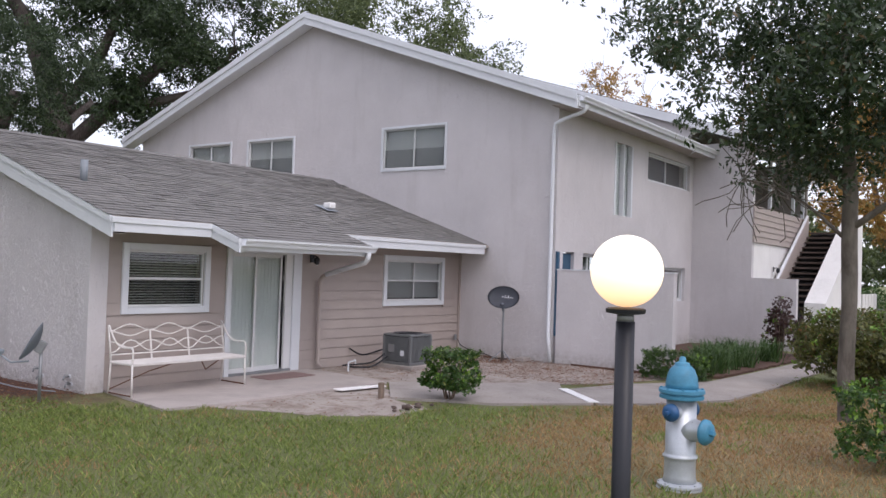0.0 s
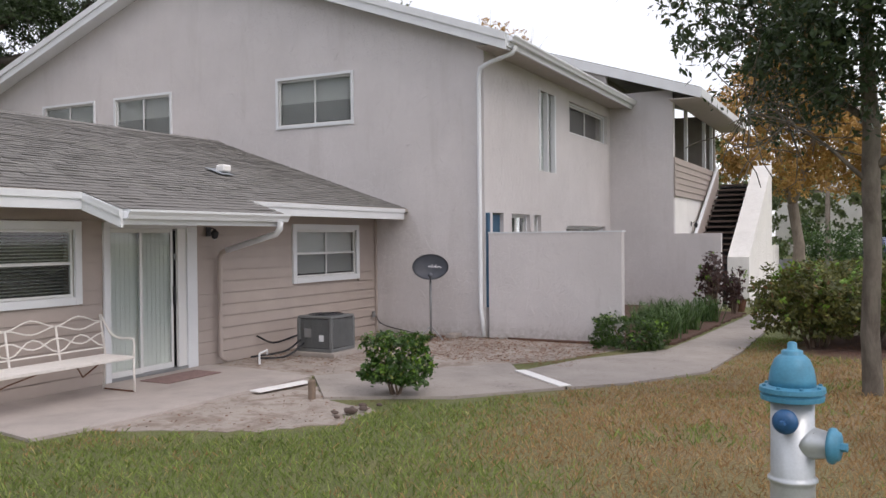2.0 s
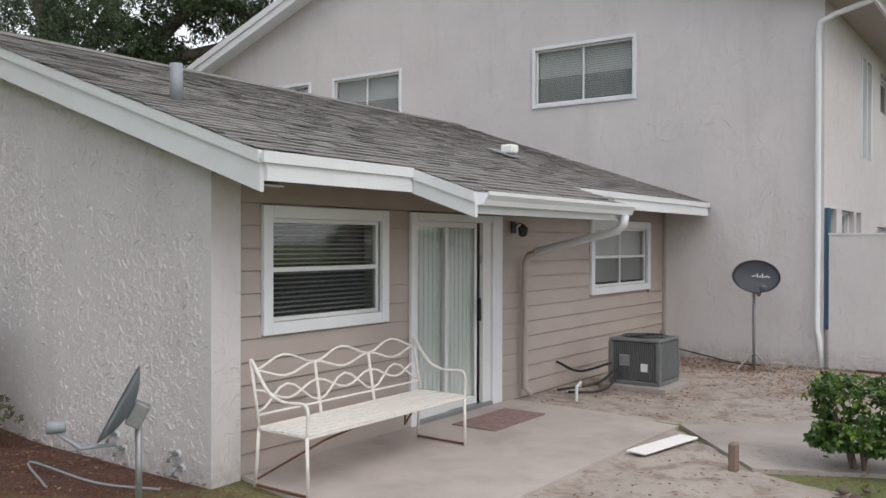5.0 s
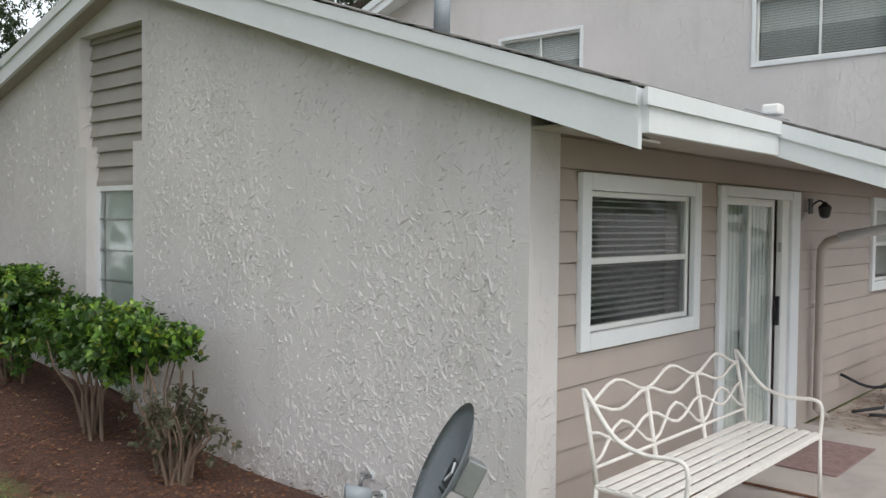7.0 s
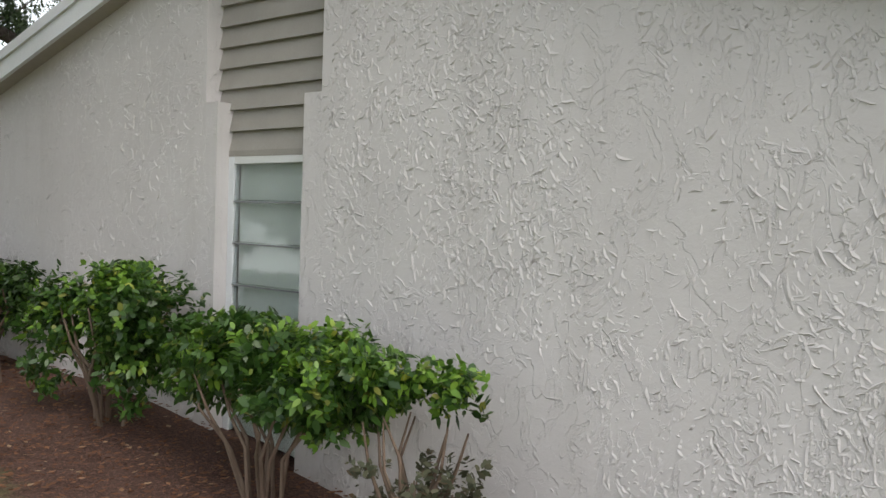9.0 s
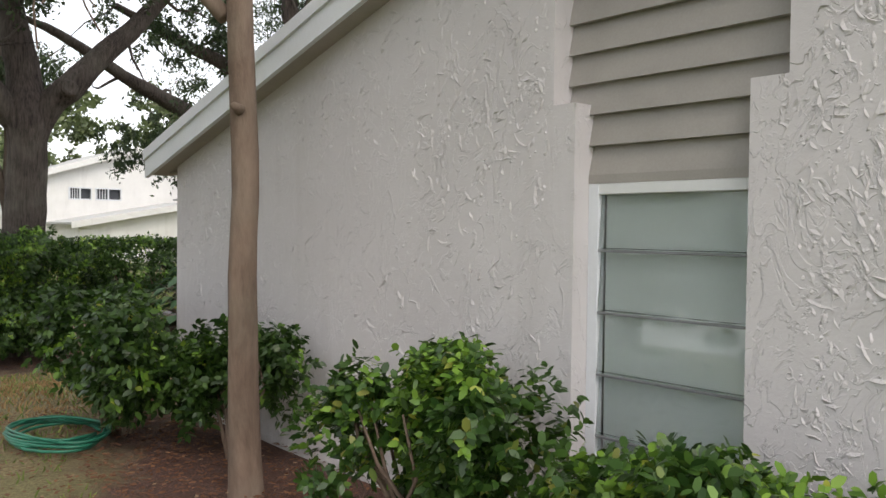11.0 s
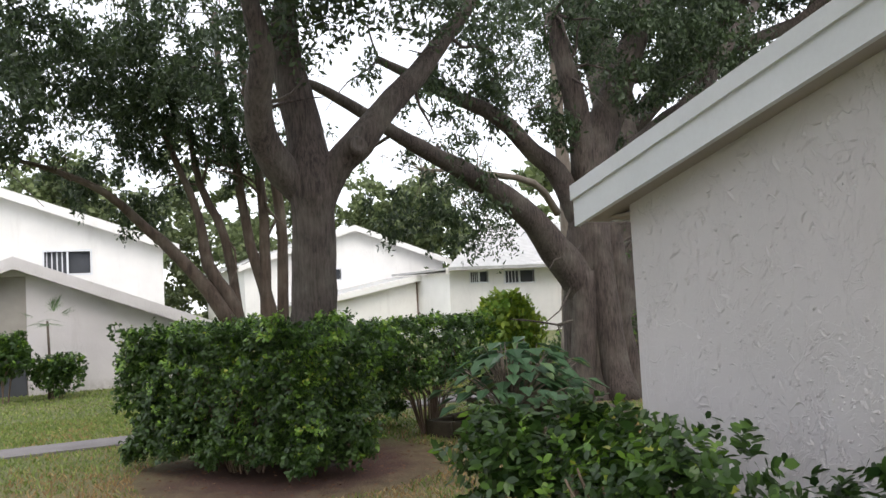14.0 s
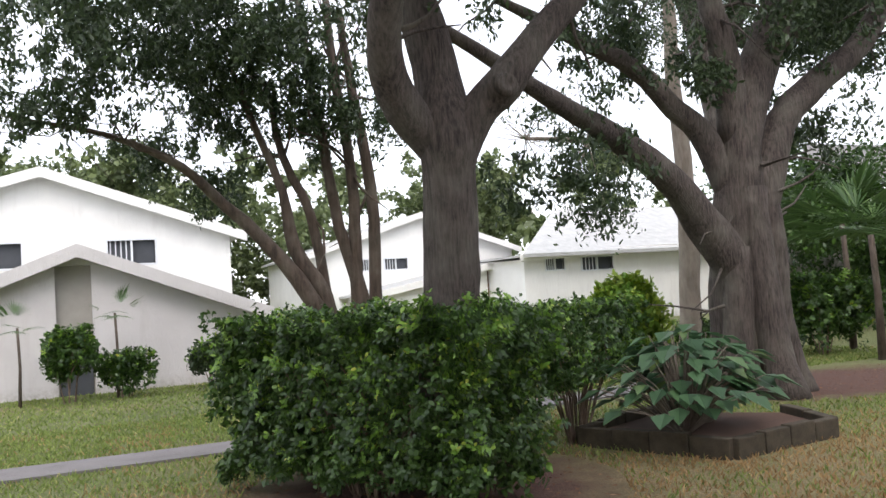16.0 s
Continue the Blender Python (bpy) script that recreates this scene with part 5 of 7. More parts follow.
def bush(label, x, y, rx, ry, h, n, size, leaf, seed, boxy=False, low=0.18, stems=7, rz=0.0, name="bush", cat="bush", round_=0.55, per=9, fresh=0.45):
    g = ground_z(x, y)
    top = empty(name, x, y, g, rz, label=label, category=cat)
    rng = np.random.default_rng(seed)
    k = max(10, n // per)
    if boxy:
        p = rng.uniform(-1, 1, (k, 3))
        thin = noise_gap(p * np.array([rx, ry, h * 0.5]), seed)
        p = p[thin < rng.uniform(0.1, 1.3, k)]
        k = len(p)
        axis = rng.choice(3, k, p=[0.28, 0.36, 0.36])
        sg = rng.choice([-1, 1], k)
        m = rng.random(k) < 0.85
        d = np.zeros((k, 3))
        d[np.arange(k), axis] = sg
        for a in range(3):
            e = m & (axis == a)
            p[e, a] = sg[e] * rng.uniform(0.86, 1.03, e.sum())
        lump = 0.10 * np.sin(p[:, 0] * rx * 5.3 + seed) * np.cos(p[:, 1] * ry * 6.1 + p[:, 2] * 2.3) + 0.08 * np.sin(p[:, 2] * 5 + p[:, 0] * rx * 9) - 0.05 + rng.normal(size=k) * 0.025
        p *= (1 + lump)[:, None]
        tips = np.stack([p[:, 0] * rx, p[:, 1] * ry, (p[:, 2] * 0.5 + 0.5) * (h - low) + low], 1)
    else:
        c_ = int(9 + 9 * max(rx, ry))
        cu, cv = rng.uniform(-0.68, 0.68, c_), rng.uniform(-0.55, 0.55, c_)
        cz = rng.uniform(0.28, 0.72, c_)
        cr = rng.uniform(0.28, 0.42, c_) * (1.0 + 0.15 * (min(rx, ry) > 0.6))
        i = rng.integers(0, c_, k)
        d = unit(rng.normal(size=(k, 3)) + np.array([0, 0, 0.35]))
        rr = cr[i] * rng.uniform(0.5, 1.05, k) ** round_
        u = cv[i] + d[:, 0] * rr * 1.3
        v = cu[i] + d[:, 1] * rr
        tips = np.stack([(u if rx < ry else v) * rx, (v if rx < ry else u) * ry, np.clip(cz[i] + d[:, 2] * rr, 0.0, 0.93) * (h - low) + rng.uniform(0, 0.05, k) + low], 1)
    patch = np.sin(tips[:, 0] * 5.1 + seed) * np.sin(tips[:, 1] * 5.7 + 2 * tips[:, 2]) + 0.5 * np.sin(tips[:, 2] * 9 + tips[:, 1] * 4)
    young = (tips[:, 2] > low + (h - low) * rng.uniform(-0.2, 1.4, k)) & (rng.random(k) < fresh * np.clip(0.6 + 0.8 * patch, 0.12, 1.5))
    quads("crown", shoot_leaves(rng, tips[~young], d[~young], per, size), leaf, top)
    if young.sum() > 3:
        quads("young_leaves", shoot_leaves(rng, tips[young], d[young], per, size * 0.9), M_YOUNG, top)
    bm = bmesh.new()
    for s in range(stems):
        a = rng.uniform(0, 2 * math.pi)
        r0, r1 = 0.12, rng.uniform(0.4, 0.85)
        q = [(math.cos(a) * rx * r0, math.sin(a) * ry * r0, -0.05), (math.cos(a) * rx * r1 * 0.4, math.sin(a) * ry * r1 * 0.4, h * 0.3),
             (math.cos(a + 0.3) * rx * r1 * 0.8, math.sin(a + 0.3) * ry * r1 * 0.65, h * 0.5), (math.cos(a) * rx * r1 * 0.8, math.sin(a) * ry * r1 * 0.8, h * 0.7)]
        tube([Vector(v) + Vector(rng.normal(size=3)) * 0.02 for v in q], [0.015, 0.012, 0.009, 0.005], 6, bm, False)
    part("stem", bm, M_BARK_R, top, smooth=True)
    return top


bush("broad flat topped shrub against the stucco wall", -0.5, 3.75, 0.42, 0.95, 1.06, 11000, 0.062, M_BUSH, 31, low=0.42, stems=12, fresh=0.8)
bush("thin shoots of bright leaves on bare grey stems", -0.5, 2.75, 0.25, 0.48, 1.08, 1500, 0.062, M_BUSH, 46, low=0.76, stems=9, fresh=0.9)
bush("small bare twiggy shrub with few leaves", -0.5, 2.55, 0.30, 0.46, 0.66, 1300, 0.045, M_TWIGGY, 32, low=0.05, stems=30, fresh=0.0)
bush("dense green shrub near the slim tree", -0.5, 5.35, 0.42, 0.76, 1.09, 13000, 0.060, M_BUSH, 33, low=0.06, stems=12, fresh=0.6)
bush("ragged dark green shrub at the house corner", -0.40, 7.45, 0.34, 0.62, 0.95, 7000, 0.060, M_HEDGE, 34, low=0.12, stems=9, fresh=0.25)
bush("leafy green shrub at the back corner", -0.75, 8.6, 0.50, 0.98, 1.10, 15000, 0.060, M_HEDGE, 35, low=0.12, stems=13, fresh=0.4)
bush("small clipped shrub on a short stem in the soil", 3.35, -3.85, 0.33, 0.33, 0.73, 7500, 0.048, M_BUSH, 36, True, 0.17, 6)
bush("low box-cut hedge by the path", 8.62, -5.25, 0.46, 0.56, 0.52, 9000, 0.045, M_HEDGE, 37, True, 0.03, 6, name="hedge", cat="hedge")
bush("big loose shrub beside the path", 10.0, -8.0, 1.35, 1.1, 1.45, 16000, 0.075, M_SHRUB, 38, low=0.1, stems=16)
bush("big loose shrub beside the path", 11.8, -8.8, 1.5, 1.2, 1.45, 14000, 0.075, M_SHRUB, 39, low=0.1, stems=16)
bush("brownish twiggy shrub beside the path", 10.2, -9.3, 1.4, 1.0, 1.3, 11000, 0.06, M_SHRUB, 40, low=0.1, stems=26)
bush("yellow green shrub on the lawn edge", 1.85, -9.8, 0.5, 0.5, 0.72, 8000, 0.045, M_BUSH, 41, True, 0.12, 8)
bush("dark red leaved bush by the low wall", 15.0, -5.5, 0.5, 0.4, 1.55, 1700, 0.085, M_RED, 42, low=0.15, stems=18)
bush("dark shrub by the stair wall", 15.5, -5.9, 0.35, 0.3, 1.2, 1400, 0.07, M_RED, 43, low=0.1, stems=14)


def strap_clump(x, y, r, h, n, seed, label="clump of long strap leaved plants"):
    top = empty("strap_plant", x, y, ground_z(x, y), label=label, category="plant")
    rng = np.random.default_rng(seed)
    out = []
    for _ in range(n):
        a, lean, hh = rng.uniform(0, 2 * math.pi), rng.uniform(0.2, 1.0) * r, h * rng.uniform(0.6, 1.1)
        bx, by = rng.normal() * r * 0.25, rng.normal() * r * 0.25
        c, s, w = math.cos(a), math.sin(a), 0.014
        prev = None
        for t in np.linspace(0, 1, 5):
            q = np.array([bx + c * lean * t, by + s * lean * t, hh * (1.9 * t - 1.15 * t * t)])
            side = np.array([-s, c, 0]) * w * (1 - 0.85 * t)
            if prev is not None:
                out.append([prev[0], prev[1], q + side, q - side])
            prev = (q - side, q + side)
    quads("foliage", np.array(out), M_FLAX, top)
    return top


for i, (x, y) in enumerate(((10.0, -5.45), (10.9, -5.35), (11.8, -5.5), (12.7, -5.3), (13.5, -5.6), (14.2, -5.4), (11.3, -4.95), (12.4, -4.6), (13.6, -4.7))):
    strap_clump(x, y, 0.55, 0.62, 110, 60 + i)
for i, (x, y) in enumerate(((13.2, -10.6), (14.1, -11.2), (12.6, -11.4), (14.6, -10.4))):
    strap_clump(x, y, 0.5, 0.9, 90, 80 + i)


# clipped hedge round the oak
def hedge_run(label, x0, y0, x1, y1, width, h, n, seed, low=0.2):
    L, a = math.hypot(x1 - x0, y1 - y0), math.degrees(math.atan2(y1 - y0, x1 - x0))
    return bush(label, (x0 + x1) / 2, (y0 + y1) / 2, L / 2, width / 2, h, n, 0.062, M_HEDGE, seed, True, low, 26, a, "hedge", "hedge", fresh=0.6)


hedge_run("thick clipped hedge with glossy green leaves", 0.35, 14.65, -1.25, 17.5, 1.3, 1.78, 78000, 51)
hedge_run("thick clipped hedge with glossy green leaves", -0.9, 17.9, 2.6, 18.2, 1.0, 1.62, 34000, 52)
hedge_run("open hedge showing its stems", 1.3, 16.3, 3.7, 17.7, 0.9, 1.70, 22000, 53, 0.75)

# planter with big leaved plant
planter = empty("planter", 3.4, 15.9, 0, label="low mossy concrete kerb planter", category="planter")
for (ax, ay), (bx, by) in (((-1.0, 0.9), (-0.28, -0.85)), ((-0.28, -0.85), (1.4, -0.65)), ((1.4, -0.65), (1.75, 0.4)), ((-1.0, 0.9), (0.7, 1.6))):
    L, a = math.hypot(bx - ax, by - ay), math.atan2(by - ay, bx - ax)
    n_ = max(2, round(L / 0.45))
    for k in range(n_):
        t = (k + 0.5) / n_
        st = soft_box(-L / n_ / 2 + 0.008, L / n_ / 2 - 0.008, -0.07, 0.07, -0.08, 0.20 + 0.012 * ((k * 7) % 3 - 1), 0.018, 2)
        part("stone", moved(st, Matrix.Translation((ax + (bx - ax) * t, ay + (by - ay) * t, 0)) @ Matrix.Rotation(a + 0.02 * ((k * 5) % 3 - 1), 4, "Z")), M_CURB, planter)
slab("mulch_bed", [(2.45, 16.75), (3.14, 15.1), (4.75, 15.3), (5.1, 16.25), (4.1, 17.4)], 0.10, M_MULCH, "dark soil with dead leaves in the planter", 0.15)


def big_leaf_plant(x, y, seed, n=70, r=0.95, h=1.15):
    top = empty("leafy_plant", x, y, 0.1, label="sprawling plant with broad green leaves", category="plant")
    rng = np.random.default_rng(seed)
    out, bm = [], bmesh.new()
    for _ in range(n):
        a, e = rng.uniform(0, 2 * math.pi), rng.uniform(0.1, 1.0)
        R, z = r * e, h * (1 - 0.55 * e * e) * rng.uniform(0.45, 1.0)
        p = np.array([math.cos(a) * R, math.sin(a) * R, z])
        tube([(0.05 * math.cos(a), 0.05 * math.sin(a), 0), tuple(p * np.array([0.6, 0.6, 0.75])), tuple(p)], [0.012, 0.009, 0.006], 5, bm, False)
        L, w = rng.uniform(0.2, 0.32), rng.uniform(0.09, 0.14)
        d = np.array([math.cos(a), math.sin(a), -0.45])
        s = np.array([-math.sin(a), math.cos(a), 0]) * w
        up = np.array([0, 0, 0.04])
        mid = p + d * L * 0.45
        out += [[p, mid - s + up, p + d * L, mid], [p, mid, p + d * L, mid + s + up]]
    quads("foliage", np.array(out), M_BROAD, top)
    part("stem", bm, M_BARK_G, top, smooth=True)


big_leaf_plant(3.3, 16.0, 71, 170, 1.0, 1.2)
big_leaf_plant(3.95, 16.4, 72, 120, 0.85, 1.25)
bush("lime green leafy shrub", 7.1, 22.0, 0.65, 0.6, 2.1, 5000, 0.16, M_LIME, 73, low=0.3, stems=12)
bush("low green shrub on the lawn", 10.5, 23.5, 1.1, 0.9, 0.95, 7000, 0.09, M_HEDGE, 74, low=0.05)
bush("dark shrub by the back lawn", 12.3, 22.0, 1.0, 0.9, 1.9, 8000, 0.12, M_HEDGE, 75, low=0.05)
slab("path_back", [(-12.0, 20.25), (-3.9, 19.55), (-0.8, 19.5), (5.6, 20.0), (9.0, 20.6), (9.0, 21.5), (5.2, 20.9), (-0.8, 20.35), (-3.9, 20.45), (-12.0, 21.3)], 0.0, M_CURB2, "narrow concrete walk across the back lawn")


def palm(x, y, h, r, n, seed, label="fan palm with drooping fronds", z0=0.0, thick=1.0):
    top = empty("palm", x, y, z0, label=label, category="palm")
    rng = np.random.default_rng(seed)
    part("trunk", tube([(0, 0, -0.1), (0.03, 0, h * 0.5), (0, 0.02, h)], [0.09 * thick, 0.07 * thick, 0.06 * thick], 9), M_BARK_M, top, smooth=True)
    out = []
    for _ in range(n):
        a, el = rng.uniform(0, 2 * math.pi), rng.uniform(-0.2, 1.1)
        d = np.array([math.cos(a) * math.cos(el), math.sin(a) * math.cos(el), math.sin(el)])
        s = np.cross(d, [0, 0, 1])
        s /= np.linalg.norm(s)
        hub = np.array([0, 0, h]) + d * r * 0.5
        for k in np.linspace(-1.2, 1.2, 15):
            e = d * math.cos(k) + s * math.sin(k)
            tip = hub + e * r * 0.6 - np.array([0, 0, 0.12 * r * abs(k)])
            w = np.cross(e, [0, 0, 1.0])
            w = w / (np.linalg.norm(w) + 1e-6) * 0.02 * r
            m = (hub + tip) / 2 + np.array([0, 0, 0.02])
            out.append([hub, m - w, tip, m + w])
    quads("frond", np.array(out), M_FLAX, top)


palm(11.9, 20.2, 2.5, 1.5, 16, 91)
palm(13.6, 22.3, 2.9, 1.7, 18, 92)
palm(-2.0, 29.0, 1.9, 0.7, 9, 93, "thin young palm before the grey wall", 0.0, 0.45)
palm(-4.0, 28.8, 1.7, 0.7, 9, 94, "thin young palm before the grey wall", 0.0, 0.45)
bush("dark round shrub before the grey wall", -3.0, 28.6, 0.75, 0.6, 1.75, 6000, 0.1, M_HEDGE, 95, low=0.35, stems=6)
bush("round green shrub before the grey wall", -1.85, 28.8, 0.65, 0.6, 1.15, 5000, 0.09, M_HEDGE, 96, low=0.05, stems=6)
bush("spiky low shrub before the grey wall", 0.15, 28.9, 0.6, 0.5, 1.2, 3500, 0.12, M_OAK, 97, low=0.1, stems=8)

# ---- far woods ----
rng = np.random.default_rng(5)
wood = []
for _ in range(230):
    a = rng.uniform(-40, 215)
    r = rng.uniform(62, 95)
    wood.append((r * math.cos(radians(a)), r * math.sin(radians(a)), rng.uniform(1.5, 11.0), rng.uniform(2.0, 4.2)))
woods = crown("woods", None, 6, wood, 90000, 0.75, M_WOODS, 0.6, 0.2, 60, 0.9)
tagged(woods, "distant belt of green trees", kind="stuff")
rng = np.random.default_rng(7)
near_wood = [(rng.uniform(13, 30), rng.uniform(24, 33), rng.uniform(1.0, 4.5), rng.uniform(1.2, 2.2)) for _ in range(34)]
near_wood += [(rng.uniform(30, 62), rng.uniform(-14, -2), rng.uniform(0.6, 1.8), rng.uniform(0.8, 1.4)) for _ in range(6)]
near_wood = [w for w in near_wood if w[1] < 0 or w[0] > 0.95 * (w[1] - 8.2) - 2.0]
tagged(crown("woods", None, 8, near_wood, 60000, 0.2, M_HEDGE, 0.5, 0.2, 40, 0.5), "dark thicket of shrubs and trees", kind="stuff")
right_wood = [(rng.uniform(66, 90), rng.uniform(-38, 8), rng.uniform(1.5, 7.5), rng.uniform(1.8, 3.2)) for _ in range(70)]
tagged(crown("woods", None, 9, right_wood, 42000, 0.45, M_WOODS, 0.6, 0.2, 60, 0.8), "trees beyond the road", kind="stuff")
left_wood = [(rng.uniform(-6, 26), rng.uniform(56, 66), rng.uniform(1.5, 10.5), rng.uniform(2.0, 3.2)) for _ in range(46)]
tagged(crown("woods", None, 10, left_wood, 36000, 0.4, M_WOODS, 0.6, 0.2, 60, 0.8), "green trees behind the white houses", kind="stuff")


# ---- houses across the lawn ----
def gable_house(label, x0, x1, y, depth_, eave, peak_x, peak, wall_mat, wins, slot=None, roof_mat=M_SHINGLE_L, over=0.5, brown=None):
    """A house whose gable faces -y: walls, roof with fascia, windows."""
    top = empty("house", (x0 + x1) / 2, y, 0, label=label, category="house")
    inv = Matrix.Translation((-(x0 + x1) / 2, -y, 0))

    def topz(u):
        return peak - (peak - eave) * ((peak_x - u) / (peak_x - x0) if u < peak_x else (u - peak_x) / (x1 - peak_x))
    ops = [w[:4] for w in wins] + ([slot] if slot else [])
    part("wall", moved(wall("x", y, y + 0.2, x0, x1, -0.5, topz, ops, (peak_x,)), inv), wall_mat, top)
    for xx in (x0, x1 - 0.2):
        part("wall", moved(box(xx, xx + 0.2, y + 0.2, y + depth_, -0.5, eave), inv), wall_mat, top)
    for ua, ub in ((x0 - over, peak_x), (peak_x, x1 + over)):
        bm = bmesh.new()
        za, zb = topz(ua) + 0.2, topz(ub) + 0.2
        hexa(bm, [(ua, y - 0.4, za - 0.1), (ub, y - 0.4, zb - 0.1), (ub, y + depth_, zb - 0.1), (ua, y + depth_, za - 0.1), (ua, y - 0.4, za), (ub, y - 0.4, zb), (ub, y + depth_, zb), (ua, y + depth_, za)])
        part("roof", moved(bm, inv), roof_mat, top)
        bm = hexa(bmesh.new(), [(ua, y - 0.44, za - 0.3), (ub, y - 0.44, zb - 0.3), (ub, y - 0.4, zb - 0.3), (ua, y - 0.4, za - 0.3), (ua, y - 0.44, za + 0.02), (ub, y - 0.44, zb + 0.02), (ub, y - 0.4, zb + 0.02), (ua, y - 0.4, za + 0.02)])
        part("fascia", moved(bm, inv), wall_mat, top)
    for wx0, wx1, wz0, wz1 in wins:
        w = part("window", moved(box(wx0, wx1, y + 0.14, y + 0.16, wz0, wz1), inv), M_SCREEN, top)
        for b in ((wx0 - 0.06, wx0, wz0 - 0.06, wz1 + 0.06), (wx1, wx1 + 0.06, wz0 - 0.06, wz1 + 0.06), (wx0, wx1, wz1, wz1 + 0.06), (wx0, wx1, wz0 - 0.06, wz0), ((wx0 + wx1) / 2 - 0.03, (wx0 + wx1) / 2 + 0.03, wz0, wz1)):
            part("window_frame", moved(box(b[0], b[1], y - 0.02, y + 0.12, b[2], b[3]), inv), M_TRIM, w)
        for k in range(5):
            xx = wx0 + (wx1 - wx0) * (k + 0.5) / 9
            part("bar", moved(box(xx - 0.02, xx + 0.02, y + 0.1, y + 0.12, wz0, wz1), inv), M_TRIM, w)
    if slot:
        part("recess", moved(box(slot[0], slot[1], y + 0.15, y + 0.2, slot[2], slot[3]), inv), brown or M_SIDING_G, top)
    return top


gable_house("grey low gable house with a tall recessed slot window", -8.4, 3.0, 30.5, 6.3, 1.15, -2.72, 3.38, M_STUCCO, [], (-3.23, -2.42, -0.3, 3.1))
tagged(obj("window", box(-3.2, -2.45, 30.60, 30.64, -0.25, 1.45), M_SCREEN), "dark tall window in the grey wall", "window")
gable_house("tall white gable house", -10.0, 2.15, 37.0, 14.0, 4.3, -3.55, 6.3, M_STUCCO_W, [(-1.68, -0.25, 3.45, 4.2), (-6.2, -4.15, 3.45, 4.2)])
gable_house("white gable house with dark windows", 8.4, 20.2, 50.0, 9.0, 4.1, 14.6, 6.05, M_STUCCO_W, [(11.1, 12.2, 3.3, 3.85), (12.5, 13.8, 3.3, 3.85)], over=0.4)
gable_house("low white gable house with a brick red slot", 10.4, 21.6, 46.0, 4.0, 1.9, 16.4, 3.0, M_STUCCO_W, [], (16.45, 17.2, 1.0, 2.85), brown=M_RUST)
gable_house("white house with a pale shingled roof", 16.6, 32.0, 42.5, 6.0, 3.2, 24.5, 3.4, M_STUCCO_W, [(17.8, 18.8, 2.65, 3.2), (19.8, 21.6, 2.55, 3.15)], over=0.4)
hr = empty("house", 24, 46, 0, label="pale sloping roof of the white house", category="house")
part("roof", hexa(bmesh.new(), [(-7.8, -4.2, 3.25), (9, -4.2, 3.25), (9, 3, 6.0), (-1.5, 3, 6.0), (-7.8, -4.2, 3.42), (9, -4.2, 3.42), (9, 3, 6.2), (-1.5, 3, 6.2)]), M_SHINGLE_L, hr)
dh = empty("house", 27, 32, 0, label="dark shaded house with a weathered grey roof", category="house")
part("wall", box(-5, 12, 0, 2.5, -0.5, 4.9), M_SIDING_G, dh)
part("roof", hexa(bmesh.new(), [(-6, -1.5, 4.85), (14, -1.5, 5.0), (14, 5, 7.6), (2, 5, 7.6), (-6, -1.5, 5.0), (14, -1.5, 5.15), (14, 5, 7.8), (2, 5, 7.8)]), M_SHINGLE, dh)
gable_house("white house beyond the car park", 82.0, 96.0, -8.0, 8.0, 6.0, 89, 7.5, M_STUCCO_W, [(84, 86, 4.5, 5.5)])
wb = gable_house("white two storey building by the road", -8, 8, 0, 10.0, 7.0, 0, 7.2, M_STUCCO_W, [(-6, -4.5, 4.6, 5.6), (-2, -0.5, 4.6, 5.6)])
wb.matrix_world = pose(84, -16.5, 0, 0, 0, -82)

# road side
slab("road", [(30, -9.0), (64, -60), (90, -60), (66, 0), (40, -1.0), (30, -5.5)], -0.02, simple("asphalt", (0.07, 0.07, 0.075), 0.9, vary=0.2), "grey asphalt road and parking", 0.05)
M_CAR = simple("dark_blue_car_paint", (0.02, 0.035, 0.09), 0.25, 0.3, vary=0.05)
M_CARW = simple("white_car_paint", (0.75, 0.76, 0.78), 0.3, vary=0.03)


def car(label, x, y, rz, paint):
    top = empty("car", x, y, 0.0, rz, label=label, category="car")
    bm = bmesh.new()
    prof = [(-2.15, 0.35), (-2.2, 0.8), (-1.9, 1.0), (-1.5, 1.55), (-0.9, 1.68), (0.5, 1.65), (1.1, 1.1), (1.95, 0.95), (2.2, 0.75), (2.15, 0.35)]
    a = [bm.verts.new((u, -0.88, v)) for u, v in prof]
    b = [bm.verts.new((u, 0.88, v)) for u, v in prof]
    for i in range(len(prof)):
        j = (i + 1) % len(prof)
        bm.faces.new((a[i], a[j], b[j], b[i]))
    bm.faces.new(a[::-1])
    bm.faces.new(b)
    bmesh.ops.recalc_face_normals(bm, faces=bm.faces[:])
    bmesh.ops.bevel(bm, geom=bm.edges[:], offset=0.08, segments=2, affect="EDGES")
    part("body", bm, paint, top)
    for s in (-0.885, 0.875):
        for u0, u1 in ((-1.4, -0.35), (-0.28, 0.75)):
            part("window", box(u0, u1, s, s + 0.012, 1.05, 1.5), M_BLACK, top)
    for u in (-1.35, 1.35):
        for s in (-0.8, 0.8):
            part("wheel", moved(lathe([(0.2, -0.1), (0.33, -0.09), (0.34, 0.0), (0.33, 0.09), (0.2, 0.1)], 16), Matrix.Translation((u, s, 0.34)) @ Matrix.Rotation(radians(90), 4, "X")), M_BLACK, top)
    return top


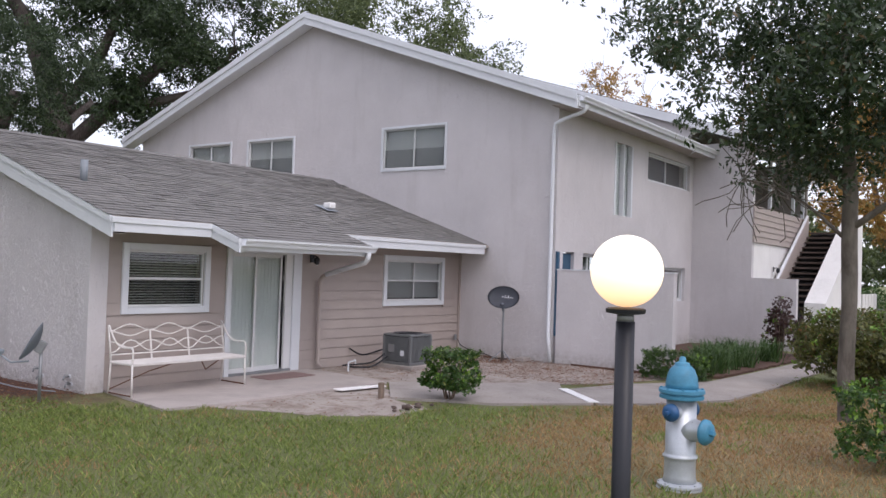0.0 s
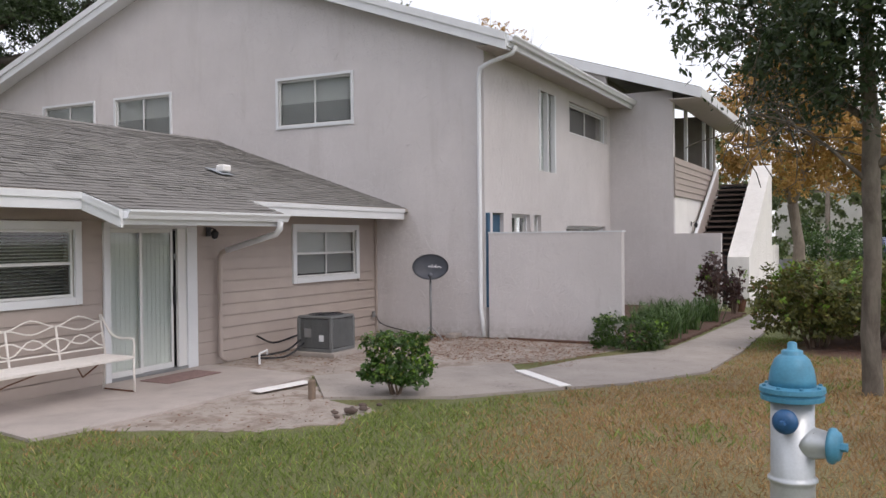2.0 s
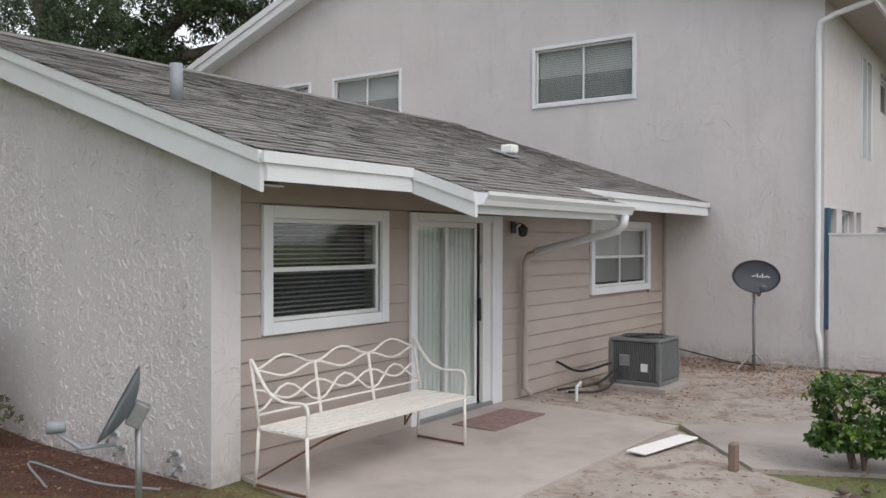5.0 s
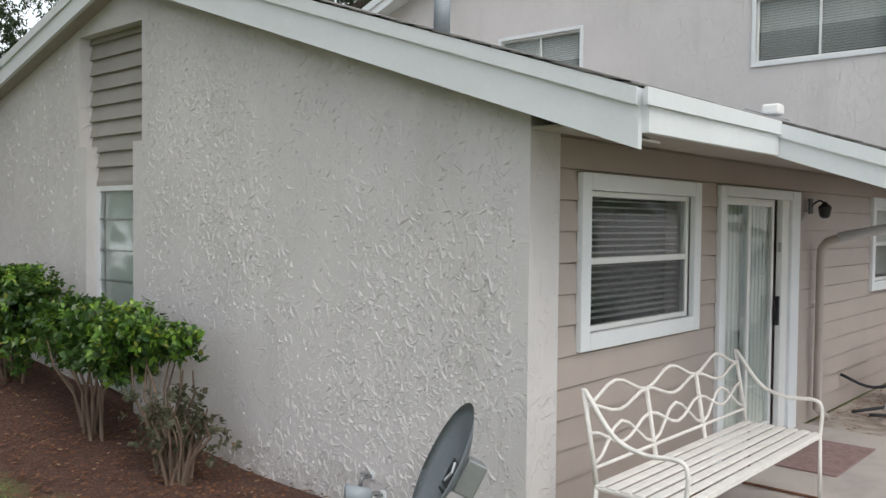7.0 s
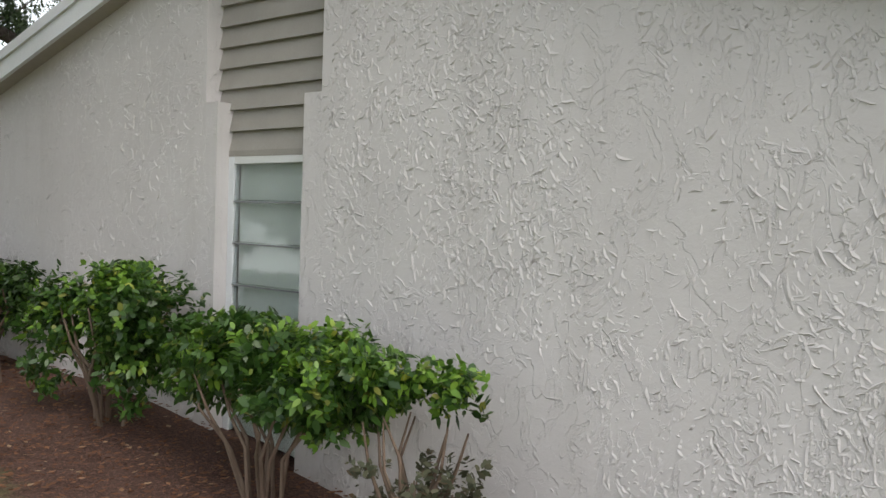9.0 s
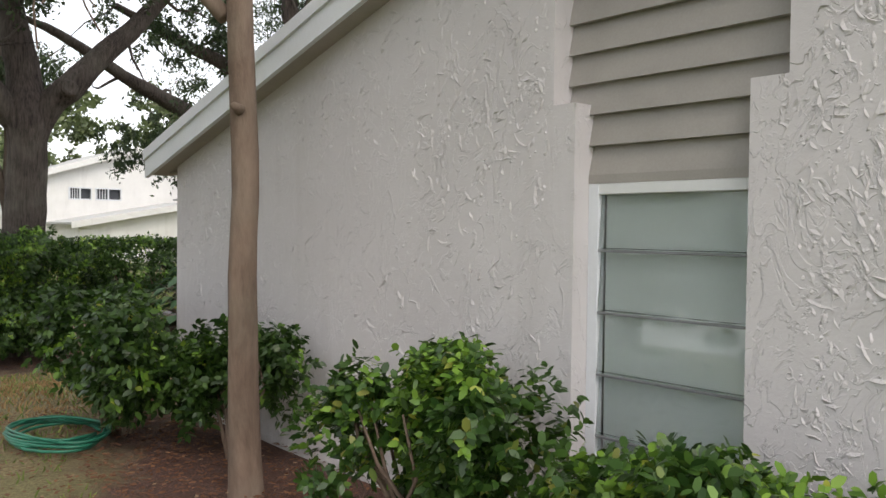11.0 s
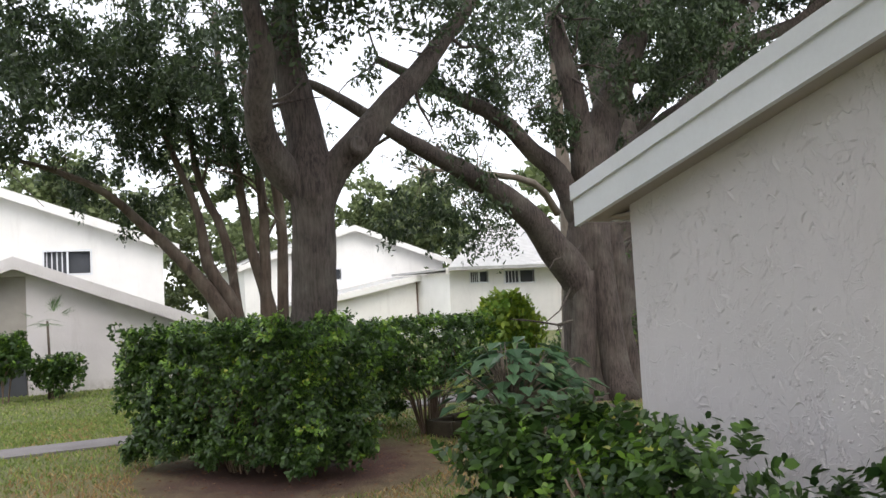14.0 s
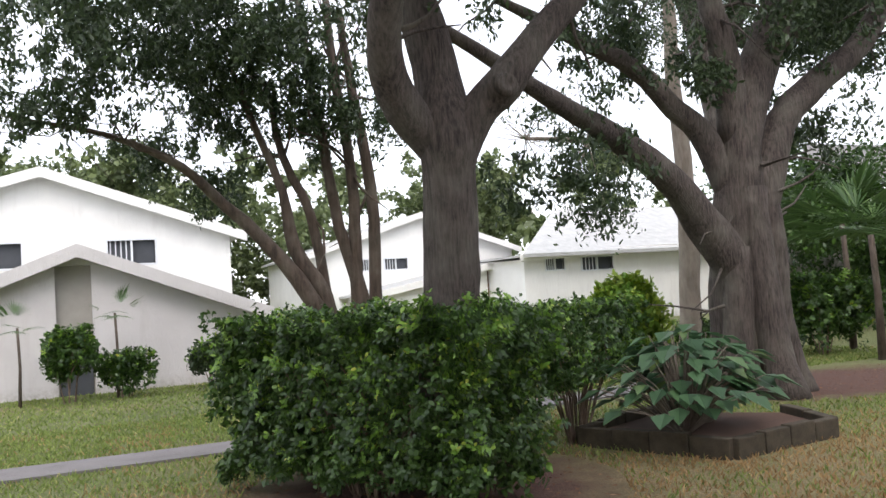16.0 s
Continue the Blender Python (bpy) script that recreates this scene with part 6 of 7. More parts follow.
car("dark blue compact car parked by the road", 58.0, -9.4, 20, M_CAR)
car("white car parked by the road", 60.0, -14.2, 20, M_CARW)
car("dark blue car parked beyond", 66.0, -16.0, 20, M_CAR)
for x, y, h in ((62.0, -5.6, 9.5), (66.0, -8.0, 8.0)):
    p_ = tagged(obj("utility_pole", tube([(x, y, -0.3), (x, y, h * 0.6)], [0.2, 0.16], 10), M_BARK_G), "grey wooden utility pole", "utility pole")
    part("crossarm", box(x - 0.08, x + 0.08, y - 0.9, y + 0.9, h * 0.52, h * 0.52 + 0.15), M_BARK_G, p_)
tagged(obj("power_line", tube([(62, -5.6, 5.1), (66, -30, 4.6), (70, -55, 5.2)], 0.03, 4), M_BLACK), "thin black power line", "cable")
tagged(obj("power_line", tube([(62, -5.6, 5.1), (58, 20, 4.8)], 0.03, 4), M_BLACK), "thin black power line", "cable")
fence = empty("fence", 27, -5.6, 0, label="low white panel fence", category="fence")
for k in range(5):
    part("panel", box(-1.5 + k * 0.6, -0.95 + k * 0.6, 0, 0.05, 0, 1.5), M_STUCCO_W, fence)

# ---- things on the fronts ----
def bench():
    top = empty("bench", 1.15, -0.5, 0.0, label="white painted metal garden bench with chipped slats", category="bench")
    r, W = 0.013, 0.98
    for s in (-1, 1):
        x = s * W
        part("leg", tube([(x, -0.36, 0), (x, -0.35, 0.45)], r, 8), M_BENCH, top, smooth=True)
        part("leg", tube([(x, 0.18, 0), (x, 0.14, 0.45)], r, 8), M_BENCH, top, smooth=True)
        part("side_rail", tube([(x, -0.36, 0.015), (x, 0.18, 0.015)], 0.011, 6), M_RUST, top, "rusty foot rail")
        part("side_rail", tube([(x, -0.35, 0.43), (x, 0.15, 0.43)], r, 6), M_BENCH, top)
        arm = smooth_path([(x, -0.35, 0.43), (x, -0.36, 0.60), (x, -0.31, 0.66), (x, -0.12, 0.655), (x, 0.05, 0.72), (x, 0.22, 0.93)], 5)
        part("arm", tube(arm, r, 8), M_BENCH, top, smooth=True)
        part("back_post", tube([(x, 0.14, 0.43), (x, 0.23, 0.94)], r, 8), M_BENCH, top, smooth=True)
        part("brace", tube([(x, 0.12, 0.40), (x * 0.45, -0.1, 0.25), (x * 0.2, -0.3, 0.42)] if s > 0 else [(x, 0.16, 0.06), (x * 0.55, -0.1, 0.30), (x * 0.25, -0.3, 0.42)], 0.009, 6), M_RUST, top, "rusty diagonal brace")
    for y in (-0.35, 0.15):
        part("rail", tube([(-W, y, 0.425), (W, y, 0.425)], r, 8), M_BENCH, top)
    for k in range(7):
        y = -0.335 + k * 0.077
        part("slat", soft_box(-W - 0.01, W + 0.01, y - 0.028, y + 0.028, 0.437, 0.449, 0.004, 1), M_BENCH, top)
    by = lambda z: 0.14 + (z - 0.43) * 0.176
    part("back_rail", tube([(-W, by(0.53), 0.53), (W, by(0.53), 0.53)], 0.010, 6), M_BENCH, top)
    for k in (-1, 1):
        part("back_post", tube([(k * W / 3, by(0.45), 0.45), (k * W / 3, by(0.86), 0.86)], 0.014, 6), M_BENCH, top)
    for k in range(3):
        x0 = -W + k * 2 * W / 3
        u = [x0 + 2 * W / 3 * t / 8 for t in range(9)]
        hump = [0.5 - 0.5 * math.cos(math.pi * 2 * t / 8) for t in range(9)]
        for base, amp in ((0.85, 0.09), (0.85, -0.07), (0.55, 0.17), (0.71, -0.10)):
            part("back_curve", tube([(a, by(base + amp * h_), base + amp * h_) for a, h_ in zip(u, hump)], 0.010, 6), M_BENCH, top, smooth=True)
    return top


bench()


def ac_unit():
    top = empty("air_conditioner", 6.10, -0.90, 0.0, label="dark grey outdoor air conditioner on a concrete pad", category="air conditioner")
    part("pad", soft_box(-0.48, 0.48, -0.5, 0.45, -0.04, 0.05, 0.015, 2), M_PATH, top, "worn concrete pad")
    part("core", soft_box(-0.33, 0.33, -0.33, 0.33, 0.07, 0.58, 0.03, 2), M_BLACK, top)
    part("lid", soft_box(-0.37, 0.37, -0.37, 0.37, 0.58, 0.62, 0.02, 2), M_AC, top)
    part("base_pan", soft_box(-0.37, 0.37, -0.37, 0.37, 0.05, 0.10, 0.015, 2), M_AC, top)
    for sx in (-1, 1):
        for sy in (-1, 1):
            part("corner_post", soft_box(sx * 0.345 - 0.03, sx * 0.345 + 0.03, sy * 0.345 - 0.03, sy * 0.345 + 0.03, 0.1, 0.58, 0.012, 2), M_AC, top)
    for k in range(22):
        u = -0.31 + k * 0.029
        part("louvre", soft_box(u, u + 0.014, -0.362, -0.335, 0.11, 0.57, 0.003, 1), M_AC, top)
        part("louvre", soft_box(-0.362, -0.335, u, u + 0.014, 0.11, 0.57, 0.003, 1), M_AC, top)
    for k in range(22):
        u = -0.31 + k * 0.029
        part("louvre", soft_box(0.335, 0.362, u, u + 0.014, 0.11, 0.57, 0.003, 1), M_AC, top)
    for rr in (0.08, 0.14, 0.20, 0.26, 0.31):
        part("fan_guard", tube([(rr * math.cos(a), rr * math.sin(a), 0.632) for a in [2 * math.pi * k / 24 for k in range(25)]], 0.006, 5, cap=False), M_BLACK, top)
    part("junction_box", soft_box(-0.40, -0.366, 0.05, 0.2, 0.28, 0.42, 0.005, 1), M_METAL, top)
    part("label_plate", box(-0.368, -0.3655, -0.2, -0.1, 0.22, 0.32), M_TRIM, top)
    top.scale = (0.9, 0.9, 1.0)
    return top


ac_unit()
for a_, b_, c_ in (((5.65, -0.72, 0.25), (5.45, -0.55, 0.08), (5.0, -0.25, 0.03)), ((5.65, -0.78, 0.2), (5.3, -0.7, 0.03), (5.0, -0.4, 0.02)), ((5.65, -0.66, 0.32), (5.5, -0.3, 0.2), (5.45, 0.0, 0.3))):
    tagged(obj("hose", tube(smooth_path([a_, b_, c_], 5), 0.016, 7), M_BLACK, smooth=True), "black insulated refrigerant hose", "hose")
tagged(obj("pipe", tube([(4.72, -0.65, -0.05), (4.72, -0.65, 0.14), (5.02, -0.55, 0.15), (5.05, -0.53, 0.09)], 0.017, 8), M_TRIM), "short white drain pipe", "pipe")
tagged(obj("cable", tube(smooth_path([(9.0, -0.05, 0.32), (9.03, -0.2, 0.15), (9.05, -0.8, 0.03), (8.6, -1.3, 0.03), (8.45, -1.7, 0.05)], 5), 0.009, 6), M_BLACK), "loose black cable along the wall", "cable")
tagged(obj("outlet_box", soft_box(8.88, 8.98, -0.06, -0.03, 0.30, 0.42, 0.006, 1), M_METAL), "small grey outlet box on the siding", "outlet box")
tagged(obj("block", soft_box(8.7, 9.0, -1.95, -1.75, -0.02, 0.07, 0.01, 1), M_PATH), "grey concrete block by the wall", "block")
tagged(obj("doormat", soft_box(2.75, 3.75, -0.78, -0.28, 0.0, 0.014, 0.005, 1), simple("mat_red_brown", (0.24, 0.16, 0.15), 0.95, vary=0.3, scale=18)), "thin faded reddish door mat", "doormat")


def wall_lamp(x, y, z):
    top = empty("wall_lamp", x, y, z, label="small dark wall lantern under the eave", category="lamp")
    part("back_plate", soft_box(-0.05, 0.05, -0.015, 0.0, -0.07, 0.07, 0.006, 2), M_BLACK, top)
    part("arm", tube(smooth_path([(0, -0.01, 0.0), (0, -0.08, 0.05), (0, -0.13, 0.02)], 4), 0.008, 6), M_BLACK, top)
    part("shade", moved(lathe([(0.02, -0.1), (0.045, -0.08), (0.06, 0.0), (0.03, 0.03), (0.01, 0.05)], 12), Matrix.Translation((0, -0.13, -0.01))), M_BLACK, top)
    part("bulb", moved(lathe([(0.012, -0.06), (0.022, -0.04), (0.015, 0.0)], 10), Matrix.Translation((0, -0.13, -0.06))), M_TRIM, top)


wall_lamp(4.33, -0.03, 1.98)
wall_lamp(19.6, WY - 0.03, 2.2)


def dish(name, cx, cy, cz, n_rz, tilt, w, h, mat, label, base_z, mark):
    top = empty(name, cx, cy, base_z, label=label, category="satellite dish")
    zc = cz - base_z
    part("mast", tube([(0, 0, -0.05), (0, 0, zc - 0.05)], 0.022, 10), M_METAL, top, smooth=True)
    bm = bmesh.new()
    rings = []
    for i in range(7):
        r = i / 6
        rings.append([bm.verts.new((w / 2 * r * math.cos(a), h / 2 * r * math.sin(a), 0.09 * r * r)) for a in [2 * math.pi * k / 32 for k in range(32)]] if i else [bm.verts.new((0, 0, 0))])
    for k in range(32):
        bm.faces.new((rings[0][0], rings[1][k], rings[1][(k + 1) % 32]))
    for a, b in zip(rings[1:], rings[2:]):
        for k in range(32):
            bm.faces.new((a[k], b[k], b[(k + 1) % 32], a[(k + 1) % 32]))
    bmesh.ops.solidify(bm, geom=bm.faces[:], thickness=0.012)
    m = Matrix.Translation((0, 0, zc)) @ Matrix.Rotation(radians(n_rz), 4, "Z") @ Matrix.Rotation(radians(90 - tilt), 4, "X") @ Matrix.Translation((0, 0.0, 0.05))
    part("reflector", moved(bm, m), mat, top, smooth=True)
    part("bracket", moved(soft_box(-0.05, 0.05, -0.09, 0.07, -0.10, 0.0, 0.01, 2), m), M_METAL, top)
    part("arm", moved(tube([(0, -h * 0.42, -0.02), (0, -h * 0.62, 0.16), (0, -h * 0.55, 0.36)], 0.014, 7), m), mat, top, smooth=True)
    part("feed_horn", moved(tube([(0, -h * 0.55, 0.40), (0, -h * 0.47, 0.30)], [0.045, 0.03], 12), m), mat, top, smooth=True)
    if mark == "stroke":
        for k, (u, v, a_, L) in enumerate(((-0.02, 0.03, 15, 0.05), (0.03, 0.035, 80, 0.06), (0.065, 0.02, 30, 0.05), (0.10, 0.03, 85, 0.07), (0.14, 0.015, 20, 0.05), (0.18, 0.01, -30, 0.04))):
            q = Matrix.Translation((u, v, 0.016 + 0.3 * (u * u + v * v) + 0.012)) @ Matrix.Rotation(radians(a_), 4, "Z")
            part("marking", moved(box(-L / 2, L / 2, -0.006, 0.006, 0, 0.003), m @ q), M_TRIM, top)
    else:
        part("marking", moved(box(-0.05, 0.05, -0.09, 0.03, 0.028, 0.031), m), M_BLACK, top, "dark square mark with a pale curve")
        part("marking", moved(tube([(-0.01, -0.07, 0.034), (0.03, -0.02, 0.034), (0.005, 0.02, 0.034)], 0.006, 5), m), M_TRIM, top)
        part("marking", moved(box(-0.05, 0.05, -0.118, -0.106, 0.028, 0.031), m), M_BLACK, top)
    return top


d1 = dish("satellite_dish", 8.38, -1.62, 1.28, -62, 22, 0.66, 0.50, M_DISH, "dark grey oval satellite dish on a tripod mast", 0.0, "stroke")
for a_ in (20, 140, 260):
    part("tripod_leg", tube([(0, 0, 0.24), (0.28 * math.cos(radians(a_)), 0.28 * math.sin(radians(a_)), 0.0)], 0.012, 6), M_METAL, d1)
dish("satellite_dish", -0.80, -0.30, 0.70, -127, 28, 0.46, 0.56, M_DISH_L, "pale grey satellite dish on a post beside the wall", 0.0, "square")
for k, (y, z) in enumerate(((1.15, 0.22), (1.05, 0.12), (0.35, 0.18), (0.30, 0.08))):
    sp = tagged(obj("spigot", tube([(0.0, y, z), (-0.09, y, z), (-0.10, y, z - 0.05)], 0.014, 7), M_METAL, smooth=True), "grey metal wall spigot", "spigot")
    part("handle", moved(lathe([(0.01, 0), (0.03, 0.002), (0.03, 0.01), (0.01, 0.012)], 10), Matrix.Translation((-0.06, y, z + 0.02))), M_METAL, sp)
    part("flange", moved(lathe([(0.03, 0), (0.032, 0.008), (0.015, 0.012)], 12), Matrix.Translation((0.0, y, z)) @ Matrix.Rotation(radians(-90), 4, "Y")), M_TRIM, sp)
tagged(obj("pipe", tube(smooth_path([(-0.75, 0.9, 0.0), (-0.5, 1.6, 0.03), (-0.55, 0.6, 0.04), (-0.35, 0.1, 0.03)], 5), 0.009, 6), M_DISH_L), "pale loose hose on the soil", "hose")


def hydrant(x, y, z):
    top = empty("fire_hydrant", x, y, z, 0, label="silver fire hydrant with bright blue bonnet and caps", category="fire hydrant")
    part("barrel", lathe([(0.115, -0.3), (0.118, 0.10), (0.118, 0.12)], 28), M_HYD, top, smooth=True)
    part("flange", lathe([(0.17, 0.12), (0.178, 0.13), (0.178, 0.148), (0.165, 0.152), (0.165, 0.158), (0.174, 0.162), (0.172, 0.18), (0.135, 0.195)], 28), M_HYD, top)
    part("barrel", lathe([(0.132, 0.19), (0.122, 0.24), (0.12, 0.36), (0.125, 0.38), (0.135, 0.386), (0.135, 0.40), (0.125, 0.406), (0.118, 0.42), (0.117, 0.84)], 28), M_HYD, top, "upper silver barrel", smooth=True)
    part("bonnet_flange", lathe([(0.15, 0.84), (0.17, 0.845), (0.172, 0.87), (0.16, 0.878), (0.16, 0.885), (0.178, 0.89), (0.176, 0.915), (0.13, 0.925)], 28), M_HYD_B, top, "bright blue flange")
    part("bonnet", lathe([(0.128, 0.92), (0.126, 0.96), (0.115, 1.02), (0.095, 1.07), (0.07, 1.095), (0.058, 1.10), (0.058, 1.118), (0.045, 1.125), (0.028, 1.13), (0.024, 1.165), (0.015, 1.17)], 28), M_HYD_B, top, "rounded blue bonnet", smooth=True)
    for k in range(8):
        a = 2 * math.pi * (k + 0.5) / 8
        part("bolt", moved(lathe([(0.012, 0.0), (0.012, 0.014), (0.006, 0.016)], 6), Matrix.Translation((0.155 * math.cos(a), 0.155 * math.sin(a), 0.915))), M_HYD_B, top)
        part("bolt", moved(lathe([(0.012, 0.0), (0.012, 0.014), (0.006, 0.016)], 6), Matrix.Translation((0.155 * math.cos(a), 0.155 * math.sin(a), 0.18))), M_HYD, top)
    for ang, r, zz, big, dark in ((172, 0.052, 0.745, 0, True), (258, 0.075, 0.61, 1, False), (352, 0.052, 0.745, 0, True)):
        m = Matrix.Rotation(radians(ang), 4, "Z") @ Matrix.Translation((0, 0, zz)) @ Matrix.Rotation(radians(90), 4, "Y")
        mt = M_HYD_D if dark else M_HYD_B
        out = 0.165 + 0.05 * big
        part("nozzle", moved(lathe([(r * 1.35, 0.05), (r * 1.2, 0.11), (r, out - 0.03), (r * 1.05, out - 0.015)], 20), m), M_HYD, top, smooth=True)
        cap = part("cap", moved(lathe([(r * 1.3, out - 0.015), (r * 1.34, out), (r * 1.3, out + 0.012), (r * 1.12, out + 0.018), (r * 1.05, out + 0.035), (r * 0.6, out + 0.042)], 20), m), mt, top, "blue nozzle cap", smooth=True)
        part("nut", moved(lathe([(r * 0.36, out + 0.03), (r * 0.34, out + 0.075), (r * 0.2, out + 0.078)], 5), m), mt, cap)
    part("chain", tube(smooth_path([(-0.075, -0.115, 0.68), (-0.08, -0.125, 0.62), (-0.06, -0.12, 0.60), (-0.05, -0.125, 0.66)], 5), 0.005, 5), M_METAL, top)


hydrant(-0.14, -8.50, 0.07)


def street_lamp(x, y, z):
    top = empty("lamp_post", x, y, z, label="black lamp post with a lit white globe", category="street lamp")
    part("post", tube([(0, 0, -0.2), (0, 0, 1.60)], 0.042, 18), M_BLACK, top, smooth=True)
    part("sleeve", tube([(0, 0, 1.60), (0, 0, 1.635)], 0.038, 18), M_METAL, top, smooth=True)
    part("fitter", lathe([(0.05, 1.632), (0.085, 1.637), (0.088, 1.655), (0.078, 1.66), (0.05, 1.662)], 24), M_BLACK, top)
    m, n, l, b = material("lit_globe", (0.9, 0.85, 0.75), 0.3)
    v = coords(n, l)
    sep = n.new("ShaderNodeSeparateXYZ")
    l.new(v, sep.inputs[0])
    c = ramp(n, l, sep.outputs[2], [(0.0, (1, 0.55, 0.22)), (0.45, (1.0, 0.82, 0.5)), (1.0, (1.0, 0.92, 0.74))])
    mr = n.new("ShaderNodeMapRange")
    mr.inputs[1].default_value, mr.inputs[2].default_value = -0.17, 0.12
    l.new(sep.outputs[2], mr.inputs[0])
    l.new(mr.outputs[0], c.node.inputs[0])
    l.new(c, b.inputs["Emission Color"])
    b.inputs["Emission Strength"].default_value = 1.05
    bm = bmesh.new()
    bmesh.ops.create_uvsphere(bm, u_segments=40, v_segments=24, radius=0.158)
    g = part("globe", bm, m, top, "glowing milky white globe", True)
    g.location = (0, 0, 1.822)


street_lamp(-3.19, -9.33, 0.06)
stake = tagged(obj("stake", soft_box(2.76, 2.84, -3.05, -2.98, -0.05, 0.2, 0.012, 1), M_BARK_R), "short weathered wooden stake", "stake")


for k, (x, y, r) in enumerate(((2.25, -3.92, 0.07), (2.42, -3.98, 0.05), (2.12, -3.8, 0.04), (2.58, -3.86, 0.045), (2.7, -4.0, 0.035), (1.95, -3.95, 0.03))):
    bm = bmesh.new()
    bmesh.ops.create_icosphere(bm, subdivisions=2, radius=r)
    for v in bm.verts:
        v.co *= 1 + 0.5 * noise.noise(v.co * 22 + Vector((k, 0, 0)))
        v.co.z *= 0.55
    tagged(obj("clod", moved(bm, Matrix.Translation((x, y, r * 0.3))), M_TREAD, smooth=True), "dark clod of soil and rotted bark on the sandy patch", "clod")


def board_piece(x0, y0, x1, y1, w, z, label):
    L, a = math.hypot(x1 - x0, y1 - y0), math.atan2(y1 - y0, x1 - x0)
    bm = moved(soft_box(0, L, -w / 2, w / 2, 0, 0.016, 0.004, 1), Matrix.Translation((x0, y0, z)) @ Matrix.Rotation(a, 4, "Z"))
    tagged(obj("white_board", bm, M_WHITE), label, "board")


board_piece(5.55, -4.52, 4.63, -5.50, 0.16, 0.006, "white painted board lying on the path")
board_piece(2.75, -2.2, 3.62, -2.36, 0.19, 0.002, "white painted board at the patio edge")
vent = tagged(obj("roof_vent", moved(soft_box(-0.16, 0.16, -0.2, 0.2, 0.0, 0.012, 0.004, 1), Matrix.Translation((5.59, 0.86, front_z(0.86) + 0.02)) @ Matrix.Rotation(math.atan(SL), 4, "X")), M_DISH_L), "small white hooded roof vent", "roof vent")
part("hood", moved(soft_box(-0.09, 0.09, -0.11, 0.08, 0.0, 0.12, 0.035, 3), Matrix.Translation((5.62, 0.82, front_z(0.82) + 0.03))), M_WHITE, vent)
tagged(obj("vent_pipe", tube([(0.50, 1.05, front_z(1.05) - 0.05), (0.50, 1.05, front_z(1.05) + 0.30)], 0.055, 14), M_DISH_L, smooth=True), "grey plastic vent pipe on the roof", "vent pipe")
hs = []
for k in range(60):
    a = k * 0.62
    hs.append((-1.15 + (0.28 + 0.05 * math.sin(k * 1.3)) * math.cos(a), 8.6 + (0.42 + 0.06 * math.cos(k * 0.9)) * math.sin(a), ground_z(-1.1, 8.6) + 0.03 + 0.012 * (k // 10)))
tagged(obj("hose", tube(smooth_path(hs, 2), 0.011, 6), simple("green_hose", (0.02, 0.16, 0.10), 0.4), smooth=True), "coiled green garden hose on the ground", "hose")
pot = tagged(obj("plant_pot", moved(lathe([(0.12, 0), (0.17, 0.25), (0.19, 0.26), (0.185, 0.3), (0.16, 0.3)], 20), Matrix.Translation((16.3, -5.9, 0.0))), M_RUST), "terracotta plant pot by the path", "plant pot")


# ---- grass and litter ----
def vec_ground(x, y):
    return np.array([ground_z(a, b) for a, b in zip(x, y)])


def blades(name, seed, n, region, h, w, mat, label, keep):
    rng = np.random.default_rng(seed)
    x = rng.uniform(region[0], region[1], n)
    y = rng.uniform(region[2], region[3], n)
    k = keep(x, y, rng)
    x, y = x[k], y[k]
    z = vec_ground(x, y) - 0.02
    n = len(x)
    a = rng.uniform(0, 2 * math.pi, n)
    hh = h * rng.uniform(0.5, 1.3, n)
    lean = hh * rng.uniform(0.2, 1.3, n)
    la = rng.uniform(0, 2 * math.pi, n)
    dx, dy = np.cos(a) * w / 2, np.sin(a) * w / 2
    tx, ty = np.cos(la) * lean, np.sin(la) * lean
    q = np.stack([np.stack([x - dx, y - dy, z], 1), np.stack([x + dx, y + dy, z], 1),
                  np.stack([x + dx * 0.6 + tx * 0.55, y + dy * 0.6 + ty * 0.55, z + hh * 0.7], 1), np.stack([x - dx * 0.3 + tx, y - dy * 0.3 + ty, z + hh], 1)], 1)
    tagged(quads(name, q, mat), label, kind="stuff")


def in_soil(x, y):
    x, y = x + 0.13 * np.sin(y * 9 + np.sin(x * 23)) + 0.05 * np.sin(x * 61), y + 0.12 * np.sin(x * 8 + np.cos(y * 19)) + 0.06 * np.sin(y * 53 + x * 31)
    patio = (x > -0.15) & (y > -2.0 - 0.05 * x) & (y < 11) & (x < 4.4)
    soil = (y > -4.1 + np.maximum(0, 1.3 - x) * 1.7) & (y < 11) & (x > 0.5) & (x < 3.0)
    path = (y > -4.75 - (x - 3.3) * 0.72) & (x > 3.0) & (x < 6.4) & (y < 11)
    path2 = (x >= 6.4) & (y > -7.0) & (y < 11)
    return patio | soil | path | path2


def dryness(x, y):
    d1 = np.clip((1.05 - np.hypot((x - 4.8) / 6.5, (y + 8.2) / 3.6)) * 2.5, 0, 1)
    d2 = np.clip((1.05 - np.hypot((x + 1) / 11.0, (y - 12) / 6.5)) * 2.5, 0, 1) * 0.75
    lump = np.array([0.5 + 0.9 * noise.fractal((a * 0.7, b * 0.7, 3.0), 0.6, 2.0, 4) for a, b in zip(x, y)])
    return np.clip(np.maximum(np.maximum(d1, d2) * (0.6 + 0.9 * lump), np.clip(0.9 * lump - 0.45, 0.06, 0.5)), 0.05, 0.97)


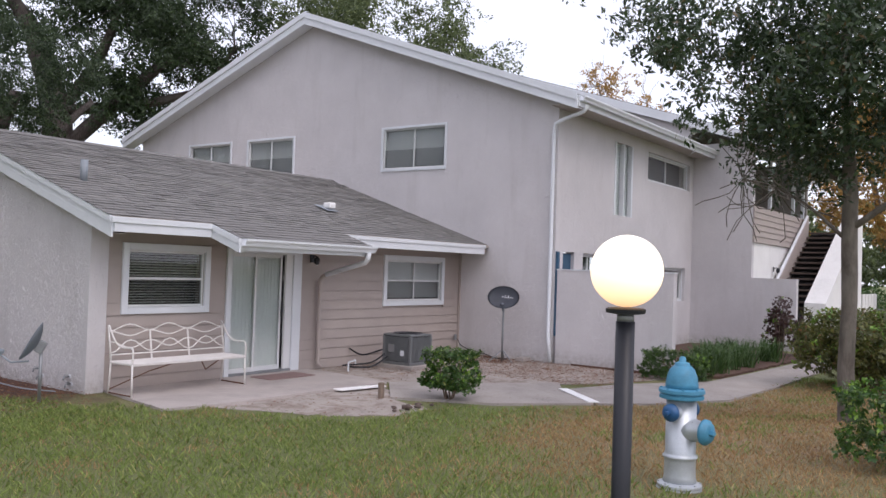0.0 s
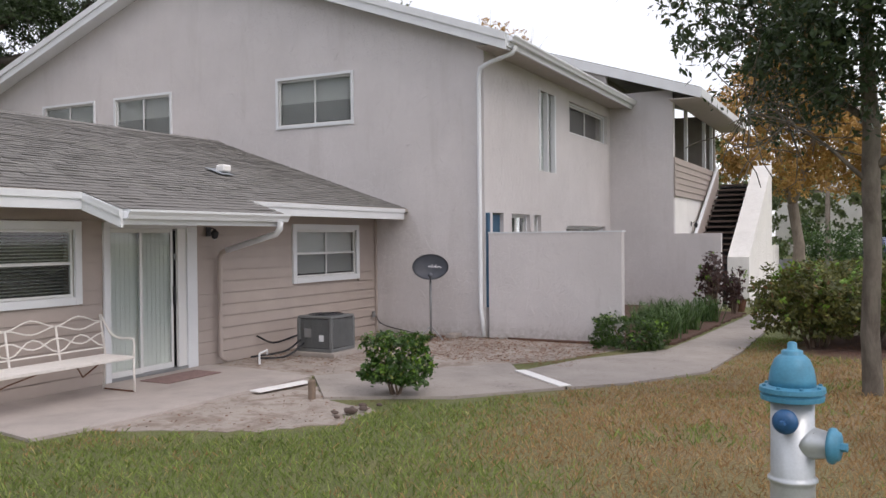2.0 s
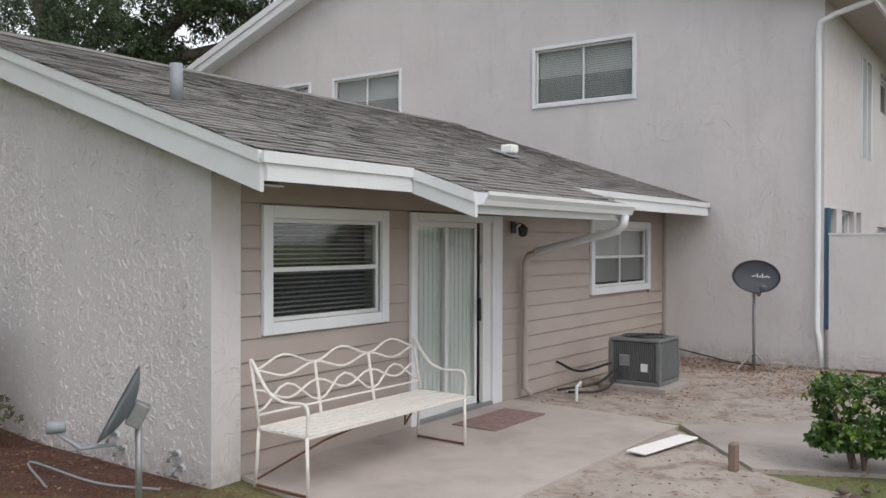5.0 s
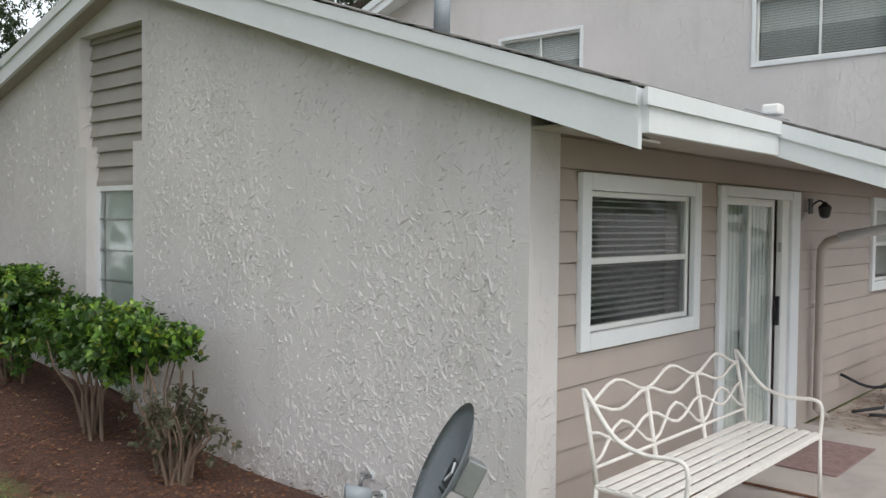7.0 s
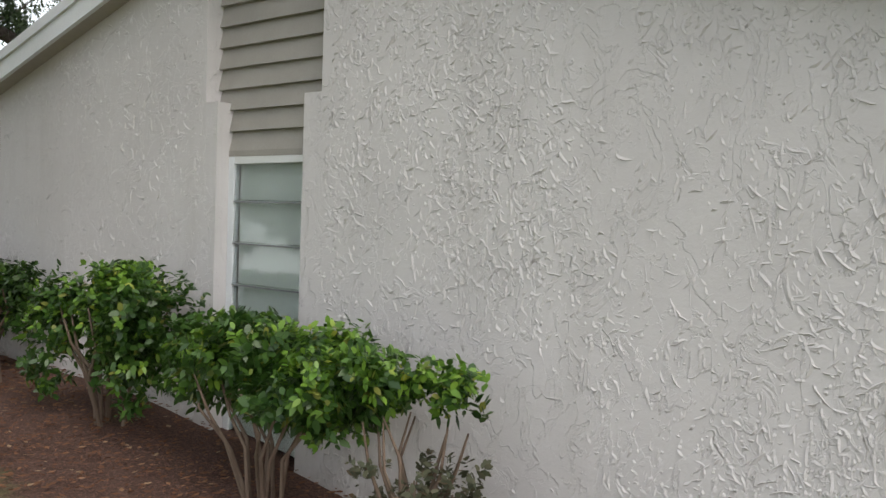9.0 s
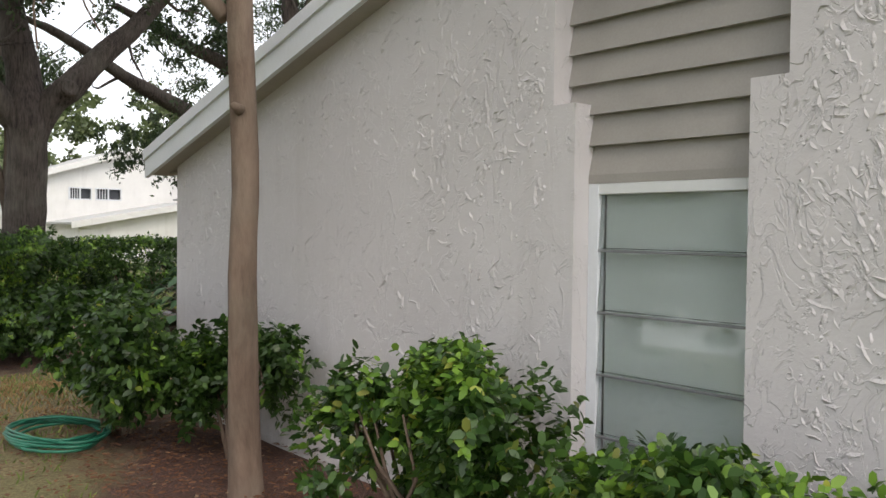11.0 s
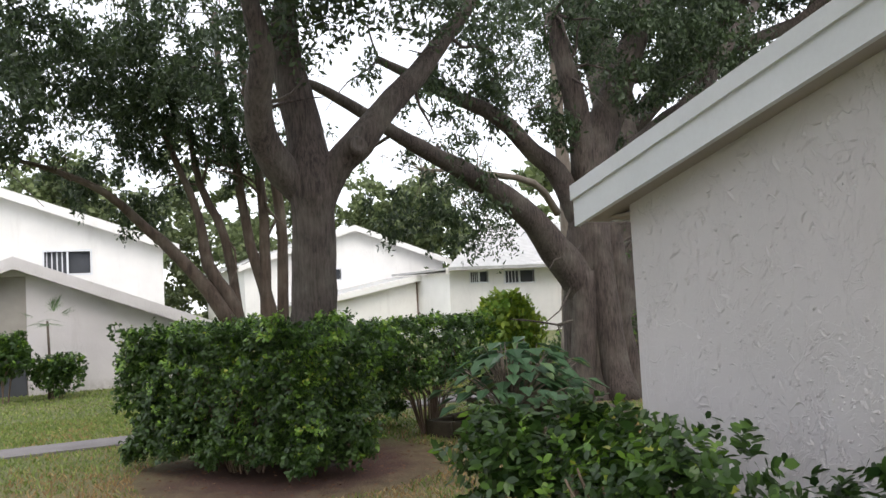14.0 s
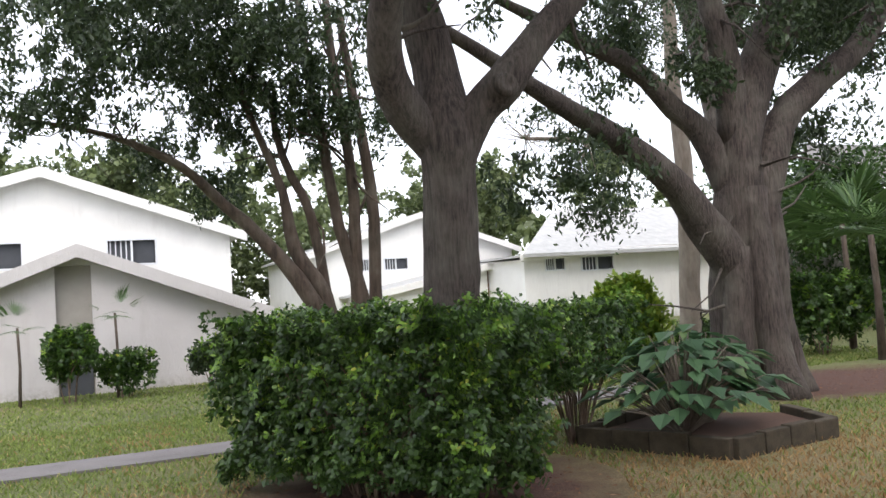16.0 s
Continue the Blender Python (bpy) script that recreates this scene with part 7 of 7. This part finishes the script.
def in_litter(x, y):
    return (np.hypot((x - 10.2) / 3.2, (y + 9.2) / 1.9) < 0.8) | (np.hypot((x + 0.2) / 1.5, (y - 4.6) / 5.4) < 0.92) | (np.hypot((x - 0.1) / 2.2, (y - 16) / 2.4) < 0.85) | (np.hypot((x - 8.6) / 3.6, (y - 18.6) / 2) < 0.85)


def in_walk(x, y):
    return (y > 19.5) & (y < 20.5)


FRONT, BACK, NEARB = (-7.5, 11.0, -12.5, -1.0), (-9, 13, 9.4, 24), (-8.0, -0.6, -2.5, 9.5)
green = lambda x, y, r: ~in_soil(x, y) & ~in_litter(x, y) & ~in_walk(x, y) & (r.random(len(x)) > dryness(x, y))
dryk = lambda x, y, r: ~in_soil(x, y) & ~in_litter(x, y) & ~in_walk(x, y) & (r.random(len(x)) < dryness(x, y))
blades("grass", 201, 190000, FRONT, 0.055, 0.011, M_GRASS, "short green lawn grass", green)
blades("grass", 202, 150000, FRONT, 0.045, 0.010, M_DRY, "short dry brown lawn grass", dryk)
blades("grass", 203, 130000, BACK, 0.055, 0.018, M_GRASS, "green grass of the back lawn", green)
blades("grass", 204, 130000, BACK, 0.05, 0.018, M_DRY, "dry grass of the back lawn", dryk)
blades("grass", 205, 60000, NEARB, 0.05, 0.014, M_GRASS, "green grass beside the side wall", green)
blades("grass", 206, 40000, (-9, 14, 20.5, 31), 0.05, 0.03, M_GRASS, "far green lawn grass", lambda x, y, r: x > -9)


def litter(name, seed, n, region, keep, size, label, zoff=0.0):
    rng = np.random.default_rng(seed)
    x, y = rng.uniform(region[0], region[1], n), rng.uniform(region[2], region[3], n)
    k = keep(x, y, rng)
    x, y = x[k], y[k]
    pos = np.stack([x, y, np.maximum(vec_ground(x, y), -0.02) + zoff + 0.012], 1)
    q = leaf_quads(rng, pos, size, 0.55)
    q[:, :, 2] = pos[:, None, 2] + (q[:, :, 2] - pos[:, None, 2]) * 0.22
    tagged(quads(name, q, M_LITTER), label, kind="stuff")


litter("fallen_leaves", 301, 9000, FRONT, lambda x, y, r: in_litter(x, y), 0.055, "brown fallen leaves under the trees")
litter("fallen_leaves", 302, 13000, FRONT, lambda x, y, r: ~in_soil(x, y) & (r.random(len(x)) < 0.04 + 0.75 * dryness(x, y) ** 2 * (np.sin(x * 2.1 + 1.3 * np.sin(y * 1.7)) * np.sin(y * 2.6 + x) > -0.25)), 0.042, "scattered fallen leaves on the lawn", 0.02)
litter("fallen_leaves", 303, 7000, (-1.8, 0, -0.6, 10.0), lambda x, y, r: in_litter(x, y), 0.05, "brown leaves along the side wall")
litter("fallen_leaves", 304, 5200, (6.2, 9.1, -5.0, -1.2), lambda x, y, r: y < -2.0 - (9.1 - x) * 0.5 + r.random(len(x)) * 1.4, 0.05, "red brown leaves by the screen wall", 0.0)
litter("fallen_leaves", 305, 1300, (4.3, 9.0, -3.5, -0.1), lambda x, y, r: r.random(len(x)) < 0.9, 0.045, "dead leaves on the bare soil")
litter("fallen_leaves", 306, 260, (0.7, 4.0, -4.0, -2.2), lambda x, y, r: (y > -4.1 + np.maximum(0, 1.3 - x) * 1.7), 0.05, "dead leaves on the sandy patch")
litter("fallen_leaves", 308, 2600, (7.2, 9.1, -2.0, -0.1), lambda x, y, r: np.hypot(x - 8.6, y + 1.0) < 0.5 + r.random(len(x)) * 0.7, 0.05, "orange brown leaves in the wall corner")
litter("fallen_leaves", 310, 5000, (-1.9, -0.25, -0.9, 9.6), lambda x, y, r: r.random(len(x)) < 0.85, 0.05, "loose brown leaves and bark chips by the wall", 0.01)
litter("fallen_leaves", 309, 700, (5.0, 6.8, -2.0, -0.1), lambda x, y, r: y > -1.9 + r.random(len(x)) * 0.5, 0.05, "dead leaves about the air conditioner")
litter("fallen_leaves", 307, 6000, (-2.5, 12, 12.5, 20), lambda x, y, r: in_litter(x, y), 0.06, "brown leaves under the oaks")


# ---- trowel ridges on the stucco, raised by a few millimetres ----
def ridges(parent, seed, n, u0, u1, z0, topf, size, place, skip=lambda u, z: False):
    rng = np.random.default_rng(seed)
    out = []
    made = 0
    while made < n:
        u, z = rng.uniform(u0, u1), rng.uniform(z0, 8)
        if z > topf(u) - 0.08 or skip(u, z):
            continue
        if noise.noise((u * 0.8, z * 0.8, seed)) + 0.16 * rng.normal() < (0.02 if u < 5.2 else 0.2):
            continue
        made += 1
        a = math.radians(rng.choice([-90, -80, -70, 10, 170, -100], p=[0.25, 0.2, 0.15, 0.15, 0.1, 0.15])) + rng.normal() * 0.45
        turn = rng.normal() * 0.13
        st = size * rng.uniform(0.3, 1.0) ** 1.5 * 2.2
        w, hgt = rng.uniform(0.0022, 0.0065) * (1 + size * 8), rng.uniform(0.003, 0.0075)
        p = np.array([u, z])
        k = int(rng.integers(2, 6))
        prev = None
        for s in range(k + 1):
            d = np.array([math.cos(a), math.sin(a)])
            nn = np.array([-d[1], d[0]])
            t = s / k
            ww = w * (0.35 + math.sin(math.pi * min(max(t, 0.04), 0.96)))
            hh = hgt * (0.25 + math.sin(math.pi * t))
            cur = (place(*(p - nn * ww), 0.0), place(*(p + nn * ww * 0.7), hh), place(*(p + nn * ww), 0.0))
            if prev:
                out.append([prev[0], prev[1], cur[1], cur[0]])
                out.append([prev[1], prev[2], cur[2], cur[1]])
            prev = cur
            p = p + d * st * rng.uniform(0.6, 1.3)
            a += turn + rng.normal() * 0.28
    ob = quads("trowel_ridges", np.array(out), M_STUCCO, parent)
    ob["kind"] = "stuff"
    return ob


slotskip = lambda u, z: 3.9 < u < 5.12
ridges(wall_side, 401, 1500, 0.05, EAVE_BACK - 0.05, 0.0, low_top, 0.014, lambda u, z, h: (-h + 0.0005, u, z), slotskip)
ridges(wall_side, 402, 5200, 0.05, EAVE_BACK - 0.05, 0.0, low_top, 0.008, lambda u, z, h: (-h + 0.0005, u, z), slotskip)
ridges(wall_side, 405, 50, 0.05, EAVE_BACK - 0.05, 0.0, low_top, 0.020, lambda u, z, h: (-h + 0.0005, u, z), slotskip)
ridges(wall_side, 406, 3200, 0.05, 3.85, 0.0, low_top, 0.0105, lambda u, z, h: (-h + 0.0005, u, z), slotskip)
gskip = lambda u, z: any(g[0] - 0.05 < u < g[1] + 0.05 and g[2] - 0.05 < z < g[3] + 0.05 for g in (G1, G2, G3)) or (z < 2.3 and u > -0.05) or (u > -0.8 and z < front_z(min(u, RIDGE_Y)) - 0.2)
ridges(wall_gable, 403, 650, GY0 + 0.05, GY1 - 2, 0.0, gable_top, 0.03, lambda u, z, h: (FACE_X - h + 0.0005, u, z), gskip)
ridges(sw1, 404, 110, -4.9, -2.7, 0.0, lambda u: 1.9, 0.03, lambda u, z, h: (9.1 - h + 0.0005, u, z))


# ---- shingles on the low roof ----
def shingles():
    """Courses of tabs with uneven butts; the nearest ones are pieces of their own, the rest are one mesh."""
    rng = np.random.default_rng(77)
    c, s = math.cos(math.atan(SL)), math.sin(math.atan(SL))
    step = 0.142
    rest = bmesh.new()
    shapes = []
    for k in range(5):
        w = 0.30 + 0.006 * k
        lift = 0.012 + 0.004 * (k % 3)
        bm = hexa(bmesh.new(), [(0, 0, lift - 0.008), (w - 0.008, 0, lift - 0.008), (w - 0.008, 0.16, 0.0), (0, 0.16, 0.0), (0, 0, lift), (w - 0.008, 0, lift), (w - 0.008, 0.16, 0.004), (0, 0.16, 0.004)])
        me = bpy.data.meshes.new("shingle")
        bm.to_mesh(me)
        bm.free()
        me.materials.append(M_SHINGLE)
        shapes.append((me, w, lift))
    tilt = Matrix.Rotation(math.atan(SL), 4, "X")
    verts = []
    count = 0
    rows = int((RIDGE_Y + 1.38) / (step * c)) + 1
    for r in range(rows):
        y0 = -1.39 + r * step * c
        if y0 > RIDGE_Y - 0.1:
            break
        xa, xb = (1.48, 4.40) if y0 < -0.80 else (OUT - 0.04, FACE_X - 0.01)
        x = xa - rng.uniform(0, 0.25)
        while x < xb:
            me, w, lift = shapes[rng.integers(0, 5)]
            x0, x1 = max(x, xa), min(x + w - 0.008, xb)
            jig = rng.uniform(-0.007, 0.007)
            if x1 - x0 > 0.03:
                z0 = front_z(y0) - 0.018
                if y0 < -0.35 and x0 == x and x1 == x + w - 0.008 and count < 110:
                    ob = new("shingle", me)
                    ob.parent = roof
                    ob.matrix_basis = Matrix.Translation((x, y0 + jig, z0)) @ tilt
                    count += 1
                else:
                    def P(u, v, h):
                        return (u, y0 + jig + v * c - h * s, z0 + v * s + h * c)
                    q = [P(x0, 0, lift - 0.008), P(x1, 0, lift - 0.008), P(x1, 0, lift), P(x0, 0, lift), P(x1, 0.16, 0.004), P(x0, 0.16, 0.004)]
                    verts.append([q[0], q[1], q[2], q[3]])
                    verts.append([q[3], q[2], q[4], q[5]])
            x += w
    me = bpy.data.meshes.new("shingle_courses")
    vv, ff = [], []
    for a, b in zip(verts[::2], verts[1::2]):
        n0 = len(vv)
        vv += [a[0], a[1], a[2], a[3], b[2], b[3]]
        ff += [(n0, n0 + 1, n0 + 2, n0 + 3), (n0 + 3, n0 + 2, n0 + 4, n0 + 5)]
    me.from_pydata(vv, [], ff)
    me.materials.append(M_SHINGLE)
    ob = new("shingle_courses", me)
    ob.parent = roof
    ob["kind"] = "stuff"


shingles()
